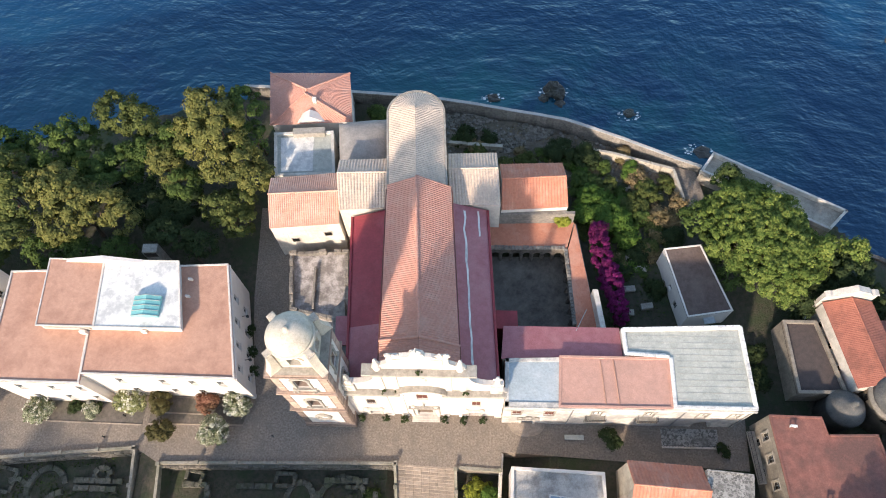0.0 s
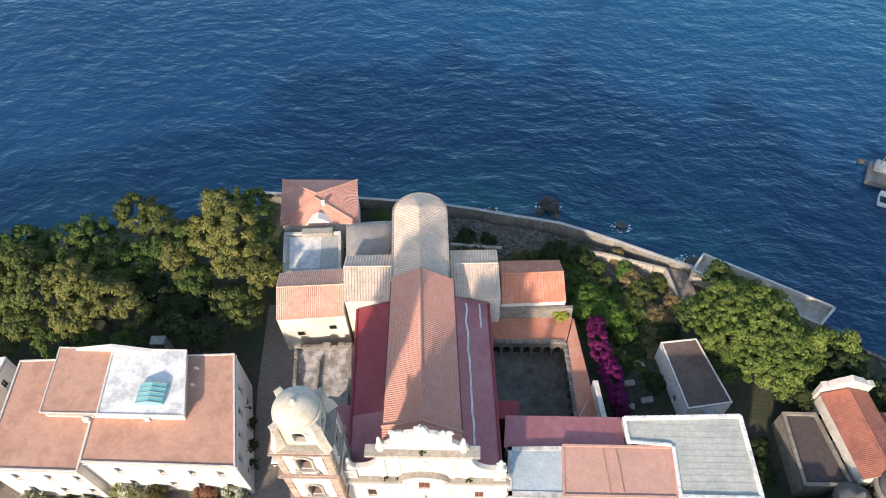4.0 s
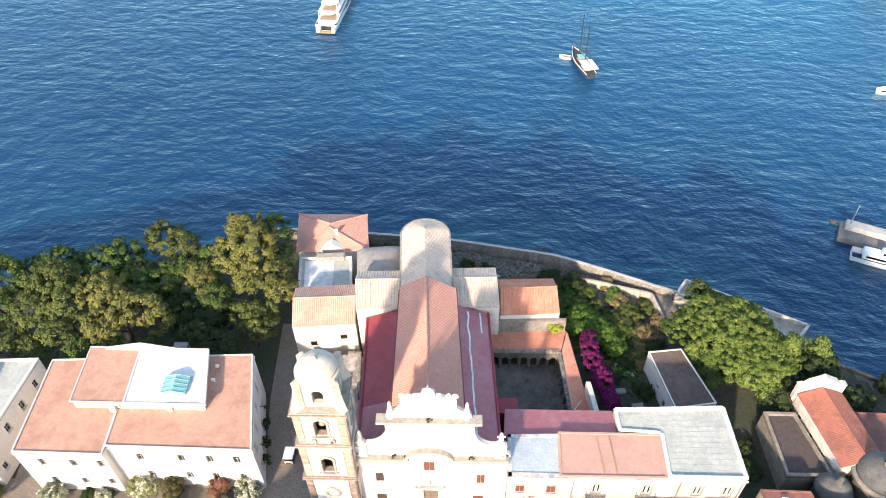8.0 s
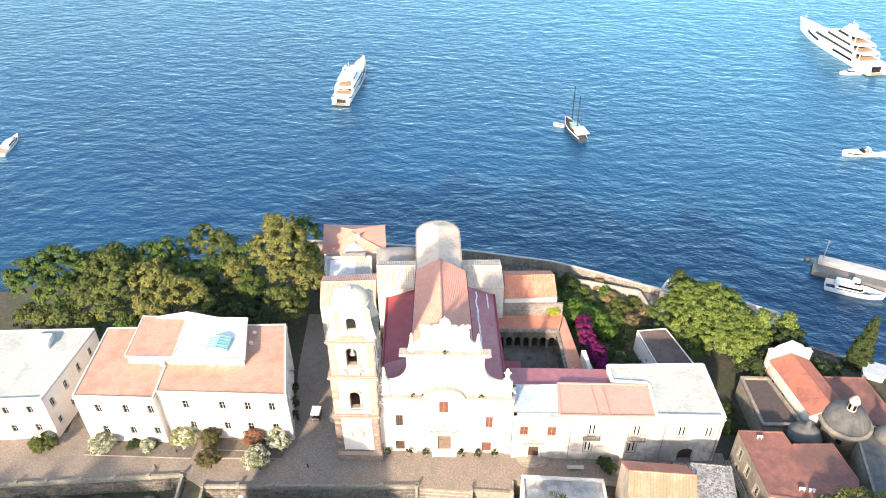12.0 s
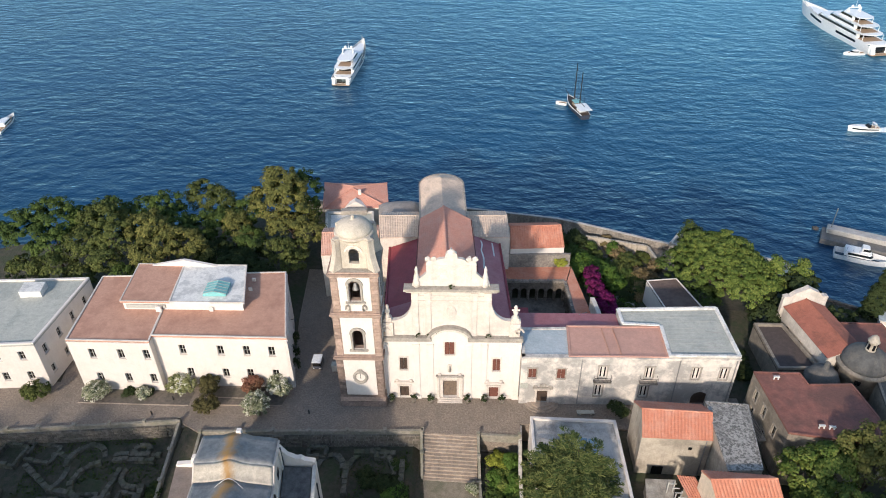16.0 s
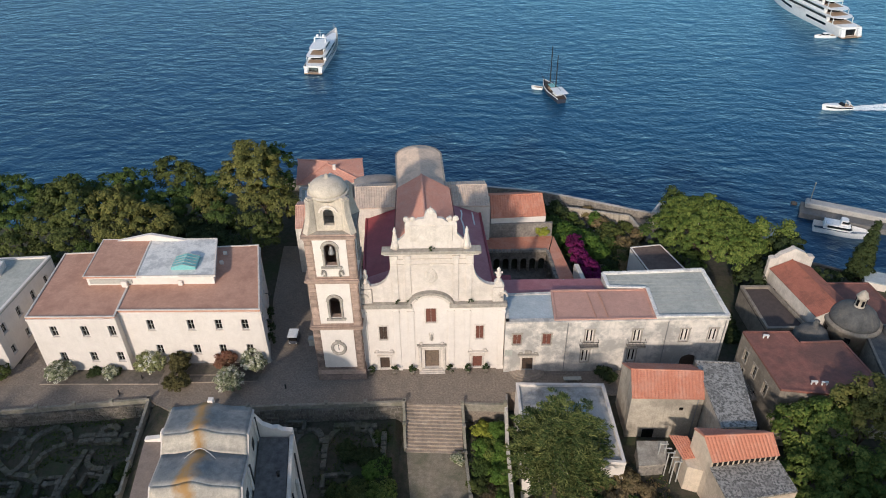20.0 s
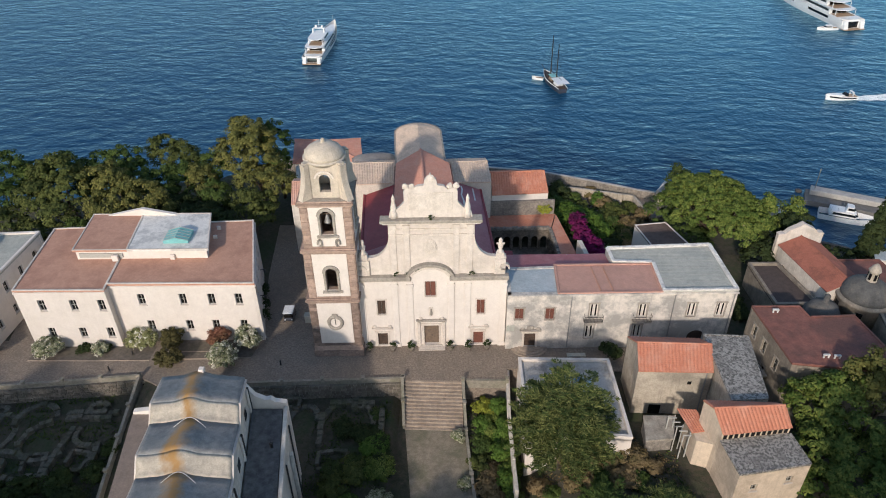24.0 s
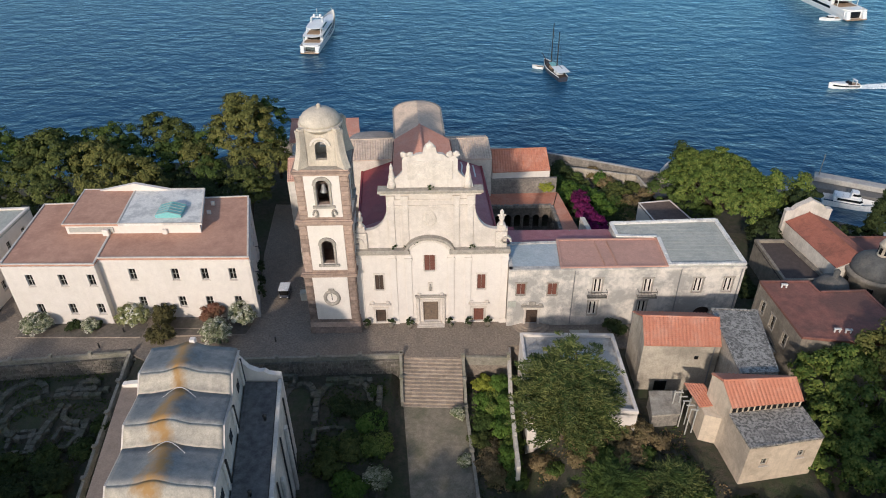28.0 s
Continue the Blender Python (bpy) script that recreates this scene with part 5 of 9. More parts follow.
brick(bm, CS, cu(10.9) - 0.55, cu(10.9) + 0.55, 0.0, 0.1, 2.9, 3.9, 0.02)
part("notice_panel", bm, GREYROOF, convent, "pale grey framed notice board")
flat_roof(convent, [(10.3, -0.3), (17.0, 0.05), (17.0, 6.3), (10.1, 5.8)], 9.2, BLUEROOF, 0.0)
flat_roof(convent, [(17.05, 0.05), (31.2, 0.85), (31.0, 7.4), (17.05, 6.7)], 9.36, PINKTERRACE, 0.14, 0.3, PINKTERRACE)
bm = bmesh.new()
s_ = Side((24.6, 0.9), (23.9, 6.6))
brick(bm, s_, 0, s_.length, -0.08, 0.0, 9.36, 9.52)
brick(bm, s_, 0, s_.length, -1.75, -1.65, 9.36, 9.48)
part("roof_joint", bm, TERRACE, convent)
flat_roof(convent, [(31.22, 0.9), (41.4, 1.4), (40.4, 12.3), (25.0, 10.9), (25.4, 7.45), (31.0, 7.42)], 9.46, GREYROOF, 0.2, 0.45, WHITEROOF, slab=0.3)
s_ = Side((31.3, 1.3), (41.2, 1.8))
for k in range(1, 13):
    bm = bmesh.new()
    brick(bm, s_, -6.0 if k > 8 else 0.3, 9.2, -k * 0.82, -k * 0.82 + 0.04, 9.46, 9.485)
    part("slab_joint", bm, CONCRETE, convent)
# coping stones round the grey roof
for a, b in (((31.25, 1.0), (41.35, 1.45)), ((41.3, 1.5), (40.35, 12.2)), ((40.3, 12.25), (25.1, 10.85)), ((25.05, 10.8), (25.4, 7.5)), ((25.5, 7.45), (31.0, 7.4)), ((31.05, 7.3), (31.3, 1.1))):
    s = Side(a, b)
    n = max(2, int(s.length / 0.9))
    for k in range(n):
        bm = bmesh.new()
        brick(bm, s, k * s.length / n + 0.03, (k + 1) * s.length / n - 0.03, -0.28, 0.16, 9.662, 9.74 + 0.05 * random.random(), 0.03)
        part("coping_stone", bm, WHITEROOF, convent)
# red sheet roofs over the cloister's front range
part("red_roof_wall", prism([(9.9, 6.0), (25.2, 7.3), (24.9, 11.2), (9.8, 10.4)], PAV, 7.6), CONVENTWALL, convent)
bm = bmesh.new()
rq = [(9.6, 5.9, 8.9), (25.2, 7.4, 8.9), (25.0, 11.5, 8.1), (9.7, 10.7, 8.1)]
lo, hi = [bm.verts.new((x, y, z - 0.2)) for x, y, z in rq], [bm.verts.new(p) for p in rq]
bm.faces.new(hi), bm.faces.new(list(reversed(lo)))
for i in range(4):
    bm.faces.new((lo[i], lo[(i + 1) % 4], hi[(i + 1) % 4], hi[i]))
part("red_roof", bm, ROSE, convent)
part("red_roof_annex", prism([(7.7, 10.6), (11.7, 10.8), (11.5, 13.4), (7.5, 13.2)], PAV, 7.0), DEEPRED, convent)

# ---- cloister ----
cloister = thing("cloister", "old stone cloister with red gallery roofs and arcades", "cloister")
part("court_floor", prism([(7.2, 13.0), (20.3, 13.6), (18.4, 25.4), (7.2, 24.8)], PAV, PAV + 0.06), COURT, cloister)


def arcade(p0, p1, n, z1, depth):
    s = Side(p0, p1)
    L = s.length / n
    for i in range(n):
        u = (i + 0.5) * L
        pts = [(i * L, PAV), (i * L, z1), ((i + 1) * L, z1), ((i + 1) * L, PAV), (u + L * 0.34, PAV), (u + L * 0.34, 1.6)]
        pts += [(u + L * 0.34 * math.cos(t), 1.6 + L * 0.34 * math.sin(t)) for t in np.linspace(0, math.pi, 9)][1:-1]
        pts += [(u - L * 0.34, 1.6), (u - L * 0.34, PAV)]
        part("arch", outline(s, list(reversed(pts)), -0.6, 0.0), SHADERUBBLE, cloister)
        lathe([(0.24, PAV + 0.06), (0.24, PAV + 0.25), (0.17, PAV + 0.3), (0.16, 1.2), (0.26, 1.45), (0.26, 1.6)], tuple(s.at(i * L, 0.02, 0))[:2], cloister, SHADERUBBLE, "column", 8)


arcade((7.4, 24.3), (18.3, 24.9), 7, 3.5, 3)
arcade((18.35, 24.8), (19.7, 13.0), 7, 3.5, 3)
for q in ([(7.0, 24.4), (18.6, 24.95), (19.6, 29.3), (7.0, 28.4)], [(18.75, 24.9), (20.0, 12.4), (22.9, 12.8), (19.75, 29.2)]):
    part("gallery_roof", prism(q, 3.5, 3.85), ORANGE, cloister, "worn red gallery roof with dark stains")
part("back_wall", prism([(7.0, 28.2), (19.4, 29.2), (19.4, 29.7), (7.0, 28.7)], 3.85, 6.6), RUBBLE, cloister)
part("side_wall", prism([(22.3, 12.8), (23.0, 12.8), (20.0, 29.2), (19.4, 29.2)], PAV, 3.45), RUBBLE, cloister)
part("end_wall", prism([(22.9, 12.0), (23.6, 12.0), (22.6, 17.6), (21.9, 17.6)], PAV, 6.3), OLDWALL, cloister)
for k, (p0, p1, o0) in enumerate((((7.4, 24.3), (18.3, 24.9), 0.02), ((18.35, 24.8), (19.7, 13.0), 0.02))):
    s = Side(p0, p1)
    n = int(s.length / 0.5)
    for i in range(n):
        bm = bmesh.new()
        brick(bm, s, i * s.length / n, (i + 1) * s.length / n - 0.04, -0.3, 0.25, 3.5, 3.95 + 0.2 * random.random(), 0.06)
        part("stone", bm, RUBBLE, cloister)
pole = thing("pole", "long pale wooden pole leaning on the roof", "pole")
bm = bmesh.new()
bmesh.ops.create_cone(bm, segments=8, radius1=0.06, radius2=0.05, depth=5.6, cap_ends=True)
bmesh.ops.transform(bm, matrix=look((19.3, 10.6, 8.4), (22.0, 16.8, 3.9)) @ Matrix.Translation((0, 0, -2.8)), verts=bm.verts)
part("shaft", bm, FRAME, pole)

# ---- garden shed ----
shed = thing("garden_shed", "white shed with brown weathered flat roof", "shed")
SQ = [(35.3, 15.2), (41.6, 16.6), (37.9, 26.6), (32.6, 25.6)]
ss = Side(SQ[3], SQ[0])
wall(shed, ss, PAV - 1, 3.9, [(5.0, 1.0, 0.8, 1.0), (7.6, -0.2, 0.9, 1.8)], WHITE, 0.4)
window(shed, ss, 5.0, 1.0, 0.8, 1.0)
window(shed, ss, 7.6, -0.2, 0.9, 1.8)
for a, b in ((0, 1), (1, 2), (2, 3)):
    wall(shed, Side(SQ[a], SQ[b]), PAV - 1, 3.9, (), WHITE, 0.4)
flat_roof(shed, SQ, 4.1, surface("brown_gravel_roof", (0.16, 0.11, 0.09), (0.11, 0.075, 0.06), 1.5, 0.95, 0.4, (0.2, 0.15, 0.12), 0.5), 0.14, 0.2, WHITE)
bm = bmesh.new()
brick(bm, Side(SQ[0], SQ[1]), 2.6, 4.2, 0.0, 0.9, 2.6, 2.75)
part("awning", bm, BLUEROOF, shed)

# ---- houses in front ----
yard = thing("walled_terrace", "white-walled flat roof terrace with grey weathered floor", "terrace")
YQ = [(12.2, -19.0), (24.3, -19.6), (23.5, -6.6), (11.7, -6.8)]
part("wall", prism(YQ, -5, 3.5), WHITE, yard)
flat_roof(yard, YQ, 3.6, surface("peeling_pale_roof", (0.58, 0.55, 0.50), (0.46, 0.43, 0.385), 1.0, 0.9, 0.3, (0.13, 0.115, 0.10), 0.85), 0.45, 0.35, WHITE)
ys = Side((16.5, -13.4), (20.6, -13.6))
bm = bmesh.new()
brick(bm, ys, 0, 4.1, -3.6, 0.0, 3.6, 3.85, 0.03)
yf = part("skylight", bm, surface("blue_skylight_glass", (0.30, 0.42, 0.52), (0.24, 0.35, 0.45), 0.8, 0.2, 0.05), yard, "pale blue glazed roof light")
for k in range(4):
    bm = bmesh.new()
    brick(bm, ys, k * 4.1 / 3 - 0.07, k * 4.1 / 3 + 0.07, -3.65, 0.05, 3.853, 3.93)
    part("glazing_bar", bm, WHITEROOF, yf)
for k in range(3):
    bm = bmesh.new()
    brick(bm, ys, 0.0, 4.1, -3.6 + k * 1.75, -3.46 + k * 1.75, 3.934, 3.98)
    part("glazing_bar", bm, WHITEROOF, yf)

ha = thing("tiled_house", "weathered rendered house with a red tiled roof", "house")
hz = -5.0
gable_block("house", (25.8, -5.6), (35.0, -5.7), (26.2, -8.4), (35.4, -8.5), (26.0, -11.6), (35.1, -11.5), 6.9, 8.6, 7.0, DINGY, ORANGE, base=hz, parent=ha)
hs = Side((26.0, -11.6), (35.1, -11.5))
bm = bmesh.new()
brick(bm, hs, 2.2, 3.7, -0.05, 0.04, -1.6, 0.9, 0.02)
part("doorway", bm, GLASS, ha, "dark doorway")
bm = bmesh.new()
brick(bm, hs, 6.3, 6.8, -0.05, 0.04, 4.6, 5.1, 0.02)
part("window", bm, GLASS, ha)
for u in (8.4,):
    bm = bmesh.new()
    brick(bm, hs, u - 0.05, u + 0.05, 0.0, 0.12, -1.5, 6.6)
    part("drainpipe", bm, GREYMETAL, ha)
flat = thing("flat_house", "house with lichen-stained grey flat roof", "house")
FQ = [(35.4, -17.2), (39.7, -16.8), (40.7, -6.1), (35.15, -5.9)]
part("wall", prism(FQ, hz, 7.7), DINGY, flat)
flat_roof(flat, FQ, 7.95, LICHEN, 0.1, 0.22, LICHEN)

hb = thing("small_tiled_house", "small house with red tiled roof and lean-to terrace", "house")
gable_block("house", (32.0, -18.0), (40.2, -18.2), (32.5, -19.7), (40.5, -19.0), (33.1, -21.9), (41.0, -20.6), 8.6, 9.3, 7.8, BUFFWALL, ORANGE, base=hz - 1, parent=hb)
BQ = [(33.9, -26.5), (41.9, -24.8), (41.2, -20.7), (33.1, -21.95)]
bs = {0: [(2.2, 3.4, 0.8, 1.1, PW), (6.2, 3.9, 0.8, 1.1, PW)]}
simple_body(hb, BQ, hz - 2, 6.4, bs, BUFFWALL)
flat_roof(hb, BQ, 6.6, LICHEN, 0.06, 0.2, LICHEN)
for k in range(12):
    bm = bmesh.new()
    brick(bm, Side((33.1, -22.0), (41.0, -20.7)), 0.2 + k * 0.64, 0.60 + k * 0.64, 0.02, 0.06, 6.85, 7.55)
    part("pane", bm, GLASS, hb)
po = thing("porch", "little porch with red corrugated roof and wooden frame", "porch")
part("wall", prism([(31.2, -20.6), (33.1, -21.2), (32.6, -17.6), (30.8, -17.2)], hz - 2, 4.9), BUFFWALL, po)
tiled("roof", (29.8, -16.5, 5.6), (32.0, -16.6, 5.6), (30.9, -19.6, 5.0), (33.1, -19.2, 5.0), ORANGE, po, 0.3, 0.06)
for x, y in ((29.6, -17.0), (30.2, -18.4), (30.7, -19.6), (28.8, -17.2), (29.4, -18.8), (29.9, -19.9)):
    bm = bmesh.new()
    brick(bm, Side((x, y), (x + 1, y)), -0.06, 0.06, -0.06, 0.06, -4.5, 5.0)
    part("post", bm, FRAME, po)
for k in range(5):
    bm = bmesh.new()
    brick(bm, Side((28.8 + k * 0.27, -17.2 - k * 0.65), (29.8 + k * 0.27, -17.2 - k * 0.65)), 0, 0.95, -0.05, 0.05, 4.7, 4.82)
    part("beam", bm, FRAME, po)
deck = thing("stone_terrace", "mottled stone terrace between the houses", "terrace")
part("block", prism([(26.2, -19.0), (29.3, -18.6), (30.3, -15.2), (26.6, -15.3)], -4.5, 2.6), RUBBLE, deck)
part("top", prism([(26.1, -19.1), (29.4, -18.7), (30.4, -15.1), (26.5, -15.2)], 2.6, 2.85), surface("mottled_terrace_stone", (0.46, 0.41, 0.33), (0.24, 0.21, 0.17), 1.0, 0.95, 0.4, (0.55, 0.5, 0.42), 0.6), deck)

# ---- building with red terrace, chapel and dome ----
rb = thing("red_terrace_house", "old rendered house with a faded red flat roof", "house")
RQ = [(45.4, -9.4), (56.5, -10.6), (58.3, -6.0), (57.0, 0.2), (50.9, -0.3), (50.4, 1.9), (43.9, 1.7)]
rs = Side(RQ[6], RQ[0])
wall(rb, rs, -4.0, 6.3, [(2.2, 2.9, 1.0, 2.0), (5.0, 2.7, 1.0, 2.0), (8.2, 2.5, 1.0, 2.0), (2.4, -0.4, 1.0, 2.2), (6.2, -1.0, 1.0, 2.2)], DARKRENDER, 0.5)
for u, z in ((2.2, 2.9), (5.0, 2.7), (8.2, 2.5)):
    window(rb, rs, u, z, 1.0, 2.0, trim=GREYSTONE)
for u, z in ((2.4, -0.4), (6.2, -1.0)):
    window(rb, rs, u, z, 1.0, 2.2, trim=GREYSTONE)
for i in range(6):
    wall(rb, Side(RQ[i], RQ[i + 1]), -4.0, 6.3, (), DARKRENDER, 0.5)
flat_roof(rb, RQ, 6.55, DULLRED, 0.12, 0.25, DULLRED)
bm = bmesh.new()
for z in (0.9, 2.1):
    brick(bm, rs, 1.0, 7.6, 0.95, 1.0, z + 0.0, z + 0.05)
for k in range(24):
    brick(bm, rs, 1.0 + k * 0.285, 1.03 + k * 0.285, 0.95, 0.99, 0.95, 2.1)
part("balcony_railing", bm, IRON, rb)
bm = bmesh.new()
brick(bm, rs, 0.9, 7.7, 0.0, 1.05, 0.55, 0.85, 0.03)
part("balcony_slab", bm, GREYSTONE, rb)
for x, y in ((49.9, -8.3), (51.2, -8.4), (46.6, 0.4)):
    for sg in (-0.3, 0.3):
        bm = bmesh.new()
        brick(bm, Side((x, y), (x + 1, y)), sg - 0.08, sg + 0.08, -0.1, 0.1, 6.55, 7.0, 0.02)
        part("vent_leg", bm, WHITEROOF, rb)
    bm = bmesh.new()
    brick(bm, Side((x, y), (x + 1, y)), -0.42, 0.42, -0.16, 0.16, 7.003, 7.15, 0.03)
    part("roof_vent", bm, WHITEROOF, rb)

# red tiles toned down for the shade over the chapel, plus dark stain patches
CHAPELTILE = surface("shade_dark_chapel_tiles", (0.40, 0.15, 0.10), (0.33, 0.12, 0.08), 1.6, 0.95, 0.3, (0.20, 0.085, 0.06), 0.7, patches=(0.5, 0.62))
chap = thing("chapel", "chapel with red tiled roof and white curved gable", "church")
KL0, KL1, KR0, KR1 = (53.4, 18.0), (56.2, 6.2), (59.6, 18.6), (62.2, 7.2)
kc0, kc1 = (56.5, 18.4), (59.2, 6.7)
bm = bmesh.new()
lo = [bm.verts.new((*p, -3)) for p in (KL1, KR1, KR0, KL0)]
hi = [bm.verts.new((*p, 5.6)) for p in (KL1, KR1, KR0, KL0)]
r0, r1 = bm.verts.new((*kc1, 7.0)), bm.verts.new((*kc0, 7.0))
for f in ((lo[3], lo[2], lo[1], lo[0]), (lo[0], lo[1], hi[1], r0, hi[0]), (lo[1], lo[2], hi[2], hi[1]), (lo[2], lo[3], hi[3], r1, hi[2]), (lo[3], lo[0], hi[0], hi[3]), (hi[0], r0, r1, hi[3]), (hi[1], hi[2], r1, r0)):
    bm.faces.new(f)
part("wall", bm, OLDWALL, chap)
tiled("roof", (*kc0, 7.25), (*kc1, 7.25), (KL0[0] - 0.25, KL0[1], 5.75), (KL1[0] - 0.25, KL1[1], 5.75), CHAPELTILE, chap, 0.24, 0.02)
tiled("roof", (*kc1, 7.25), (*kc0, 7.25), (KR1[0] + 0.25, KR1[1], 5.75), (KR0[0] + 0.25, KR0[1], 5.75), CHAPELTILE, chap, 0.24, 0.02)
ridge_caps((*kc0, 7.28), (*kc1, 7.28), chap, CHAPELTILE, 0.1)
ks = Side((52.9, 18.2), (60.1, 18.9))
pts = [(0, -3), (7.2, -3), (7.2, 7.4), (6.6, 7.6), (6.2, 7.5), (5.6, 8.2), (4.4, 8.8), (3.6, 9.3), (2.8, 8.8), (1.6, 8.2), (1.0, 7.5), (0.6, 7.6), (0, 7.4)]
part("gable", outline(ks, pts, -0.6, 0.0), OLDWALL, chap)
for a, b in zip(pts[2:], pts[3:]):
    d = 0.14
    part("gable_coping", outline(ks, [(a[0], a[1]), (a[0], a[1] + d), (b[0], b[1] + d), (b[0], b[1])], -0.75, 0.15), CREAM, chap)
kw = Side(KL0, KL1)
for u in (2.2, 5.4, 8.6):
    bm = bmesh.new()
    brick(bm, kw, u - 0.35, u + 0.35, -0.05, 0.03, 2.2, 3.3, 0.02)
    w_ = part("window", bm, GLASS, chap)
    bm = bmesh.new()
    for a, b, c, d in ((-0.5, -0.352, 2.1, 3.45), (0.352, 0.5, 2.1, 3.45), (-0.35, 0.35, 3.303, 3.45), (-0.35, 0.35, 2.05, 2.197)):
        brick(bm, kw, u + a, u + b, 0.0, 0.08, c, d)
    part("surround", bm, CREAM, w_)
side_wing = thing("side_annex", "low annex with dark flat roof between old walls", "annex")
AQ = [(49.2, 5.6), (55.6, 6.0), (53.0, 16.0), (48.4, 15.8)]
part("wall", prism(AQ, -3, 3.2), DARKRENDER, side_wing)
flat_roof(side_wing, AQ, 3.4, surface("dark_bitumen", (0.10, 0.075, 0.065), (0.07, 0.055, 0.05), 1.5, 0.9, 0.3), 0.5, 0.4, DARKRENDER)
red_annex = thing("red_flat_annex", "annex with dull red flat roof behind the dome", "annex")
RA = [(62.3, 7.0), (70.5, 6.0), (68.5, 16.6), (60.6, 16.4)]
part("wall", prism(RA, -4, 4.0), DARKRENDER, red_annex)
flat_roof(red_annex, RA, 4.2, DULLRED, 0.12, 0.25, DULLRED)
DC = (60.9, 5.4)
dome = thing("domed_church", "grey cement dome on a round stone drum with lantern", "church")
DOME = surface("grey_dome_cement", (0.12, 0.118, 0.112), (0.075, 0.074, 0.07), 1.0, 0.95, 0.4, (0.19, 0.165, 0.135), 0.8, streaks=0.6)
lathe([(3.5, -4), (3.5, 5.5), (3.8, 5.7), (3.8, 6.05), (3.45, 6.2)], DC, dome, DARKRENDER, "drum", 40)
lathe([(3.4, 6.1), (3.2, 6.8), (2.7, 7.6), (1.9, 8.2), (1.1, 8.55), (0.7, 8.6)], DC, dome, DOME, "cupola", 40)
lathe([(0.75, 8.5), (0.7, 8.7), (0.66, 10.1), (0.85, 10.25), (0.75, 10.4), (0.5, 11.0), (0.1, 11.4)], DC, dome, DINGY, "lantern", 12)
for k in range(6):
    t = k * math.pi / 3 + 0.5
    sd = Side((DC[0] + 0.7 * math.cos(t) + 0.2 * math.sin(t), DC[1] + 0.7 * math.sin(t) - 0.2 * math.cos(t)), (DC[0] + 0.7 * math.cos(t) - 0.2 * math.sin(t), DC[1] + 0.7 * math.sin(t) + 0.2 * math.cos(t)))
    bm = bmesh.new()
    brick(bm, sd, 0.03, 0.37, -0.1, 0.03, 8.9, 9.9, 0.02)
    part("lantern_opening", bm, GLASS, dome)
for k in range(6):
    t = k * math.pi / 3
    s = Side((DC[0] + 3.52 * math.cos(t) + 0.4 * math.sin(t), DC[1] + 3.52 * math.sin(t) - 0.4 * math.cos(t)), (DC[0] + 3.52 * math.cos(t) - 0.4 * math.sin(t), DC[1] + 3.52 * math.sin(t) + 0.4 * math.cos(t)))
    bm = bmesh.new()
    brick(bm, s, 0.0, 0.8, -0.2, 0.02, 4.2, 5.0, 0.02)
    part("window", bm, GLASS, dome)
lathe([(2.4, -4), (2.4, 3.6), (2.55, 3.8), (2.3, 4.1), (1.9, 5.0), (1.1, 5.6), (0.4, 5.8), (0.4, 6.8), (0.1, 7.1)], (55.0, 4.0), dome, DOME, "side_cupola", 32)
lathe([(1.9, 4.5), (1.9, 5.5), (2.05, 5.65), (1.85, 5.9), (1.5, 6.7), (0.9, 7.2), (0.4, 7.35), (0.4, 8.3), (0.1, 8.6)], (66.2, 3.0), dome, DOME, "side_cupola", 32)
part("nave_wall", prism([(60.0, -8.0), (69.0, -8.0), (69.0, 4.0), (62.0, 5.5)], -4, 5.4), DARKRENDER, dome)
flat_roof(dome, [(60.0, -8.0), (69.0, -8.0), (69.0, 4.0), (62.0, 5.5)], 5.6, DOME, 0.2, 0.3, DARKRENDER)

# ---- barrel-roofed church in front ----
gh = thing("ribbed_roof_church", "disused church with grey stepped roof, rust streaks and side aisles", "church")
def rusted(name, c1, c2, stain):
    """Weathered sheet with a wandering ochre rust stain beside the ridge."""
    m = surface(name, c1, c2, 1.5, 0.6, 0.3, stain, 0.6, streaks=0.0)
    nt = m.node_tree
    p = nt.nodes["Principled BSDF"]
    old = p.inputs["Base Color"].links[0].from_socket
    co = nt.nodes.new("ShaderNodeTexCoord").outputs["Object"]
    xyz = nt.nodes.new("ShaderNodeSeparateXYZ")
    nt.links.new(co, xyz.inputs[0])

    def calc(op, a, b):
        n = nt.nodes.new("ShaderNodeMath")
        n.operation = op
        for socket, v in zip(n.inputs, (a, b)):
            if isinstance(v, float):
                socket.default_value = v
            else:
                nt.links.new(v, socket)
        return n.outputs[0]

    line = calc("ADD", xyz.outputs["X"], calc("MULTIPLY", xyz.outputs["Y"], 0.18))
    wander = calc("MULTIPLY", noise_node(nt, co, 0.3, 4, 0.6), 5.0)
    off = calc("ABSOLUTE", calc("SUBTRACT", calc("ADD", line, wander), -25.6), 0.0)
    fac = calc("MULTIPLY", span(nt, off, 0.3, 1.4, 1.0, 0.0), span(nt, noise_node(nt, co, 0.9, 6, 0.7), 0.3, 0.5, 0.5, 1.0))
    nt.links.new(blend(nt, fac, old, (0.34, 0.19, 0.06)), p.inputs["Base Color"])
    return m


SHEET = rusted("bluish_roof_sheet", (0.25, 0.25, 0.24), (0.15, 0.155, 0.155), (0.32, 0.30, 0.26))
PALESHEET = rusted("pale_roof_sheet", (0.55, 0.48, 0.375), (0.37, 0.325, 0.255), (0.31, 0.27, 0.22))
G0, G1 = (-28.4, -20.9), (-19.3, -20.6)
gd = Vector((0.18, -1.0))


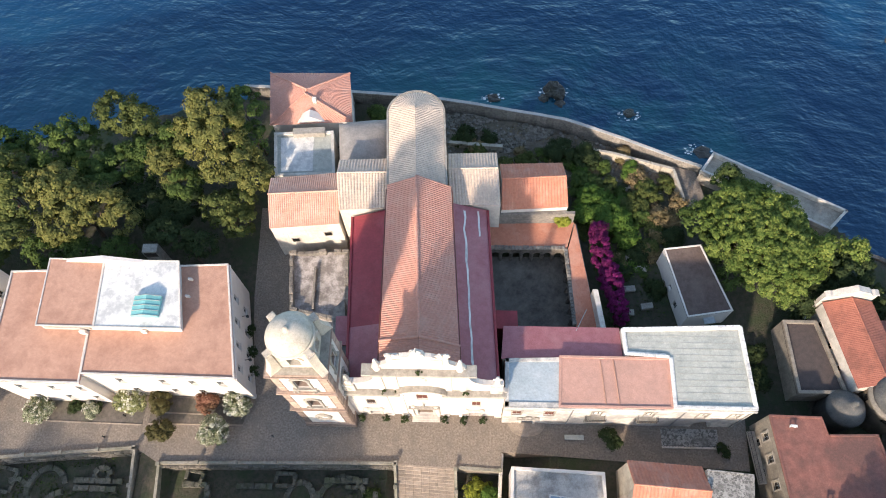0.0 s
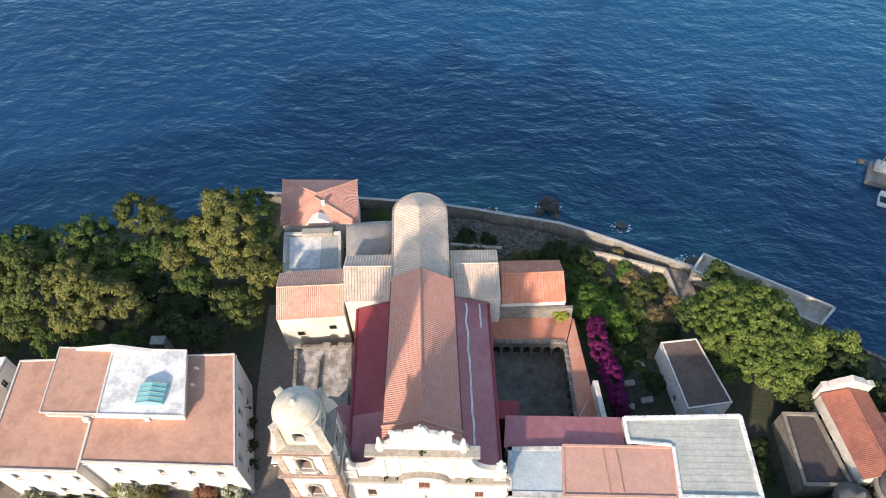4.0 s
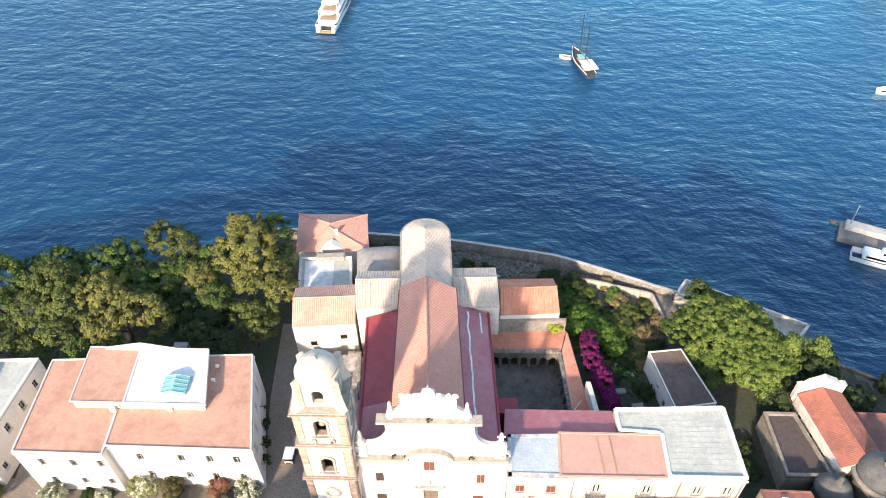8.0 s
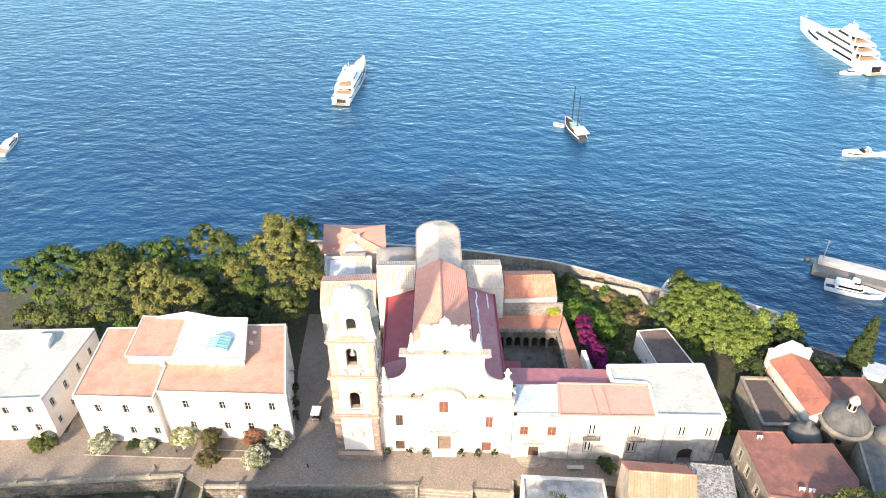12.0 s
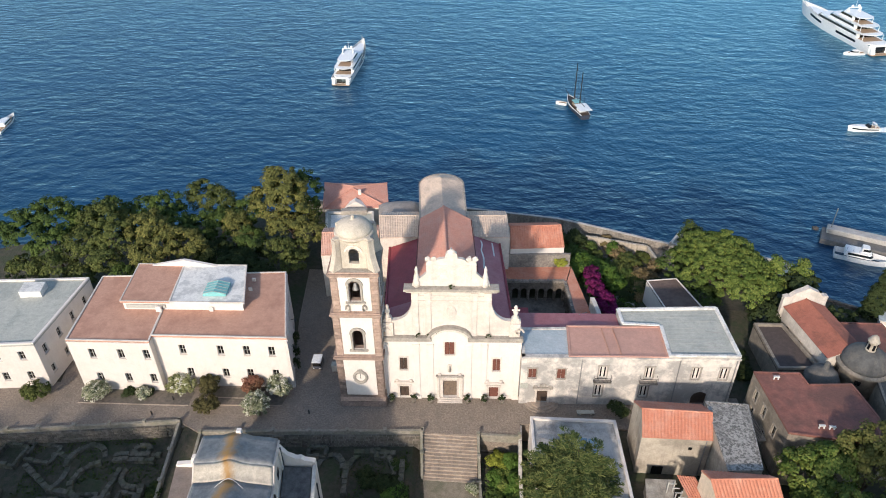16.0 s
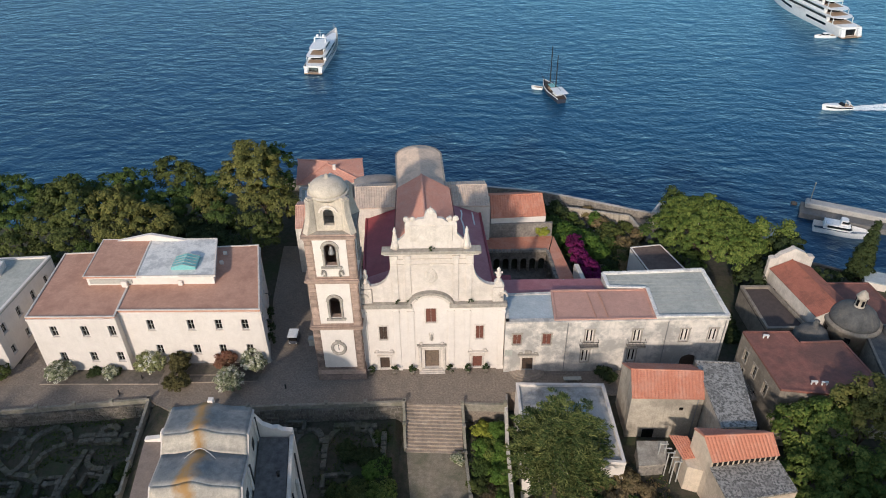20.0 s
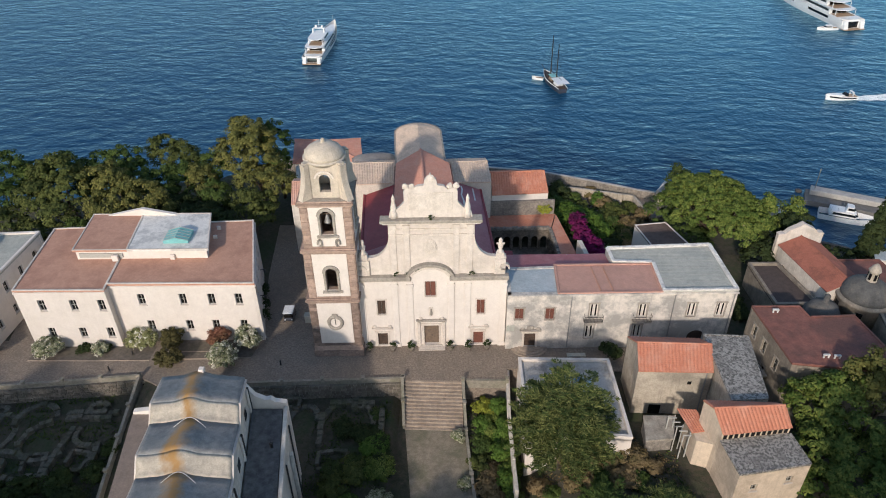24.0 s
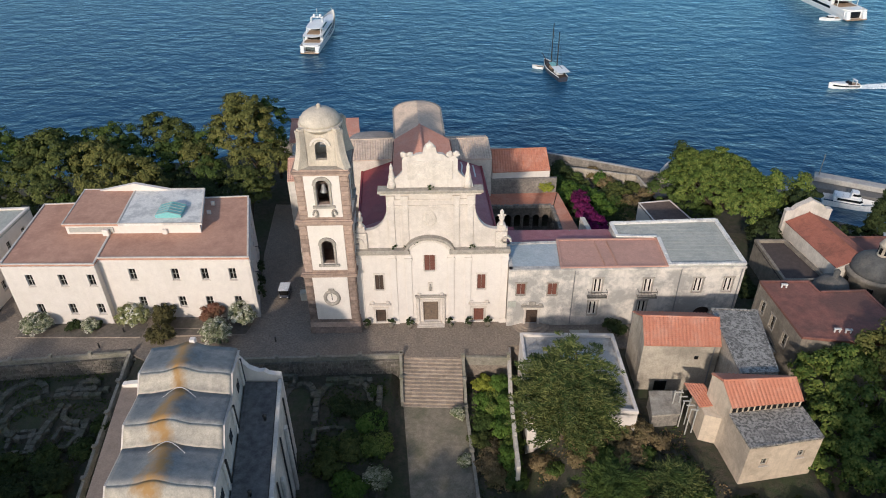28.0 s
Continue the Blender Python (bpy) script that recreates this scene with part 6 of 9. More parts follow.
def gp(u, v):
    """u across the roof from 0 to 1, v metres towards the front."""
    b = Vector(G0).lerp(Vector(G1), u)
    return b + gd * v


def roof_z(u):
    return 13.7 + 0.35 * (1 - (2 * u - 1) ** 2) + 0.6 * math.exp(-((u - 0.47) / 0.14) ** 2)


gbase = -8.0
part("nave_wall", prism([tuple(gp(0, 0)), tuple(gp(0, 46)), tuple(gp(1, 46)), tuple(gp(1, 0))], gbase, 12.4), OLDWALL, gh)
def bay_z(v):
    """Rise of one bay: a long slope up from the valley, then a short steep one down."""
    f = v / 4.7
    if f <= 1:
        return -0.45 + 0.95 * (1 - math.cos(f * math.pi)) / 2
    return 0.5 - 0.95 * (1 - math.cos((v - 4.7) / 1.9 * math.pi)) / 2


for k in range(7):
    v0 = k * 6.6
    # long back slopes get the darker sheet, short front slopes the paler
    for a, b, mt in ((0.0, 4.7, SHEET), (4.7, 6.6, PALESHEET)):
        n, rows_ = 24, 6
        verts, faces = [], []
        for zz in (0, -0.25):
            for j in range(rows_ + 1):
                vv = a + (b - a) * j / rows_
                for i in range(n + 1):
                    p = gp(i / n, v0 + vv)
                    verts.append((p.x, p.y, roof_z(i / n) + bay_z(vv) + zz + 0.05 * noise.noise(Vector((i * 0.4, v0 + vv, 2)))))
        m_ = n + 1
        q = m_ * (rows_ + 1)
        for j in range(rows_):
            for i in range(n):
                c = j * m_ + i
                faces += [(c, c + m_, c + m_ + 1, c + 1), (q + c, q + c + 1, q + c + m_ + 1, q + c + m_)]
        for i in range(n):
            e_ = rows_ * m_ + i
            faces += [(i, i + 1, q + i + 1, q + i), (e_, q + e_, q + e_ + 1, e_ + 1)]
        for j in range(rows_):
            c, d = j * m_, j * m_ + n
            faces += [(c, q + c, q + c + m_, c + m_), (d, d + m_, q + d + m_, q + d)]
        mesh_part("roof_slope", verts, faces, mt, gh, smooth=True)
    # pale curved flashing where the central hump meets each valley
    verts, faces = [], []
    for i in range(15):
        f = i / 14
        uu = 0.30 + 0.36 * f
        vv = v0 + 0.9 - 0.9 * math.sin(f * math.pi)
        for dv, dz in ((-0.05, 0.0), (-0.02, 0.03), (0.02, 0.03), (0.05, 0.0)):
            p = gp(uu, vv + dv)
            verts.append((p.x, p.y, roof_z(uu) + bay_z(max(0.0, vv + dv - v0)) + 0.04 + dz))
        if i:
            q = 4 * i
            faces += [(q - 4 + g, q - 3 + g, q + 1 + g, q + g) for g in range(3)]
    if k:
        mesh_part("flashing", verts, faces, WHITEROOF, gh, "pale curved flashing strip")
    # white gable triangles closing each bay at the roof's sides
    for uu, o in ((0.0, -0.02), (1.0, 0.02)):
        tri = []
        for d in (-0.18, 0.18):
            for vv, dz in ((v0, -0.75), (v0 + 4.7, 0.5), (v0 + 6.6, -0.75)):
                p = gp(uu, vv)
                tri.append((p.x + o + d, p.y, roof_z(uu) + dz))
        mesh_part("side_gable", tri, [(0, 1, 2), (5, 4, 3), (0, 3, 4, 1), (1, 4, 5, 2), (2, 5, 3, 0)], WORN, gh)
    p0, p1 = gp(1.0, v0 + 1.0), gp(1.0, v0 + 5.6)
    s = Side(tuple(p1), tuple(p0))
    bm = bmesh.new()
    brick(bm, s, s.length / 2 - 0.55, s.length / 2 + 0.55, -0.1, 0.05, 10.4, 11.6, 0.02)
    part("clerestory_window", bm, GLASS, gh)
    bm = bmesh.new()
    brick(bm, s, s.length - 0.3, s.length + 0.1, 0.0, 0.22, 8.9, 12.4, 0.05)
    part("buttress", bm, WHITE, gh)
part("aisle_wall", prism([tuple(gp(1.02, 0.6)), tuple(gp(1.02, 46)), tuple(gp(1.46, 46)), tuple(gp(1.46, 0.6))], gbase, 8.7), OLDWALL, gh)
part("aisle_roof", prism([tuple(gp(1.02, 0.7)), tuple(gp(1.02, 46)), tuple(gp(1.40, 46)), tuple(gp(1.40, 0.7))], 8.7, 8.95), surface("dark_felt_roof", (0.17, 0.165, 0.158), (0.07, 0.068, 0.066), 1.2, 0.85, 0.2, (0.14, 0.135, 0.13), 0.5), gh, "dark grey felt roof")
s = Side(tuple(gp(1.46, 46)), tuple(gp(1.46, 0.6)))
bm = bmesh.new()
brick(bm, s, 0, s.length, -0.4, 0.05, 8.7, 9.4, 0.05)
part("parapet", bm, OLDWALL, gh)
for k in range(7):
    bm = bmesh.new()
    brick(bm, s, s.length - 4.6 - k * 6.6, s.length - 3.9 - k * 6.6, 0.0, 0.4, gbase, 6.4, 0.08)
    part("buttress", bm, OLDWALL, gh)
part("west_aisle_wall", prism([tuple(gp(-0.48, 0.6)), tuple(gp(-0.48, 46)), tuple(gp(-0.02, 46)), tuple(gp(-0.02, 0.6))], gbase, 7.6), OLDWALL, gh)
part("west_aisle_roof", prism([tuple(gp(-0.50, 0.5)), tuple(gp(-0.50, 46)), tuple(gp(-0.02, 46)), tuple(gp(-0.02, 0.5))], 7.6, 7.85), surface("brown_felt_roof", (0.25, 0.20, 0.165), (0.19, 0.15, 0.125), 1.2, 0.8, 0.2), gh)
# curved end walls either side
for ua, ub, zt, sg in ((1.0, 1.46, 12.2, 1), (-0.48, 0.0, 10.4, -1)):
    e = Side(tuple(gp(ub, -0.1)), tuple(gp(ua, -0.1)))
    L = e.length
    if sg > 0:
        pts = [(0, gbase), (L, gbase), (L, zt), (L * 0.8, zt - 1.4), (L * 0.55, zt - 2.0), (L * 0.4, zt - 1.9), (L * 0.3, zt - 2.3), (0, zt - 2.5)]
    else:
        pts = [(0, gbase), (L, gbase), (L, zt - 2.2), (L * 0.55, zt - 1.9), (L * 0.5, zt - 0.9), (L * 0.15, zt - 0.1), (0, zt)]
    part("end_wall", outline(e, pts, -0.6, 0.0), WHITE, gh)
c_ = gp(0.5, -0.1)
bm = bmesh.new()
brick(bm, Side((c_.x, c_.y), (c_.x + 1, c_.y)), -0.3, 0.3, -0.3, 0.3, 13.75, 14.5, 0.05)
part("finial", bm, WHITE, gh)
for k in range(8):
    bm = bmesh.new()
    u_ = s.length - 2.2 - k * 5.4
    brick(bm, s, u_ - 0.09, u_ + 0.09, 0.06, 0.22, gbase, 8.6)
    part("drainpipe", bm, IRON, gh)
sn = Side(tuple(gp(1.0, 46)), tuple(gp(1.0, 0.0)))
for k in range(7):
    bm = bmesh.new()
    u_ = sn.length - 0.6 - k * 6.6
    brick(bm, sn, u_ - 0.1, u_ + 0.1, 0.06, 0.24, 8.95, 12.2)
    part("drainpipe", bm, IRON, gh)
for uu, v in ((1.3, 6.0), (1.22, 15.0), (1.3, 24.0), (-0.15, 7.0), (-0.2, 16.0)):
    p = gp(uu, v)
    lathe([(0.16, 7.8), (0.16, 9.5), (0.25, 9.6), (0.05, 9.8)], (p.x, p.y), gh, IRON, "roof_vent", 8)


# ---- stairs, parapets, ruins, sea wall ----
def stone_run(name, label, path, z0, z1, width, material, parent=None, piece=1.0, jitter=0.15, category="wall", group="", kind="", piece_name="stone"):
    """A wall of separate stones along a path of points."""
    t = parent or thing(name, label, category, group, kind)
    for a, b in zip(path, path[1:]):
        s = Side(a, b)
        n = max(1, int(s.length / piece))
        for k in range(n):
            bm = bmesh.new()
            w = width / 2 * random.uniform(0.9, 1.1)
            brick(bm, s, k * s.length / n + 0.015, (k + 1) * s.length / n - 0.015, -w, w, z0, z1 + random.uniform(-jitter, jitter * 0.5), 0.05)
            part(piece_name, bm, material, t)
    return t


stairs = thing("stairway", "broad worn stone stairway leading up to the church", "stairs", kind="structure")
NSTEP = 14
for k in range(NSTEP):
    f = k / NSTEP
    y1, z1 = -6.7 - 5.9 * f, PAV - 3.5 * (k + 1) / NSTEP + 0.25
    xl, xr = -3.55 + 0.5 * f, 4.25 + 0.45 * f
    n = 7
    for i in range(n):
        a, b = xl + (xr - xl) * i / n, xl + (xr - xl) * (i + 1) / n
        bm = bmesh.new()
        brick(bm, Side((a, y1 - 0.44), (b, y1 - 0.43)), 0.005, b - a - 0.005, -0.5, 0.02, -4.6, z1 - 0.02 + random.uniform(-0.015, 0.015), 0.02)
        part("step_stone", bm, STEPSTONE, stairs)
path = thing("sloping_path", "worn paved path going down from the stairs", "path", kind="structure")
pts = []
for i in range(13):
    y = -12.6 - i * 3.2
    for j in range(9):
        x0, x1 = -3.05 + 0.148 * (-12.6 - y), 4.7 + 0.13 * (-12.6 - y)
        pts.append((x0 + (x1 - x0) * j / 8, y, -3.85 - 0.055 * (-12.6 - y)))
mesh_part("paving", pts, [(r * 9 + c, r * 9 + c + 1, r * 9 + c + 10, r * 9 + c + 9) for r in range(12) for c in range(8)], surface("mossy_paving", (0.30, 0.255, 0.19), (0.19, 0.165, 0.12), 1.2, 0.95, 0.5, (0.10, 0.105, 0.055), 0.7), path)


def balustrade(name, label, pts, zs, gap, post_h=0.75, wall_h=0.35, width=0.32):
    """A low coped wall with square posts, sloping from point to point."""
    t = thing(name, label, "parapet")
    for (a, b), (za, zb) in zip(zip(pts, pts[1:]), zip(zs, zs[1:])):
        s = Side(a, b)
        n = max(1, round(s.length / gap))
        for k in range(n):
            u0, u1 = k * s.length / n, (k + 1) * s.length / n
            z0, z1 = za + (zb - za) * u0 / s.length, za + (zb - za) * u1 / s.length
            bm = bmesh.new()
            outline(s, [(u0 + 0.2, z0 - 1.2), (u1 - 0.2, z1 - 1.2), (u1 - 0.2, z1 + wall_h), (u0 + 0.2, z0 + wall_h)], -width / 2, width / 2, bm)
            part("wall_length", bm, MOSSY, t)
            bm = bmesh.new()
            outline(s, [(u0 + 0.2, z0 + wall_h + 0.002), (u1 - 0.2, z1 + wall_h + 0.002), (u1 - 0.2, z1 + wall_h + 0.1), (u0 + 0.2, z0 + wall_h + 0.1)], -width / 2 - 0.03, width / 2 + 0.03, bm)
            part("coping", bm, MOSSY, t)
            bm = bmesh.new()
            brick(bm, s, u0 - 0.2, u0 + 0.2, -0.22, 0.22, z0 - 1.2, z0 + post_h, 0.03)
            brick(bm, s, u0 - 0.26, u0 + 0.26, -0.28, 0.28, z0 + post_h + 0.002, z0 + post_h + 0.12, 0.03)
            part("post", bm, MOSSY, t)
    return t


balustrade("parapet", "low stone parapet with square posts above the ruins", [(-3.65, -6.9), (-20.0, -8.1), (-36.0, -9.35)], [PAV] * 3, 4.7)
balustrade("parapet", "low stone parapet with square posts above the ruins", [(-39.8, -7.6), (-60.0, -10.5), (-78.0, -13.1)], [PAV] * 3, 4.9)
balustrade("ramp_parapet", "sloping stone parapet beside the lane", [(-39.8, -7.8), (-38.6, -22.0), (-37.4, -34.0)], [PAV, -2.4, -4.0], 4.6)
balustrade("ramp_parapet", "sloping stone parapet beside the lane", [(-36.0, -9.5), (-35.2, -20.0)], [PAV - 0.2, -2.2], 5.0)
balustrade("stair_parapet", "stone balustrade beside the stairway", [(-3.75, -7.1), (-3.2, -12.6)], [PAV, -3.7], 2.8)
balustrade("stair_parapet", "stone balustrade beside the stairway", [(4.45, -7.1), (4.95, -12.6)], [PAV, -3.7], 2.8)
balustrade("path_wall", "low stone wall beside the sloping path", [(4.95, -13.0), (6.6, -26.0), (8.5, -40.0)], [-3.6, -4.5, -5.3], 6.5, 0.5, 0.35)
balustrade("parapet", "short stone parapet over the garden", [(10.4, -6.75), (4.6, -6.75)], [PAV] * 2, 5.8, 0.7, 0.1)
def rubble_wall(label, path, z0, z1, thick):
    """A coursed rubble wall: small uneven stones, joined, in front of a solid core."""
    t = thing("retaining_wall", label, "wall")
    rr = random.Random(int(-path[0][0] * 7))
    verts, faces = [], []
    for a, b in zip(path, path[1:]):
        s = Side(a, b)
        bm = bmesh.new()
        brick(bm, s, 0, s.length, -thick, thick * 0.5, z0, z1 - 0.1)
        part("core", bm, RUBBLE, t)
        z = z0
        while z < z1 - 0.1:
            h = min(rr.uniform(0.28, 0.5), z1 - z)
            u = -rr.uniform(0, 0.4)
            while u < s.length:
                w = rr.uniform(0.35, 1.0)
                o = thick * 0.5 + rr.uniform(0.03, 0.14)
                q = len(verts)
                for zz, k in ((z + 0.02, 0.0), (z + h - 0.02, 0.0)):
                    for uu, oo in ((u + 0.02, 0.0), (u + w - 0.02, 0.0), (u + w - 0.06, o), (u + 0.06, o)):
                        verts.append(s.at(uu, oo, zz + rr.uniform(-0.02, 0.02)))
                faces += [(q + 3, q + 2, q + 6, q + 7), (q + 4, q + 7, q + 6, q + 5), (q + 1, q + 5, q + 6, q + 2), (q, q + 3, q + 7, q + 4), (q, q + 1, q + 2, q + 3)]
                u += w
            z += h
    ob = mesh_part("rubble_stones", verts, faces, RUBBLECOURSE, t)
    ob["kind"] = "stuff"
    return t


rubble_wall("old rubble retaining wall under the piazza", [(-36.0, -9.62), (-20.0, -8.38), (-3.7, -7.12)], -4.4, PAV - 0.2, 0.35)
rubble_wall("old rubble retaining wall under the piazza", [(-78.0, -13.4), (-60.0, -10.8), (-39.8, -7.9)], -4.4, PAV - 0.2, 0.35)
stone_run("garden_wall", "narrow pale garden wall beside the terrace", [(10.55, -4.4), (10.5, -13.0), (11.0, -24.0)], -4.8, -0.6, 0.45, OLDWALL, piece=2.2, jitter=0.1)

# excavated foundations
EXCAVATED = surface("excavated_stone", (0.165, 0.15, 0.12), (0.08, 0.08, 0.055), 2.0, 1.0, 0.9, (0.07, 0.085, 0.035), 0.7, vary=0.2, bump_dist=0.15)
rng = random.Random(4)


def ruin(path, h=0.55, width=0.75):
    stone_run("excavated_foundation", "low rubble foundation wall in the excavation", path, -4.0, -3.1 + h - 0.06 * max(0.0, -14 - path[0][1]), width, EXCAVATED, piece=0.75, jitter=0.25, category="ruin", group="excavated foundations")


for cx_, cy_, rx_, ry_, a0, a1 in ((-52.0, -13.8, 2.6, 3.0, 20, 200), (-49.0, -17.0, 3.4, 3.2, 100, 330), (-44.6, -11.2, 1.2, 1.0, 0, 350), (-56.5, -16.0, 2.4, 3.4, -60, 120), (-10.6, -13.2, 3.5, 4.4, -10, 190), (-43.2, -15.6, 2.5, 2.0, 150, 300), (-16.5, -12.4, 1.9, 2.4, 0, 180)):
    ruin([(cx_ + rx_ * math.cos(radians(a)), cy_ + ry_ * math.sin(radians(a))) for a in np.linspace(a0, a1, 9)])
for pth in ([(-60.5, -15.0), (-55.0, -18.6), (-50.0, -19.5)], [(-48.5, -12.2), (-41.5, -11.9)], [(-48.2, -13.2), (-42.0, -13.0)], [(-46.5, -14.5), (-46.8, -22.0), (-44.0, -24.5)], [(-53.5, -20.0), (-53.0, -26.0)], [(-42.0, -17.0), (-41.4, -22.5)], [(-58.0, -22.0), (-50.0, -23.0)], [(-13.4, -9.6), (-7.4, -9.2)], [(-6.2, -10.5), (-6.0, -15.0)], [(-14.2, -11.0), (-13.7, -16.5)], [(-33.0, -11.6), (-29.5, -11.4), (-29.0, -14.5)], [(-62.0, -19.0), (-60.5, -26.0)], [(-25.5, -11.2), (-20.5, -10.9)], [(-50.5, -25.0), (-45.5, -27.0)]):
    ruin(pth, 0.6 + rng.uniform(-0.1, 0.4))

for x0, y0, w_, d_, a_ in ((-59.0, -12.8, 4.2, 3.0, -8), (-63.5, -13.6, 3.6, 3.4, -8), (-54.2, -21.4, 3.0, 2.4, 6), (-48.8, -20.6, 2.6, 3.4, 12), (-43.6, -19.8, 2.2, 2.8, -4), (-56.8, -25.0, 3.4, 2.4, 10), (-66.5, -18.0, 3.2, 4.0, -10), (-11.6, -18.6, 3.6, 2.8, 4), (-31.5, -10.6, 2.2, 1.6, -5), (-18.8, -9.9, 2.6, 1.6, 4), (-9.6, -9.6, 1.6, 1.2, 0)):
    c_, s_ = math.cos(radians(a_)), math.sin(radians(a_))
    q = [(x0 + c_ * u - s_ * v, y0 + s_ * u + c_ * v) for u, v in ((-w_ / 2, -d_ / 2), (w_ / 2, -d_ / 2), (w_ / 2, d_ / 2), (-w_ / 2, d_ / 2), (-w_ / 2, -d_ / 4))]
    ruin(q, 0.5 + rng.uniform(-0.1, 0.5), 0.5)

# sea wall and bastion
sea_line = [(-37.0, 54.2), (-28.0, 54.3), (-16.0, 54.0), (-9.0, 53.8), (-1.6, 53.3), (4.0, 52.6), (9.0, 51.8), (14.0, 51.1), (18.5, 50.4), (23.0, 48.9), (27.7, 47.2), (32.0, 45.5), (36.5, 43.7), (40.3, 42.4)]
sw = thing("sea_wall", "long pale sea wall along the cliff top", "wall", kind="structure")
for a, b in zip(sea_line, sea_line[1:]):
    s = Side(a, b)
    n = max(2, int(s.length / 1.2))
    for k in range(n):
        bm = bmesh.new()
        brick(bm, s, k * s.length / n, (k + 1) * s.length / n - 0.01, -0.25, 0.25, -3.5, 0.6, 0.03)
        part("wall_block", bm, RUBBLE, sw)
        bm = bmesh.new()
        brick(bm, s, k * s.length / n, (k + 1) * s.length / n - 0.015, -0.28, 0.28, 0.603, 0.75 + random.uniform(-0.03, 0.03), 0.03)
        part("coping_stone", bm, CONCRETE, sw)
stone_run("garden_terrace_wall", "low stone terrace wall in the sea-side garden", [(-0.5, 45.4), (4.0, 45.2), (8.4, 45.1)], -2.5, -0.2, 0.6, DINGY, piece=1.5, jitter=0.08)
stone_run("garden_terrace_wall", "low stone terrace wall in the sea-side garden", [(22.5, 45.0), (26.5, 44.4), (30.5, 43.4), (35.9, 42.0), (37.3, 36.2)], -2.8, 0.3, 0.5, DINGY, piece=1.5, jitter=0.08)
part_lane = [(35.8, 43.2), (39.6, 42.2), (41.0, 36.5), (38.0, 35.5), (36.4, 42.2)]
tagged(part("lane", slab(part_lane, -3.0, -0.7), PAVING), "narrow grey lane between garden walls", "lane", kind="structure")
bas = thing("bastion", "concrete bastion terrace with low walls above the sea", "terrace", kind="structure")
BQ2 = [(39.6, 40.8), (58.0, 31.5), (61.1, 35.0), (41.9, 44.4)]
part("terrace_floor", prism(BQ2, -6.0, 1.2), DINGY, bas)
for i in range(4):
    s = Side(BQ2[i], BQ2[(i + 1) % 4])
    n = max(2, int(s.length / 1.6))
    for k in range(n):
        bm = bmesh.new()
        brick(bm, s, k * s.length / n, (k + 1) * s.length / n - 0.015, -0.35, 0.05, 1.2, 2.1, 0.04)
        part("wall_block", bm, OLDWALL, bas)
# wall colour carries the shade lying behind the chapel
stone_run("terrace_road_wall", "stone retaining wall above the harbour road, darkened for shade", [(58.5, 31.0), (66.0, 28.6), (82.0, 20.5)], -5.0, -0.6, 0.6, SHADERUBBLE, piece=2.0, jitter=0.05)
harb = thing("harbour_road", "grey sloping quay road by the water", "road", kind="structure")
part("surface", prism([(57.0, 20.0), (82.0, 8.0), (84.0, 20.0), (66.0, 28.4), (58.5, 30.6)], -6.0, -1.2), ROADGREY, harb)
kiosk = thing("white_kiosk", "small white kiosk with pale awning", "kiosk")
part("wall", prism([(71.5, 21.5), (74.5, 20.4), (75.4, 22.8), (72.4, 24.0)], -1.2, 1.0), WHITE, kiosk)
part("awning", prism([(71.0, 21.2), (74.8, 19.8), (75.9, 23.0), (72.1, 24.5)], 1.003, 1.2), BLUEROOF, kiosk)

# rocks in the water
for x, y, r, h in ((19.8, 82.0, 2.1, 2.6), (17.5, 80.0, 1.0, 1.0), (6.2, 79.5, 1.1, 0.9), (36.5, 76.8, 1.4, 0.7), (21.0, 79.0, 1.1, 0.7), (52.0, 67.5, 1.6, 0.9)):
    bm = bmesh.new()
    bmesh.ops.create_icosphere(bm, subdivisions=3, radius=1.0)
    for v in bm.verts:
        v.co *= 1 + 0.5 * noise.noise(v.co * 1.3 + Vector((x, y, 0))) + 0.2 * noise.noise(v.co * 3.5 + Vector((x, 0, y)))
        v.co = Vector((x + v.co.x * r * 1.2, y + v.co.y * r, SEA_LEVEL - 0.3 + v.co.z * h))
    tagged(part("sea_rock", bm, ROCK), "dark wet rock standing in the shallow sea", "rock", "rocks off the shore")

for x, y, r in ((19.8, 82.0, 2.8), (6.0, 79.6, 1.8), (36.3, 76.6, 2.0), (51.0, 68.2, 2.2)):
    verts, faces = [], []
    for k in range(24):
        a_, d_ = random.uniform(0, 6.28), r * random.uniform(0.35, 1.1)
        px, py, q = x + d_ * math.cos(a_) * 1.3, y + d_ * math.sin(a_) * 0.7, random.uniform(0.08, 0.34)
        b_ = len(verts)
        m_ = 7
        verts += [(px + q * random.uniform(0.7, 1.6) * math.cos(6.283 * g / m_), py + q * random.uniform(0.5, 1.0) * math.sin(6.283 * g / m_), SEA_LEVEL + 0.05) for g in range(m_)]
        faces.append(tuple(range(b_, b_ + m_)))
    tagged(mesh_part("sea_foam", verts, faces, HULL), "white foam where the swell meets rocks", "foam", kind="stuff")
# scattered stones on the slope behind the apse
verts, faces = [], []
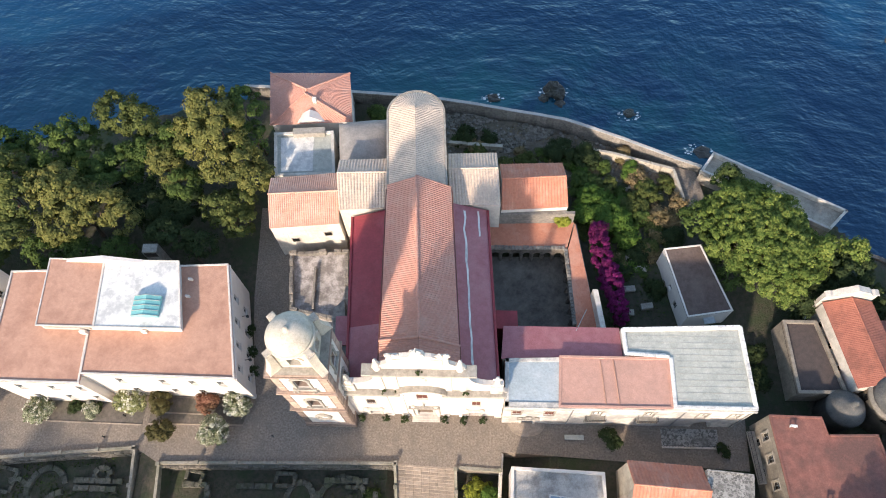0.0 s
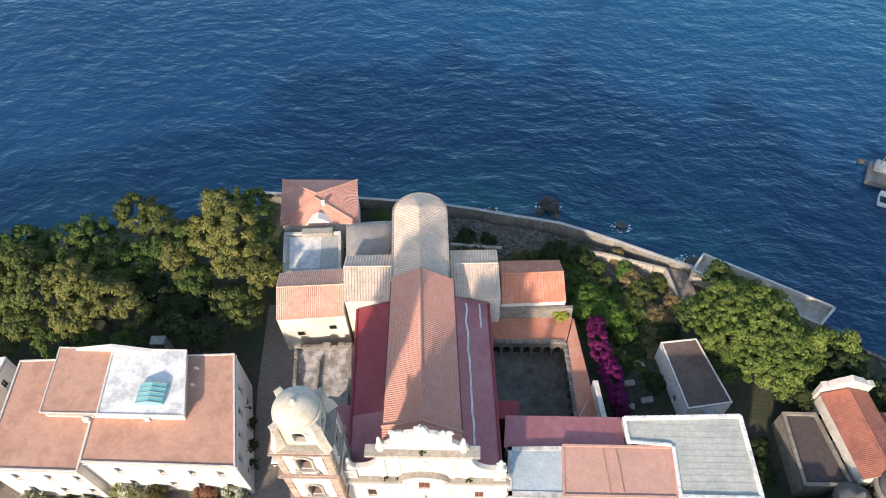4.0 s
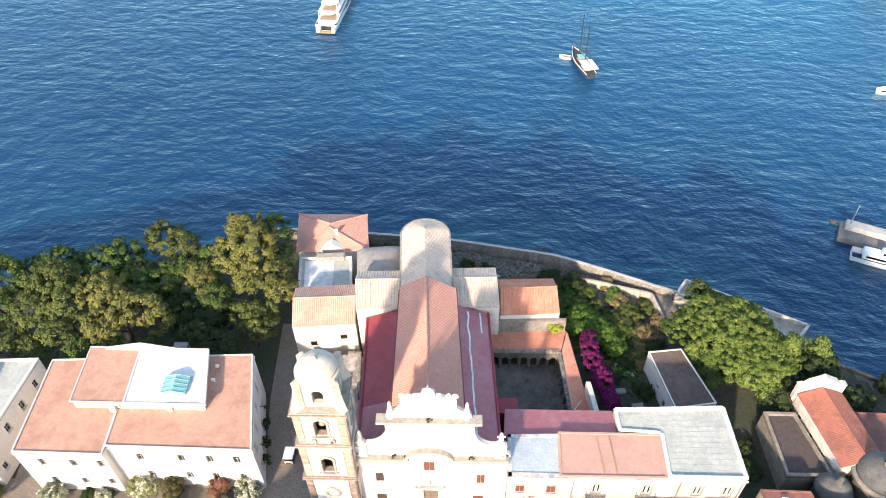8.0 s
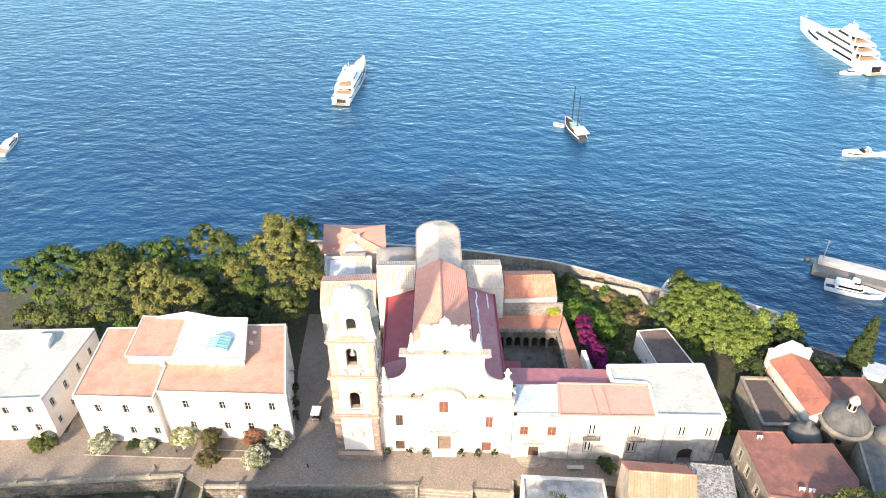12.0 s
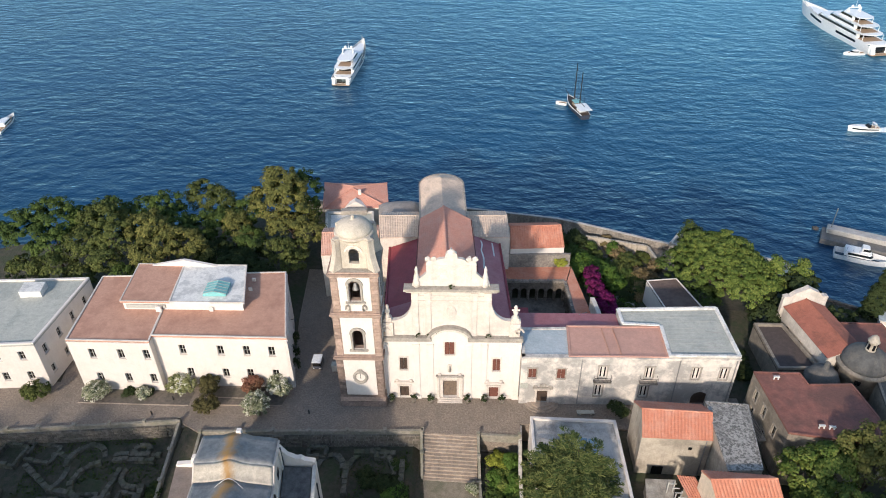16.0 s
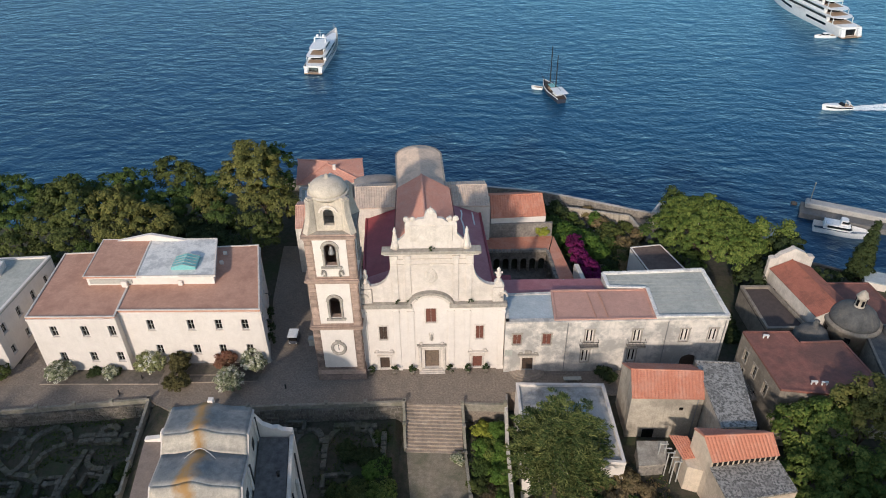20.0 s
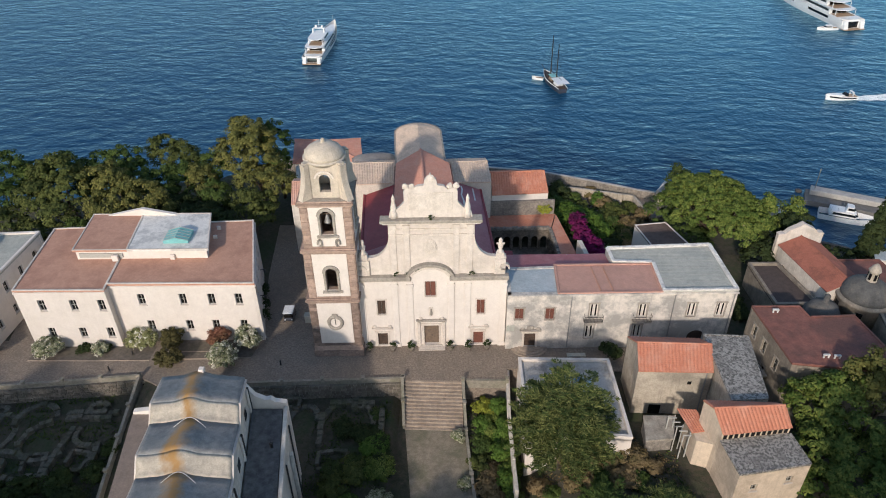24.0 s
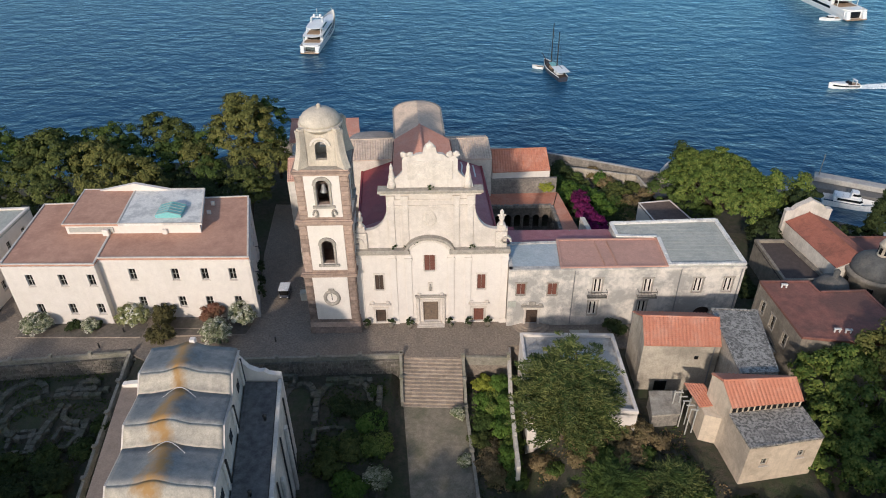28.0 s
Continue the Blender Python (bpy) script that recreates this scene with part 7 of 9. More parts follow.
for k in range(420):
    x, y = random.uniform(-6, 36), random.uniform(37.5, 50)
    if y > coast(x) - 1 or (8 < x < 18.5 and y < 37.5):
        continue
    q, z_ = random.uniform(0.12, 0.42), land_height(x, y)
    b_ = len(verts)
    for dz, sc in ((-0.1, 1.0), (q * 0.5, 0.85), (q * 0.8, 0.45)):
        verts += [(x + q * sc * random.uniform(0.7, 1.2) * math.cos(g * 1.047), y + q * sc * random.uniform(0.7, 1.2) * math.sin(g * 1.047), z_ + dz) for g in range(6)]
    for j in (0, 6):
        faces += [(b_ + j + g, b_ + j + (g + 1) % 6, b_ + j + 6 + (g + 1) % 6, b_ + j + 6 + g) for g in range(6)]
    faces.append(tuple(b_ + 12 + g for g in range(6)))
tagged(mesh_part("loose_stones", verts, faces, RUBBLE), "loose grey stones on the dry slope", "stones", kind="stuff")
# kerbs of the planting bed along the palace
for a, b in (((-57.0, -5.0), (-39.8, -4.4)), ((-39.0, -4.2), (-25.5, -3.4)), ((-39.0, -2.6), (-31.0, -2.3))):
    s = Side(a, b)
    kb = thing("bed_kerb", "thin stone kerb of the planting bed", "kerb", "kerbs of the planting beds")
    n = int(s.length / 1.4)
    for k in range(n):
        bm = bmesh.new()
        brick(bm, s, k * s.length / n, (k + 1) * s.length / n - 0.03, -0.09, 0.09, PAV - 0.1, PAV + 0.13, 0.02)
        part("kerb_stone", bm, STEPSTONE, kb)
tagged(part("planting_bed", slab([(-57.0, -4.9), (-39.8, -4.3), (-39.8, -1.5), (-44.6, -1.7), (-57.0, -2.2)], PAV - 0.1, PAV + 0.06), BED), "brown soil bed along the palace wall", "bed", kind="structure")
tagged(part("planting_bed", slab([(-39.0, -4.1), (-25.6, -3.3), (-25.0, -0.2), (-39.0, -0.3)], PAV - 0.1, PAV + 0.06), BED), "brown soil bed along the palace wall", "bed", kind="structure")

# tombs in the walled garden, pots and small things
for x, y, r_ in ((28.3, 20.8, 8), (30.2, 24.2, 5), (30.8, 18.2, 12), (28.0, 17.0, 4), (28.8, 26.0, 10)):
    t_ = thing("stone_tomb", "low weathered stone slab among shrubs", "tomb", "slabs in the garden")
    bm = bmesh.new()
    brick(bm, Side((x, y), (x + math.cos(radians(r_)), y + math.sin(radians(r_)))), -0.9, 0.9, -0.45, 0.45, PAV - 0.3, PAV + 0.45, 0.05)
    part("slab", bm, GREYSTONE, t_)
bench = thing("stone_bench", "long pale stone bench by the convent wall", "bench")
bm = bmesh.new()
brick(bm, Side((18.9, -1.75), (21.5, -1.6)), 0, 2.6, -0.35, 0.35, PAV + 0.33, PAV + 0.47, 0.03)
part("seat", bm, GREYROOF, bench)
for u in (0.3, 2.0):
    bm = bmesh.new()
    brick(bm, Side((18.9, -1.75), (21.5, -1.6)), u, u + 0.3, -0.25, 0.25, PAV + 0.03, PAV + 0.327)
    part("leg", bm, GREYROOF, bench)
ramp = thing("sunken_entrance", "sunken entrance with dark railing in front of the gateway", "entrance")
s = Side((32.0, -1.9), (39.6, -1.5))
bm = bmesh.new()
brick(bm, s, 0, 7.6, 0.0, 0.25, PAV, PAV + 0.35, 0.03)
part("kerb", bm, CREAM, ramp)
part("floor", prism([(32.0, -1.9), (39.6, -1.5), (39.5, 0.9), (31.9, 0.5)], PAV + 0.03, PAV + 0.05), LICHEN, ramp)
bm = bmesh.new()
for k in range(20):
    brick(bm, s, 0.1 + k * 0.39, 0.13 + k * 0.39, 0.1, 0.13, PAV + 0.35, PAV + 1.2)
brick(bm, s, 0, 7.6, 0.09, 0.14, PAV + 1.2, PAV + 1.25)
part("railing", bm, IRON, ramp)

cart = thing("utility_cart", "small white-roofed utility cart parked in the alley", "vehicle")
cs = Side((-22.6, 4.3), (-21.1, 4.35))


def cart_part(nm, u0, u1, o0, o1, z0, z1, mt, bev=0.05, parent=None):
    bm = bmesh.new()
    brick(bm, cs, u0, u1, o0, o1, PAV + z0, PAV + z1, bev)
    return part(nm, bm, mt, parent or cart)


cart_part("body", 0.05, 1.45, -2.3, 0.1, 0.35, 0.85, NAVY, 0.1)
cart_part("cab", 0.1, 1.4, -1.0, 0.0, 0.85, 1.75, GLASS, 0.12)
cart_part("roof", 0.0, 1.5, -1.9, 0.15, 1.76, 1.86, HULL)
cart_part("load_bed", 0.1, 1.4, -2.25, -1.05, 0.86, 1.15, GREYMETAL)
cart_part("seat", 0.2, 1.3, -0.95, -0.5, 0.87, 1.1, DARKWOOD)
for u in (0.12, 1.38):
    for o_ in (-1.85, -0.3):
        cart_part("roof_post", u - 0.03, u + 0.03, o_ - 0.03, o_ + 0.03, 0.85, 1.757, IRON, 0)
        bm = bmesh.new()
        bmesh.ops.create_cone(bm, segments=16, radius1=0.28, radius2=0.28, depth=0.2, cap_ends=True)
        bmesh.ops.transform(bm, matrix=Matrix.Translation(cs.at(u, o_, PAV + 0.31)) @ Matrix.Rotation(radians(90), 4, "Y"), verts=bm.verts)
        wh = part("wheel", bm, IRON, cart)
        bm = bmesh.new()
        bmesh.ops.create_cone(bm, segments=12, radius1=0.14, radius2=0.14, depth=0.23, cap_ends=True)
        bmesh.ops.transform(bm, matrix=Matrix.Translation(cs.at(u, o_, PAV + 0.31)) @ Matrix.Rotation(radians(90), 4, "Y"), verts=bm.verts)
        part("rim", bm, GREYMETAL, wh)
for u in (0.25, 1.25):
    cart_part("headlight", u - 0.1, u + 0.1, 0.08, 0.14, 0.55, 0.7, HULL, 0.02)
box = thing("storage_box", "pale storage box beside the tower", "box")
bm = bmesh.new()
brick(bm, Side((-19.4, 4.2), (-17.4, 4.3)), 0, 2.0, -0.9, 0.0, PAV + 0.03, PAV + 1.3, 0.04)
part("body", bm, FRAME, box)
bm = bmesh.new()
brick(bm, Side((-19.4, 4.2), (-17.4, 4.3)), -0.05, 2.05, -0.95, 0.05, PAV + 1.303, PAV + 1.4, 0.02)
part("lid", bm, GREYROOF, box)
for x, y in ((-21.0, -4.6), (-42.5, -3.4), (-44.6, -6.5)):
    b_ = thing("bollard", "short dark iron bollard on the paving", "bollard", "bollards on the piazza")
    lathe([(0.1, PAV + 0.03), (0.09, PAV + 0.7), (0.12, PAV + 0.75), (0.05, PAV + 0.85)], (x, y), b_, IRON, "shaft", 10)
hut = thing("rooftop_hut", "small grey louvred hut behind the palace", "hut")
bm = bmesh.new()
brick(bm, Side((-43.0, 18.6), (-40.8, 18.8)), 0, 2.2, -1.4, 0, PAV, 7.0, 0.05)
part("wall", bm, GREYSTONE, hut)
for k in range(4):
    bm = bmesh.new()
    brick(bm, Side((-43.0, 18.6), (-40.8, 18.8)), 0.2, 2.0, 0.0, 0.08, 5.6 + 0.3 * k, 5.75 + 0.3 * k)
    part("louvre", bm, DARKWOOD, hut)


# ---- plants ----
nrng = np.random.default_rng(7)


def leaf_mesh(name, centres, normals, sizes, material, parent, long=1.0, label=""):
    """Many four-cornered leaves, one mesh."""
    n = len(centres)
    nrm = normals / np.linalg.norm(normals, axis=1, keepdims=True)
    ref = nrng.normal(size=(n, 3))
    a = np.cross(nrm, ref)
    a /= np.linalg.norm(a, axis=1, keepdims=True) + 1e-9
    b = np.cross(nrm, a)
    s = sizes[:, None]
    bend = nrm * s * nrng.uniform(0.05, 0.35, (n, 1))
    v = np.empty((n, 4, 3), np.float32)
    v[:, 0], v[:, 1], v[:, 2], v[:, 3] = centres - a * s * long, centres - b * s * 0.62 + bend, centres + a * s * long, centres + b * s * 0.62 + bend
    me = bpy.data.meshes.new(name)
    me.vertices.add(n * 4)
    me.vertices.foreach_set("co", v.reshape(-1))
    me.loops.add(n * 4)
    me.loops.foreach_set("vertex_index", np.arange(n * 4, dtype=np.int32))
    me.polygons.add(n)
    me.polygons.foreach_set("loop_start", np.arange(0, n * 4, 4, dtype=np.int32))
    me.polygons.foreach_set("loop_total", np.full(n, 4, np.int32))
    me.update()
    me.validate()
    me.materials.append(material)
    ob = new(name, me)
    if parent:
        ob.parent = parent
    if label:
        ob["label"] = label
    return ob


def clumps(blobs, per_area=0.55, leaf=0.2, leaves=70, clump=0.75, top=0.25):
    """Leaf centres, outward ways and sizes: clumps spread unevenly over the outer shell of a crown's lobes."""
    C, N, S = [], [], []
    for cx_, cy_, cz_, rx_, ry_, rz_ in blobs:
        area = 4 * math.pi * ((rx_ * ry_ + ry_ * rz_ + rx_ * rz_) / 3)
        k = max(6, int(area * per_area))
        d = nrng.normal(size=(k, 3))
        d /= np.linalg.norm(d, axis=1, keepdims=True)
        d = d[d[:, 2] > -0.55]
        r = nrng.uniform(0.68, 1.06, (len(d), 1))
        cc = np.array((cx_, cy_, cz_)) + d * r * np.array((rx_, ry_, rz_))
        cs_ = clump * nrng.uniform(0.6, 1.45, len(d))
        for c, dd, q in zip(cc, d, cs_):
            m = int(leaves * nrng.uniform(0.7, 1.3))
            e = nrng.normal(size=(m, 3))
            e /= np.linalg.norm(e, axis=1, keepdims=True)
            e[:, 2] = np.where(e[:, 2] < -0.3, -e[:, 2], e[:, 2])
            C.append(c + e * q * nrng.uniform(0.55, 1.05, (m, 1)) * np.array((1.0, 1.0, 0.75)))
            N.append(e + dd * 0.5 + nrng.normal(size=(m, 3)) * 0.35 + np.array((0, 0, top)))
            S.append(nrng.uniform(0.7, 1.3, m) * leaf)
    return np.concatenate(C), np.concatenate(N), np.concatenate(S)


def trunk(parent, base, tops, radius=0.3, name="trunk"):
    """A tapered trunk and a limb to each lobe."""
    bm = bmesh.new()
    base = Vector(base)
    mean = sum((Vector(t) for t in tops), Vector()) / len(tops)
    fork = base.lerp(mean, 0.42)
    for a, b, r0, r1 in [(base, fork, radius, radius * 0.7)] + [(fork, Vector(t), radius * 0.55, radius * 0.15) for t in tops]:
        n = 5
        prev = None
        for i in range(n + 1):
            f = i / n
            c = a.lerp(b, f) + Vector((noise.noise(a + Vector((f * 3, 0, 0))), noise.noise(b + Vector((0, f * 3, 0))), 0)) * 0.5 * math.sin(f * math.pi)
            r = r0 + (r1 - r0) * f
            ring = [bm.verts.new(c + Vector((r * math.cos(t), r * math.sin(t), 0))) for t in np.linspace(0, 2 * math.pi, 8)[:-1]]
            if prev:
                for g in range(7):
                    bm.faces.new((prev[g], prev[(g + 1) % 7], ring[(g + 1) % 7], ring[g]))
            prev = ring
    return part(name, bm, BARK, parent)


def tree(name, label, base, blobs, material, radius=0.3, category="tree", group="", **kw):
    t = thing(name, label, category, group)
    trunk(t, base, [(b[0], b[1], b[2]) for b in blobs], radius)
    C, N, S = clumps(blobs, **kw)
    leaf_mesh("crown", C, N, S, material, t)
    return t


def bush(name, label, x, y, z, r, h, material, group="", lobes=5, **kw):
    t = thing(name, label, "bush", group)
    rr = random.Random(int(x * 31 + y * 17))
    blobs = [(x, y, z + h * 0.5, r * 0.8, r * 0.8, h * 0.5)]
    for k in range(lobes):
        a = rr.uniform(0, 6.28)
        blobs.append((x + r * 0.55 * math.cos(a), y + r * 0.55 * math.sin(a), z + h * rr.uniform(0.35, 0.7), r * 0.5, r * 0.5, h * 0.35))
    bm = bmesh.new()
    for k in range(5):
        a = k * 1.26
        bmesh.ops.create_cone(bm, segments=5, radius1=0.05, radius2=0.02, depth=h * 0.7, cap_ends=True, matrix=Matrix.Translation((x + 0.2 * math.cos(a), y + 0.2 * math.sin(a), z + h * 0.33)))
    part("stem", bm, BARK, t)
    args = dict(per_area=2.2, leaf=0.11, leaves=45, clump=0.32)
    args.update(kw)
    C, N, S = clumps(blobs, **args)
    leaf_mesh("foliage", C, N, S, material, t)
    return t


G = "trees of the seaside grove"
tree("leafy_tree", "tall tree with golden-green sunlit crown", (-33.5, 37.5, -1), [(-35.6, 40.5, 13.0, 3.6, 3.4, 3.4), (-38.0, 36.5, 11.0, 3.3, 3.2, 3.0), (-33.8, 37.0, 13.0, 4.0, 3.8, 3.6), (-31.5, 33.5, 10.0, 3.8, 3.2, 3.2), (-28.8, 32.0, 7.6, 2.8, 2.8, 2.4), (-34.0, 33.0, 8.2, 3.0, 3.0, 2.6)], LEAF_GOLD, 0.45, group=G)
tree("leafy_tree", "dense dark green tree beside the seaside house", (-31.0, 41.5, -1), [(-31.2, 41.5, 11.2, 3.0, 3.4, 3.4), (-30.6, 38.0, 8.4, 2.6, 3.0, 3.0)], LEAF_GREEN, 0.35, group=G)
tree("leafy_tree", "small tree with golden-green rounded crown", (-42.8, 33.0, -1), [(-43.6, 34.2, 7.6, 2.5, 2.4, 2.2), (-41.8, 32.2, 7.0, 2.3, 2.2, 2.0)], LEAF_GOLD, 0.28, group=G)
tree("leafy_tree", "broad green tree above the sea", (-49.5, 40.5, -1), [(-52.4, 41.5, 8.6, 3.3, 3.2, 3.2), (-48.6, 40.3, 8.2, 3.0, 2.8, 2.8), (-46.0, 38.6, 7.2, 2.5, 2.4, 2.4)], LEAF_OLIVE, 0.35, group=G)
tree("leafy_tree", "broad tree with sunlit olive-green crown", (-54.0, 24.5, -1), [(-57.0, 26.5, 10.2, 3.8, 3.6, 3.4), (-53.5, 24.5, 9.6, 3.6, 3.4, 3.0), (-50.0, 24.8, 8.8, 3.2, 3.0, 2.8), (-47.4, 23.8, 8.0, 2.6, 2.6, 2.4), (-55.5, 21.5, 8.2, 3.0, 2.6, 2.6)], LEAF_GOLD, 0.4, group=G, leaf=0.21)
tree("leafy_tree", "large olive-green tree of the grove", (-64.0, 25.5, -1), [(-66.0, 28.0, 10.6, 4.2, 4.0, 3.8), (-62.6, 24.8, 9.8, 3.8, 3.6, 3.2), (-67.5, 23.0, 9.2, 3.6, 3.4, 3.0), (-63.0, 20.4, 7.4, 3.0, 2.6, 2.4)], LEAF_OLIVE, 0.45, group=G)
tree("leafy_tree", "green tree in the shade of the grove", (-57.0, 35.5, -1), [(-57.5, 36.0, 9.0, 3.6, 3.4, 3.2), (-54.2, 33.6, 8.0, 3.0, 3.0, 2.8), (-60.8, 34.2, 9.0, 3.4, 3.2, 3.0)], LEAF_GREEN, 0.38, group=G)
tree("leafy_tree", "tall green tree at the cliff edge", (-67.5, 33.0, -1), [(-68.0, 33.5, 8.4, 4.0, 3.6, 3.4), (-72.0, 31.5, 7.8, 3.8, 3.6, 3.2)], LEAF_GREEN, 0.42, group=G)
tree("leafy_tree", "broad dark tree of the grove", (-76.0, 27.0, -1), [(-75.0, 28.0, 10.8, 4.6, 4.2, 4.0), (-79.5, 25.0, 10.0, 4.4, 4.0, 3.8), (-73.5, 22.5, 8.6, 3.6, 3.2, 3.0)], LEAF_GREEN, 0.45, group=G)
tree("leafy_tree", "broad olive tree behind the white house", (-70.5, 18.0, -1), [(-71.0, 18.5, 7.0, 3.4, 2.8, 2.4), (-66.6, 17.6, 5.8, 2.6, 2.2, 2.2), (-76.0, 18.0, 7.0, 3.4, 2.8, 2.4)], LEAF_OLIVE, 0.3, group=G)
tree("leafy_tree", "grey-green tree behind the palace", (-32.5, 26.0, -1), [(-33.0, 26.8, 6.6, 3.0, 2.6, 2.4), (-30.2, 25.0, 5.6, 2.4, 2.2, 2.2), (-31.0, 28.6, 5.8, 2.4, 2.2, 2.2)], LEAF_OLIVE, 0.28, group=G)
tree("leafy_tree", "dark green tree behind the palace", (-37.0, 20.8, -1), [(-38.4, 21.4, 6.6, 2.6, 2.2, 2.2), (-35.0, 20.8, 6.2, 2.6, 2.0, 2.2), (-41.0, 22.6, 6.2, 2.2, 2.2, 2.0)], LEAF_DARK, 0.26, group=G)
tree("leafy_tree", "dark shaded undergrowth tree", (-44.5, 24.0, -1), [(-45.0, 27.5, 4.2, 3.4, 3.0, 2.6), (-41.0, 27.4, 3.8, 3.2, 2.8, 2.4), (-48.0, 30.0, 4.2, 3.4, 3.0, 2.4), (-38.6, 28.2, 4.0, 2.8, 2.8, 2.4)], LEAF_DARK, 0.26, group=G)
tree("leafy_tree", "dense shaded tree in the middle of the grove", (-45.0, 36.0, -1), [(-46.5, 35.0, 6.6, 3.2, 3.0, 3.0), (-42.0, 38.0, 7.6, 3.2, 3.0, 3.0), (-50.0, 33.5, 6.6, 3.4, 3.2, 3.0), (-40.0, 31.0, 5.6, 2.8, 2.8, 2.8)], LEAF_GREEN, 0.35, group=G)
tree("leafy_tree", "dense shaded tree in the middle of the grove", (-58.0, 30.0, -1), [(-60.0, 29.5, 8.0, 3.4, 3.2, 3.2), (-52.5, 29.5, 7.0, 3.2, 3.0, 3.0), (-47.5, 19.6, 5.0, 2.6, 2.2, 2.4), (-53.0, 18.6, 5.2, 2.6, 2.2, 2.4), (-58.6, 18.4, 5.2, 2.6, 2.4, 2.4)], LEAF_GREEN, 0.35, group=G)
rp_ = random.Random(19)
pine_lobes = []
for k in range(62):
    r, a = math.sqrt((k + 0.5) / 62), k * 2.39996
    long_, wide = 9.2 * r * math.cos(a), 6.4 * r * math.sin(a)
    x = 45.6 + long_ * 0.42 * -1 + wide * 0.9
    y = 26.6 + long_ * 0.9 + wide * 0.42
    lobe = rp_.uniform(1.35, 2.1)
    pine_lobes.append((x, y, 4.6 + 5.6 * math.sqrt(max(0.0, 1 - r * r * 0.96)) + rp_.uniform(-0.5, 0.5), lobe, lobe, lobe * 0.85))
tree("umbrella_pine", "big umbrella pine with a dense domed sunlit crown", (45.5, 26.5, -1.5), pine_lobes, LEAF_PINE, 0.55, leaf=0.15, leaves=70, clump=0.5, per_area=1.0)
tree("conifer", "slim green conifer tip behind the pine", (41.8, 36.6, -1.5), [(41.8, 36.6, 6.6, 1.7, 1.7, 3.0), (41.8, 36.6, 9.0, 0.8, 0.8, 1.6)], LEAF_SHADE, 0.2)
tree("conifer", "light green young conifer beside the pine", (53.6, 25.0, -1.5), [(53.2, 24.6, 6.6, 2.4, 2.4, 3.0), (53.6, 25.0, 9.2, 1.1, 1.1, 2.0)], LEAF_PINE, 0.2)
tree("conifer", "light green young conifer by the bastion", (57.6, 25.2, -1.5), [(57.6, 25.2, 6.4, 2.0, 2.0, 2.8), (57.6, 25.2, 8.6, 1.0, 1.0, 1.6)], LEAF_PINE, 0.2)
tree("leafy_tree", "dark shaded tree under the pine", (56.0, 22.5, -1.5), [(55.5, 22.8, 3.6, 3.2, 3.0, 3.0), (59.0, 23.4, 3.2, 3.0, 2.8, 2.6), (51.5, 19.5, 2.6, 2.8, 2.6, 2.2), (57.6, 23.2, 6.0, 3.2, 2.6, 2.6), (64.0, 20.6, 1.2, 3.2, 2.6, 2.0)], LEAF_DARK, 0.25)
tree("leafy_tree", "dark green shrubby tree by the shed", (39.0, 30.0, -1.5), [(38.4, 31.0, 3.4, 2.8, 2.8, 2.8), (41.4, 27.0, 2.8, 2.6, 2.6, 2.4), (42.8, 22.5, 2.6, 2.2, 2.2, 2.2)], LEAF_GREEN, 0.25)
for x, y, h in ((71.6, 24.6, 11.0), (77.0, 18.6, 12.5), (79.5, 14.5, 9.0)):
    t = thing("cypress", "slender dark green cypress by the harbour road", "tree", "cypresses by the harbour")
    trunk(t, (x, y, -2.0), [(x, y, h - 2)], 0.18)
    blobs = [(x, y, -1.0 + h * f, 2.1 * (1 - f) ** 0.7 + 0.15, 2.1 * (1 - f) ** 0.7 + 0.15, h * 0.14) for f in np.linspace(0.08, 0.95, 9)]
    C, N, S = clumps(blobs, per_area=1.5, leaf=0.16, leaves=70, clump=0.45)
    leaf_mesh("crown", C, N, S, LEAF_DARK, t)

# garden behind the church
GB = "garden shrubs above the sea"
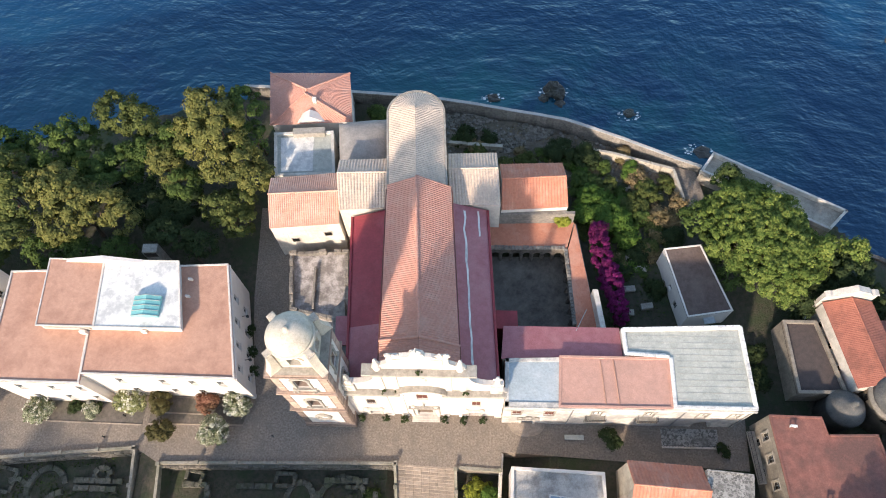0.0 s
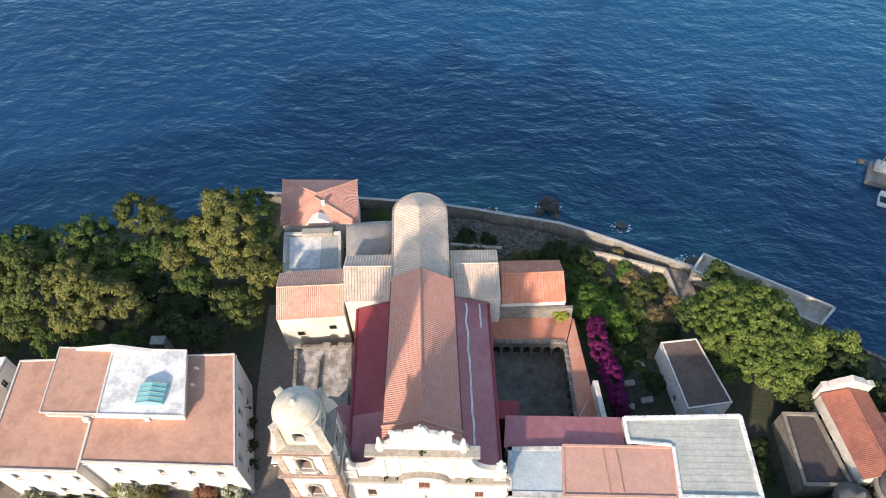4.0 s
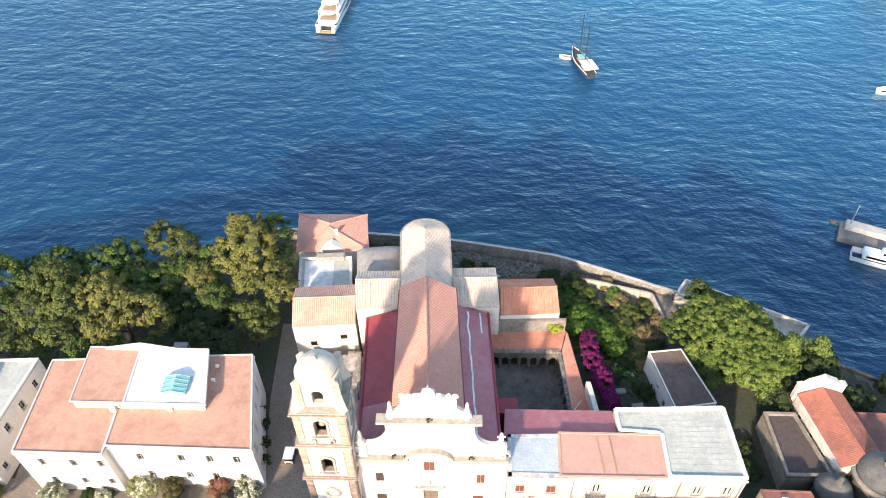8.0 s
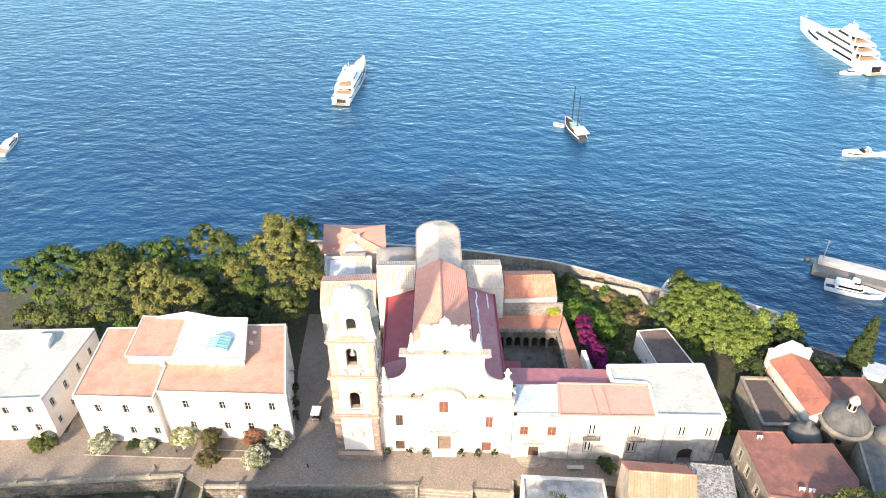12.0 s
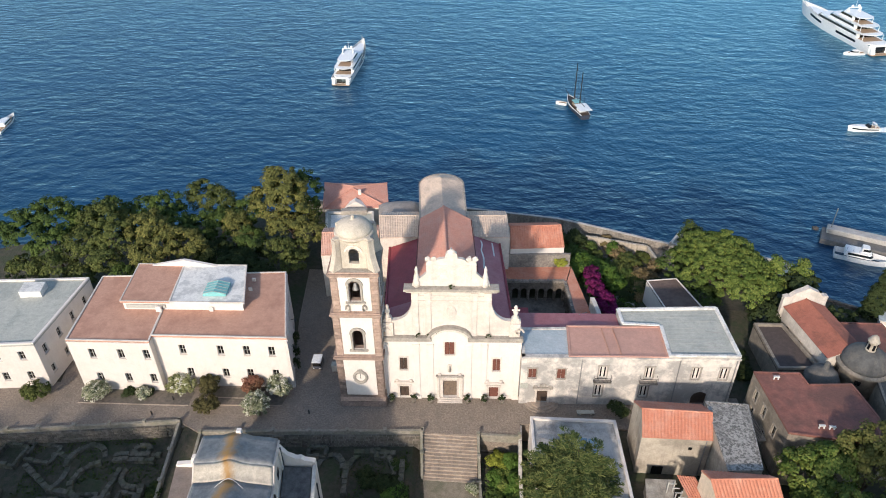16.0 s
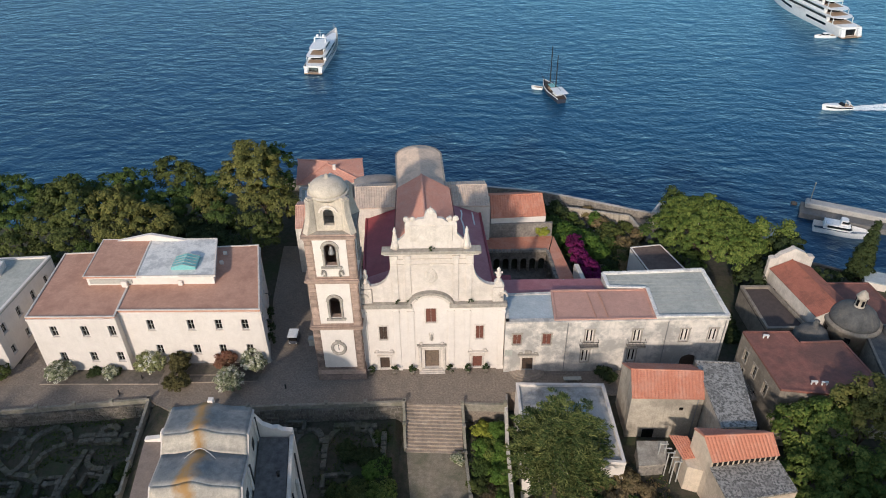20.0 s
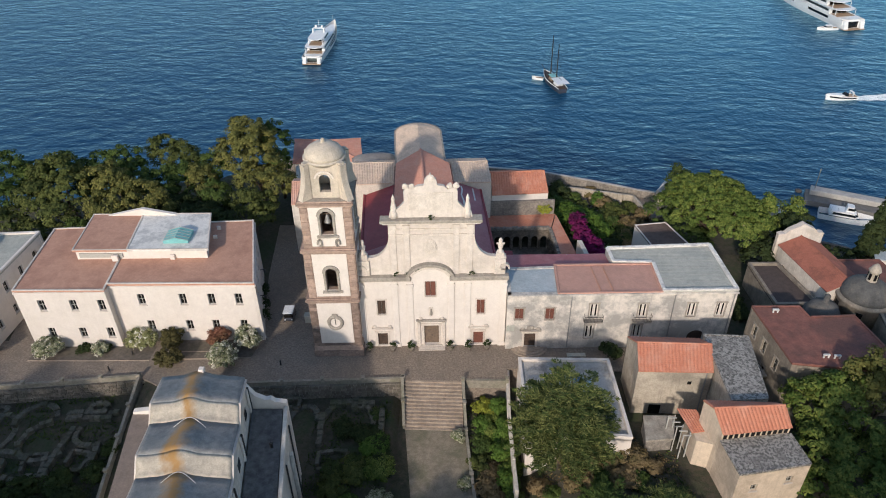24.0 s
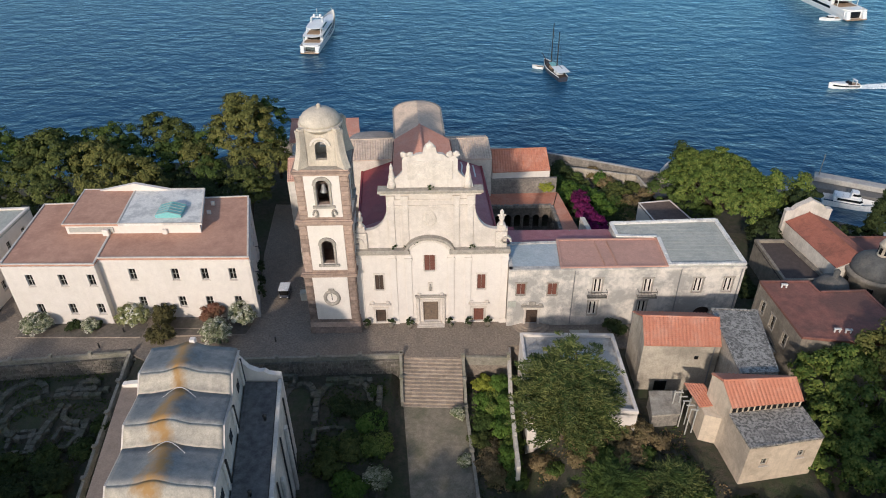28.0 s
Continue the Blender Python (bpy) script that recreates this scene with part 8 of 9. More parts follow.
for x, y, r, h, mt, lab in ((22.6, 35.6, 2.4, 3.0, LEAF_LUSH, "rounded bright green garden shrub"), (25.4, 32.2, 3.0, 3.4, LEAF_LUSH, "broad lush green garden shrub"), (22.2, 32.4, 2.4, 3.0, LEAF_LUSH, "rounded bright green garden shrub"), (27.4, 29.6, 2.4, 2.6, LEAF_LUSH, "broad lush green garden shrub"), (24.6, 35.4, 2.2, 2.4, LEAF_LUSH, "rounded bright green garden shrub"), (21.8, 38.6, 2.2, 2.0, LEAF_GREEN, "low green garden shrub"), (18.0, 44.2, 2.6, 2.6, LEAF_DARK, "dark evergreen shrub under the sea wall"), (22.0, 43.6, 2.4, 2.6, LEAF_DARK, "dark evergreen shrub under the sea wall"), (29.6, 26.6, 1.8, 2.0, LEAF_DARK, "dark shaded shrub among slabs"), (29.0, 35.6, 2.2, 1.6, LEAF_OLIVE, "dry olive-coloured garden scrub"), (31.8, 37.6, 2.2, 1.5, LEAF_OLIVE, "dry olive-coloured garden scrub"), (33.4, 33.4, 2.0, 1.6, DRYGRASS, "dry brown garden scrub"), (30.2, 40.4, 2.0, 1.2, DRYGRASS, "dry brown garden scrub"), (-12.8, 50.2, 2.0, 2.4, LEAF_GREEN, "rounded green shrub behind the apse"), (-10.0, 47.8, 1.5, 1.6, LEAF_DARK, "dark low shrub behind the apse"), (2.0, 47.2, 1.8, 1.2, LEAF_DARK, "dark low shrub behind the apse"), (6.0, 46.9, 1.5, 1.1, LEAF_DARK, "dark low shrub behind the apse"), (12.6, 42.6, 2.0, 1.2, LEAF_OLIVE, "patch of grey-green garden scrub"), (9.0, 41.0, 1.8, 1.2, LEAF_OLIVE, "patch of grey-green garden scrub"), (27.6, 23.6, 1.4, 1.6, LEAF_DARK, "dark shaded shrub among slabs"), (32.0, 21.0, 1.5, 1.6, LEAF_DARK, "dark shaded shrub among slabs"), (35.0, 29.5, 1.8, 2.0, LEAF_DARK, "dark shaded shrub near the shed"), (25.5, 38.4, 1.8, 1.4, LEAF_OLIVE, "patch of grey-green garden scrub"), (28.0, 44.8, 1.4, 0.9, DRYGRASS, "tuft of dry grass by the sea wall"), (45.8, 12.4, 1.8, 1.4, LEAF_DARK, "dark hedge beside the convent"), (46.0, 8.6, 1.8, 1.4, LEAF_DARK, "dark hedge beside the convent")):
    bush("garden_shrub", lab, x, y, PAV - 1.1, r, h + 0.6, mt, GB, per_area=1.3, leaf=0.15, leaves=50, clump=0.5)
rg = random.Random(11)
for k in range(46):
    x, y = rg.uniform(20.5, 36.5), rg.uniform(24, 42.5)
    if (33 < x and y < 28) or (x < 24 and y < 30):
        continue
    lush = noise.noise(Vector((x * 0.2, y * 0.2, 2))) > -0.05 and x < 30
    mt = rg.choice((LEAF_LUSH, LEAF_LUSH, LEAF_GREEN)) if lush else rg.choice((LEAF_OLIVE, DRYGRASS, LEAF_GREEN, LEAF_OLIVE))
    bush("garden_shrub", "lush green garden shrub above the sea" if lush else "dry tangled scrub on the garden slope", x, y, PAV - 1.1, rg.uniform(0.9, 1.8), rg.uniform(1.0, 2.2), mt, GB, per_area=1.2, leaf=0.15, leaves=44, clump=0.5)
boug = thing("bougainvillea", "vivid magenta bougainvillea over the garden wall", "plant")
blobs = [(23.3, 28.2, 4.2, 1.3, 1.85, 1.2), (23.2, 26.2, 4.4, 1.4, 1.95, 1.3), (23.6, 24.0, 4.0, 1.3, 1.95, 1.2), (24.2, 21.8, 4.0, 1.4, 1.95, 1.2), (24.7, 19.6, 4.2, 1.5, 2.05, 1.3), (25.3, 17.4, 3.8, 1.4, 1.95, 1.2), (25.7, 15.6, 3.2, 1.1, 1.3, 1.0)]
blobs = [(x + 0.06 * (28 - y), y, z - 0.9, a, b, c) for x, y, z, a, b, c in blobs]
trunk(boug, (24.6, 22.0, PAV), [b[:3] for b in blobs], 0.12)
C, N, S = clumps(blobs, per_area=2.0, leaf=0.13, leaves=60, clump=0.4)
leaf_mesh("blossom", C, N, S, PETAL, boug)
C, N, S = clumps([(b[0] + 0.2, b[1] - 0.3, b[2] - 1.4, 1.3, 1.4, 1.3) for b in blobs], per_area=1.0, leaf=0.14, leaves=50, clump=0.45)
leaf_mesh("leaves", C, N, S, LEAF_DARK, boug)
bush("wall_creeper", "lime green creeper on the chapel wing's corner", 17.6, 29.3, 4.0, 1.3, 1.9, LEAF_LIME)

# shrubs of the piazza
BLOSSOM = leaf_surface("pale_blossom", (0.62, 0.60, 0.48), (0.78, 0.75, 0.64), (0.40, 0.42, 0.28))
OG = "flowering shrubs along the palace"
for x, y, r, h, mt, lab in ((-54.4, -3.5, 1.7, 2.2, LEAF_PALE, "white-flowering oleander bush by the palace"), (-47.4, -3.0, 1.0, 1.3, LEAF_PALE, "small white-flowering oleander bush"), (-41.6, -1.2, 1.8, 2.4, LEAF_CREAM, "yellow-green flowering bush by the palace"), (-37.4, -1.4, 1.7, 2.8, LEAF_BROWN, "dark olive bush by the palace"), (-30.8, -0.8, 1.5, 2.6, LEAF_RED, "reddish flowering bush by the palace"), (-26.6, -0.7, 1.6, 2.5, LEAF_PALE, "pale green bush at the palace corner"), (-28.8, -4.8, 1.7, 2.8, LEAF_PALE, "round white-flowering oleander bush"), (-36.4, -5.2, 1.6, 2.6, LEAF_BROWN, "olive-brown round bush on the piazza"), (-63.5, -4.2, 1.9, 2.4, LEAF_OLIVE, "olive bush by the white house"), (-47.2, -2.4, 1.1, 1.2, LEAF_DARK, "low dark hedge by the palace"), (-49.8, -2.8, 0.9, 0.8, LEAF_DARK, "low dark hedge by the palace"), (25.0, -1.5, 1.3, 2.0, LEAF_DARK, "dark bush against the convent wall"), (39.9, -2.0, 0.8, 1.0, LEAF_DARK, "dark bush against the convent wall")):
    k_ = 1.25 if mt in (LEAF_PALE, LEAF_CREAM) else 1.12
    fb = bush("flowering_bush", lab, x, y, PAV, r * k_, h * k_, mt, OG)
    if mt in (LEAF_PALE, LEAF_CREAM):
        C, N, S = clumps([(x, y, PAV + h * k_ * 0.5, r * k_ * 0.92, r * k_ * 0.92, h * k_ * 0.52)], per_area=1.9, leaf=0.1, leaves=16, clump=0.3)
        leaf_mesh("blossom", C, N, S, BLOSSOM, fb, label="clusters of small pale flowers")
for x, y in ((-9.0, -1.4), (-5.6, -1.2), (-3.0, -1.1), (2.6, -0.8), (5.2, -0.6), (7.7, -0.5)):
    pt = thing("potted_shrub", "clipped shrub in a dark pot by the church door", "plant", "potted shrubs by the facade")
    lathe([(0.26, PAV + 0.03), (0.36, PAV + 0.5), (0.4, PAV + 0.55), (0.32, PAV + 0.56)], (x, y), pt, DARKRENDER, "pot", 14)
    C, N, S = clumps([(x, y, PAV + 1.0, 0.5, 0.5, 0.55)], per_area=5.0, leaf=0.08, leaves=40, clump=0.22)
    leaf_mesh("foliage", C, N, S, LEAF_DARK, pt)
for u in (3.4, 6.3, 9.6):
    pt = thing("wall_creeper", "dark creeper tuft on the alley side of the palace", "plant", "tufts in the alley")
    c = S3.at(u, 0.4, 0)
    C, N, S = clumps([(c.x, c.y, 1.2, 0.6, 0.7, 1.2)], per_area=3.0, leaf=0.1, leaves=40, clump=0.3)
    leaf_mesh("foliage", C, N, S, LEAF_DARK, pt)

# trees in front
FEATHERY = leaf_surface("feathery_leaves", (0.032, 0.056, 0.017), (0.19, 0.198, 0.064), (0.04, 0.068, 0.02))


def drooping(label, foot, top, reach0, boughs, material, low=0.8):
    """A broad tree of arching boughs hung with feathery strands."""
    fr = thing("drooping_conifer", label, "tree", "drooping conifers")
    foot, top = Vector(foot), Vector(top)
    trunk(fr, foot, [tuple(top - Vector((0, 0, 1)))], 0.42)
    C, N, S, D = [], [], [], []
    z0 = foot.z + low
    mid, tall = (z0 * 0.62 + top.z * 0.38), top.z - (z0 * 0.62 + top.z * 0.38)
    for k in range(boughs):
        d = nrng.normal(size=3)
        d[2] = abs(d[2]) * 0.9 - 0.25
        d /= np.linalg.norm(d)
        lobe = min(1.12, 1.0 + 1.1 * noise.noise(Vector(d) * 2.9 + foot))
        r = lobe * nrng.uniform(0.55, 1.02)
        axis = foot.lerp(top, 0.65)
        seat = np.array((axis.x, axis.y, mid)) + d * np.array((reach0, reach0, tall)) * r
        flat = np.array((d[0], d[1], 0.0)) + nrng.normal(size=3) * np.array((0.25, 0.25, 0.0))
        flat /= np.linalg.norm(flat) + 1e-6
        side = np.array((-flat[1], flat[0], 0.0))
        long = nrng.uniform(0.9, 2.1)
        n = int(40 * long)
        g = nrng.uniform(-0.7, 1.0, (n, 1))
        arch = np.array((0, 0, 1.0)) * (0.22 * long * (1 - g * g) - 0.18 * long * np.maximum(g, 0))
        sgn = nrng.choice((-1.0, 1.0), (n, 1))
        off = nrng.uniform(0.0, 0.62, (n, 1)) * sgn * (1.15 - np.abs(g)) * 0.9
        C.append(seat + flat * g * long + side * off + arch + nrng.normal(size=(n, 3)) * 0.06)
        D.append(flat + side * sgn * 0.75 + np.array((0, 0, 0.15)) + nrng.normal(size=(n, 3)) * 0.35)
        N.append(np.array((0, -0.3, 1.0)) + nrng.normal(size=(n, 3)) * 0.45)
        S.append(nrng.uniform(0.16, 0.42, n))
    C, N, S, D = (np.concatenate(q) for q in (C, N, S, D))
    n = len(C)
    D /= np.linalg.norm(D, axis=1, keepdims=True)
    B = np.cross(D, N)
    B /= np.linalg.norm(B, axis=1, keepdims=True)
    V = np.stack([C - D * S[:, None], C - B * 0.06, C + D * S[:, None] + np.array((0, 0, 0.06)), C + B * 0.06], 1)
    mesh_part("crown", V.reshape(-1, 3).tolist(), np.arange(n * 4).reshape(-1, 4).tolist(), material, fr)
    return fr


drooping("large broad tree with drooping feathery olive branches", (16.0, -20.0, -4.0), (16.9, -18.0, 12.2), 5.0, 600, FEATHERY, 1.6)
drooping("dark drooping conifer in the lower garden", (27.0, -28.0, 0.5), (27.0, -27.7, 3.4), 2.2, 150, FEATHERY, 0.4)
drooping("dark drooping conifer in the lower garden", (20.5, -28.5, 0.5), (20.5, -28.2, 3.8), 2.6, 100, LEAF_GREEN, 0.4)
FG = "trees below the piazza"
# brighter needle colour paints in sunlight on this crown
tree("leafy_tree", "dense green tree beside the small house", (47.5, -16.5, -6), [(46.6, -13.6, 4.0, 3.4, 3.2, 3.0), (50.0, -12.8, 4.6, 3.6, 3.2, 3.2), (46.0, -19.5, 2.2, 3.6, 3.4, 3.2), (50.0, -19.0, 3.2, 4.0, 3.8, 3.6), (44.8, -23.5, 1.2, 3.0, 3.0, 2.8), (48.6, -24.0, 2.2, 3.8, 3.6, 3.2)], LEAF_PINE, 0.4, group=FG)
tree("leafy_tree", "olive-brown tree beside the dome", (55.5, -12.8, -6), [(52.4, -11.6, 6.8, 2.6, 2.4, 2.2), (55.4, -12.0, 8.6, 2.8, 2.6, 2.4), (58.8, -12.6, 8.4, 2.8, 2.6, 2.4), (54.6, -13.2, 5.4, 3.0, 2.6, 2.6)], LEAF_GOLD, 0.3, group=FG)
# same brightened leaf colour in place of sunlight
tree("leafy_tree", "broad green tree lower on the slope", (54.5, -21.0, -7), [(54.0, -19.5, 2.6, 3.6, 3.4, 3.0), (57.8, -18.6, 2.4, 3.6, 3.4, 3.0), (53.6, -25.5, 2.0, 4.0, 3.8, 3.2)], LEAF_PINE, 0.4, group=FG)
# unseen tree row, added only to throw shade over gardens and houses
shade_belt = tree("leafy_tree", "unseen tall tree added to shade the gardens", (0, 0, 0), [(-2.2, 0, 12.5, 4.2, 3.6, 3.8), (2.4, 0.8, 13.0, 4.2, 3.6, 3.8), (0.3, -1.0, 16.2, 3.8, 3.4, 3.4), (-3.4, 0.4, 8.0, 4.0, 3.2, 3.6), (3.4, -0.4, 8.0, 4.0, 3.2, 3.6), (0, 0, 5.0, 4.4, 3.2, 3.4)], LEAF_GREEN, 0.5, group="park trees", leaf=0.3, leaves=44)
rb_ = random.Random(23)
shade_belt.matrix_basis = Matrix.Translation((-84.0, -51.0, -7.5))
for x in [-84 + 6.6 * k for k in range(1, 27)] + [-90.6, -97.2, -103.8]:
    if -46 < x < -20:
        continue
    # heights set by how far each stretch should cast shade
    h = 1.42 if x < -41 else 0.92 if x < 35 else 1.7
    copy_thing(shade_belt, Matrix.Translation((x + rb_.uniform(-1.5, 1.5), -50.5 + rb_.uniform(-2, 2), -7.5)) @ Matrix.Rotation(rb_.uniform(0, 6.28), 4, "Z") @ Matrix.Diagonal((1.0, 1.0, h * rb_.uniform(0.9, 1.12), 1.0)))
for i, (x, y, h) in enumerate(((-44.0, -37.0, 5.5), (-51.0, -36.0, 6.0), (-58.0, -35.5, 6.0), (-65.0, -34.0, 6.5), (-72.0, -32.0, 6.5), (-47.0, -43.0, 7.5), (-55.0, -43.0, 8.0), (-63.0, -42.0, 8.0))):
    tree("leafy_tree", "dark leafy tree at the foot of the excavation", (x, y, -6.5), [(x - 1.5, y, h - 3.4, 3.2, 3.0, 2.8), (x + 2.0, y + 0.8, h - 3.8, 2.8, 2.8, 2.6), (x, y - 1.6, h - 2.4, 2.8, 2.8, 2.6)], LEAF_DARK, 0.3, group=FG)
SG = "shrubs of the lower gardens"
for x, y, r, h, mt, lab in ((9.4, -10.0, 1.3, 3.0, LEAF_LUSH, "lush green creeper over the garden wall"), (9.6, -14.0, 1.4, 3.4, LEAF_LUSH, "lush green creeper over the garden wall"), (9.8, -17.2, 1.5, 3.4, LEAF_LUSH, "lush green creeper over the garden wall"), (10.2, -21.2, 1.5, 3.0, LEAF_LUSH, "lush green creeper over the garden wall"), (7.2, -12.2, 1.6, 1.8, LEAF_LUSH, "bright green overgrown garden shrub"), (6.8, -17.6, 1.4, 1.0, LEAF_OLIVE, "brownish overgrown garden shrub"), (7.6, -21.0, 1.6, 1.0, DRYGRASS, "dry brown grass in the narrow garden"), (7.6, -9.5, 1.8, 2.0, LEAF_LIME, "bright green overgrown garden shrub"), (8.6, -12.4, 1.9, 2.0, LEAF_PINE, "bright green overgrown garden shrub"), (7.4, -15.2, 1.6, 1.4, LEAF_GREEN, "green overgrown garden shrub"), (10.3, -15.5, 1.3, 2.8, LEAF_PINE, "green creeper over the garden wall"), (10.5, -19.0, 1.3, 2.6, LEAF_PINE, "green creeper over the garden wall"), (10.9, -23.4, 1.3, 2.4, LEAF_GREEN, "green creeper over the garden wall"), (10.1, -12.2, 1.2, 2.6, LEAF_GREEN, "green creeper over the garden wall"), (8.4, -19.0, 1.6, 0.8, DRYGRASS, "dry brown grass in the narrow garden"), (9.0, -23.0, 1.7, 0.8, DRYGRASS, "dry brown grass in the narrow garden"), (21.0, -20.5, 2.0, 1.0, DRYGRASS, "dry brown grass in the lower garden"), (24.6, -20.2, 2.0, 1.1, DRYGRASS, "dry brown grass in the lower garden"), (18.4, -24.0, 2.2, 1.0, DRYGRASS, "dry brown grass in the lower garden"), (23.0, -23.0, 2.0, 0.9, DRYGRASS, "dry brown grass in the lower garden"), (14.6, -22.6, 1.8, 1.0, DRYGRASS, "dry brown grass in the lower garden"), (4.0, -13.8, 0.7, 1.3, LEAF_PALE, "pale flowering bush at the foot of the stairs"), (5.0, -20.6, 0.7, 1.0, LEAF_PALE, "small bush beside the path wall"), (-6.4, -16.4, 2.0, 1.6, LEAF_LUSH, "green overgrowth in the shaded garden"), (-5.4, -19.8, 2.0, 1.8, LEAF_PINE, "green overgrowth in the shaded garden"), (-8.8, -20.0, 2.2, 1.6, LEAF_OLIVE, "brownish overgrowth in the shaded garden"), (-10.8, -22.6, 2.0, 1.5, LEAF_OLIVE, "brownish overgrowth in the shaded garden"), (-5.0, -24.0, 1.6, 1.4, LEAF_PALE, "pale flowering bush in the shaded garden"), (-8.0, -25.4, 2.2, 1.6, LEAF_LUSH, "green overgrowth in the shaded garden"), (-42.0, -25.8, 2.4, 2.2, LEAF_DARK, "dark shrub below the excavation"), (-46.2, -28.4, 2.8, 2.6, LEAF_DARK, "dark shrub below the excavation"), (-51.0, -28.6, 2.8, 2.6, LEAF_DARK, "dark shrub below the excavation"), (-41.4, -30.6, 2.6, 2.6, LEAF_GREEN, "dark shrub below the excavation"), (-55.5, -27.6, 2.6, 2.4, LEAF_DARK, "dark shrub below the excavation"), (-46.0, -33.5, 3.0, 3.0, LEAF_DARK, "dark shrub below the excavation"), (28.5, -29.0, 2.2, 2.2, LEAF_GREEN, "green shrub in the lower garden"), (34.0, -30.5, 2.4, 1.8, LEAF_DARK, "dark shrub below the small house"), (39.5, -30.5, 2.4, 1.8, LEAF_DARK, "dark shrub below the small house")):
    bush("garden_shrub", lab, x, y, land_height(x, y) - 0.1, r, h, mt, SG, per_area=1.5, leaf=0.14, leaves=48, clump=0.45)


def turf(name, label, spots, n, size, material, spread):
    """Scattered blades and weeds over the ground, one object."""
    C = []
    for (x0, x1, y0, y1) in spots:
        m = int(n * (x1 - x0) * (y1 - y0))
        xy = np.stack([nrng.uniform(x0, x1, m), nrng.uniform(y0, y1, m)], 1)
        keep = [noise.noise(Vector((x * 0.3, y * 0.3, 8))) > spread for x, y in xy]
        C += [(x, y, land_height(x, y) + size * 0.5) for (x, y), k in zip(xy, keep) if k]
    C = np.array(C)
    N = nrng.normal(size=C.shape) * np.array((1, 1, 0.35))
    ob = leaf_mesh(name, C, N, nrng.uniform(0.6, 1.3, len(C)) * size, material, None)
    return tagged(ob, label, "grass", kind="stuff")


turf("weeds", "green weeds and grass in the excavation", [(-62, -40, -28, -8.6), (-15, -4, -27, -8.5)], 14.0, 0.16, LEAF_GREEN, -0.05)
turf("dry_weeds", "dry grass on the slope above the sea", [(-8, 36, 36, 50)], 6.0, 0.15, DRYGRASS, 0.0)
turf("garden_weeds", "green weeds in the walled garden", [(24, 36, 15, 42), (5, 10, -28, -7), (12, 32, -32, -18)], 6.0, 0.17, LEAF_GREEN, -0.05)
turf("dry_garden_grass", "dry brown grass between the houses", [(13, 33, -31, -17)], 9.0, 0.2, DRYGRASS, 0.0)
rr_ = random.Random(77)
verts, faces = [], []
for k in range(1500):
    x = rr_.uniform(-1.5, 17.0)
    y = coast(x) - rr_.uniform(1.0, 7.5)
    if noise.noise(Vector((x * 0.25, y * 0.35, 4))) < -0.12:
        continue
    r, z, q = rr_.uniform(0.12, 0.42), land_height(x, y), len(verts)
    for sz in (-0.5, 0.8):
        for t in range(5):
            a = t * 1.257 + k
            g = r * rr_.uniform(0.65, 1.2) * (1.0 if sz < 0 else 0.7)
            verts.append((x + g * math.cos(a), y + g * math.sin(a), z + r * sz * rr_.uniform(0.7, 1.1)))
    faces += [(q + 5, q + 6, q + 7, q + 8, q + 9)] + [(q + i, q + (i + 1) % 5, q + 5 + (i + 1) % 5, q + 5 + i) for i in range(5)]
tagged(mesh_part("rubble", verts, faces, RUBBLECOURSE), "loose brown rubble below the sea wall", "rubble", kind="stuff")
for k in range(26):
    x = rr_.uniform(-1.0, 21.0)
    y = rr_.uniform(38.0, 46.0) if x < 8 else rr_.uniform(37.5, 45.0)
    green = rr_.random() < 0.55
    bush("garden_shrub", "low green scrub behind the apse" if green else "dry brown scrub behind the apse", x, y, PAV - 1.2, rr_.uniform(0.7, 1.6), rr_.uniform(0.8, 1.7), rr_.choice((LEAF_GREEN, LEAF_SHADE, LEAF_OLIVE)) if green else DRYGRASS, GB, per_area=1.2, leaf=0.14, leaves=44, clump=0.45)
for x, z in ((-3.0, 12.35), (5.4, 12.35), (0.3, 21.2), (-1.7, 12.9), (-4.6, 12.3)):
    wp = thing("wall_plant", "tuft of dark weed growing on the church cornice", "plant", "weeds on the facade")
    c = FS.at(fu(x), 0.2, z)
    C, N, S = clumps([(c.x, c.y, c.z + 0.15, 0.38, 0.25, 0.3)], per_area=5.0, leaf=0.08, leaves=30, clump=0.16)
    leaf_mesh("leaves", C, N, S, LEAF_DARK, wp)
ro_ = random.Random(41)
# overgrowth in dark leaf colours that carry the garden's shade
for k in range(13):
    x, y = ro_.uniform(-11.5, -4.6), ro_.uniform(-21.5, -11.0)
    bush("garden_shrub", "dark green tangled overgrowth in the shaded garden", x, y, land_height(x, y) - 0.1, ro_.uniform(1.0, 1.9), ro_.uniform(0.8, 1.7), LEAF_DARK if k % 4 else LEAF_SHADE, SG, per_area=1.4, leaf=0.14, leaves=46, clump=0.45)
# leaf colour darkened for the shade lying over the excavation
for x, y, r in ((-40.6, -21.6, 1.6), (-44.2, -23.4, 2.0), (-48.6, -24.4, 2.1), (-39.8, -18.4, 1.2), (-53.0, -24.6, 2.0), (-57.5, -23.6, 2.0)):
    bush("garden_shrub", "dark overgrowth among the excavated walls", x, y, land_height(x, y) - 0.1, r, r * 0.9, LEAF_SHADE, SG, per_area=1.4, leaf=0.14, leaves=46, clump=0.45)
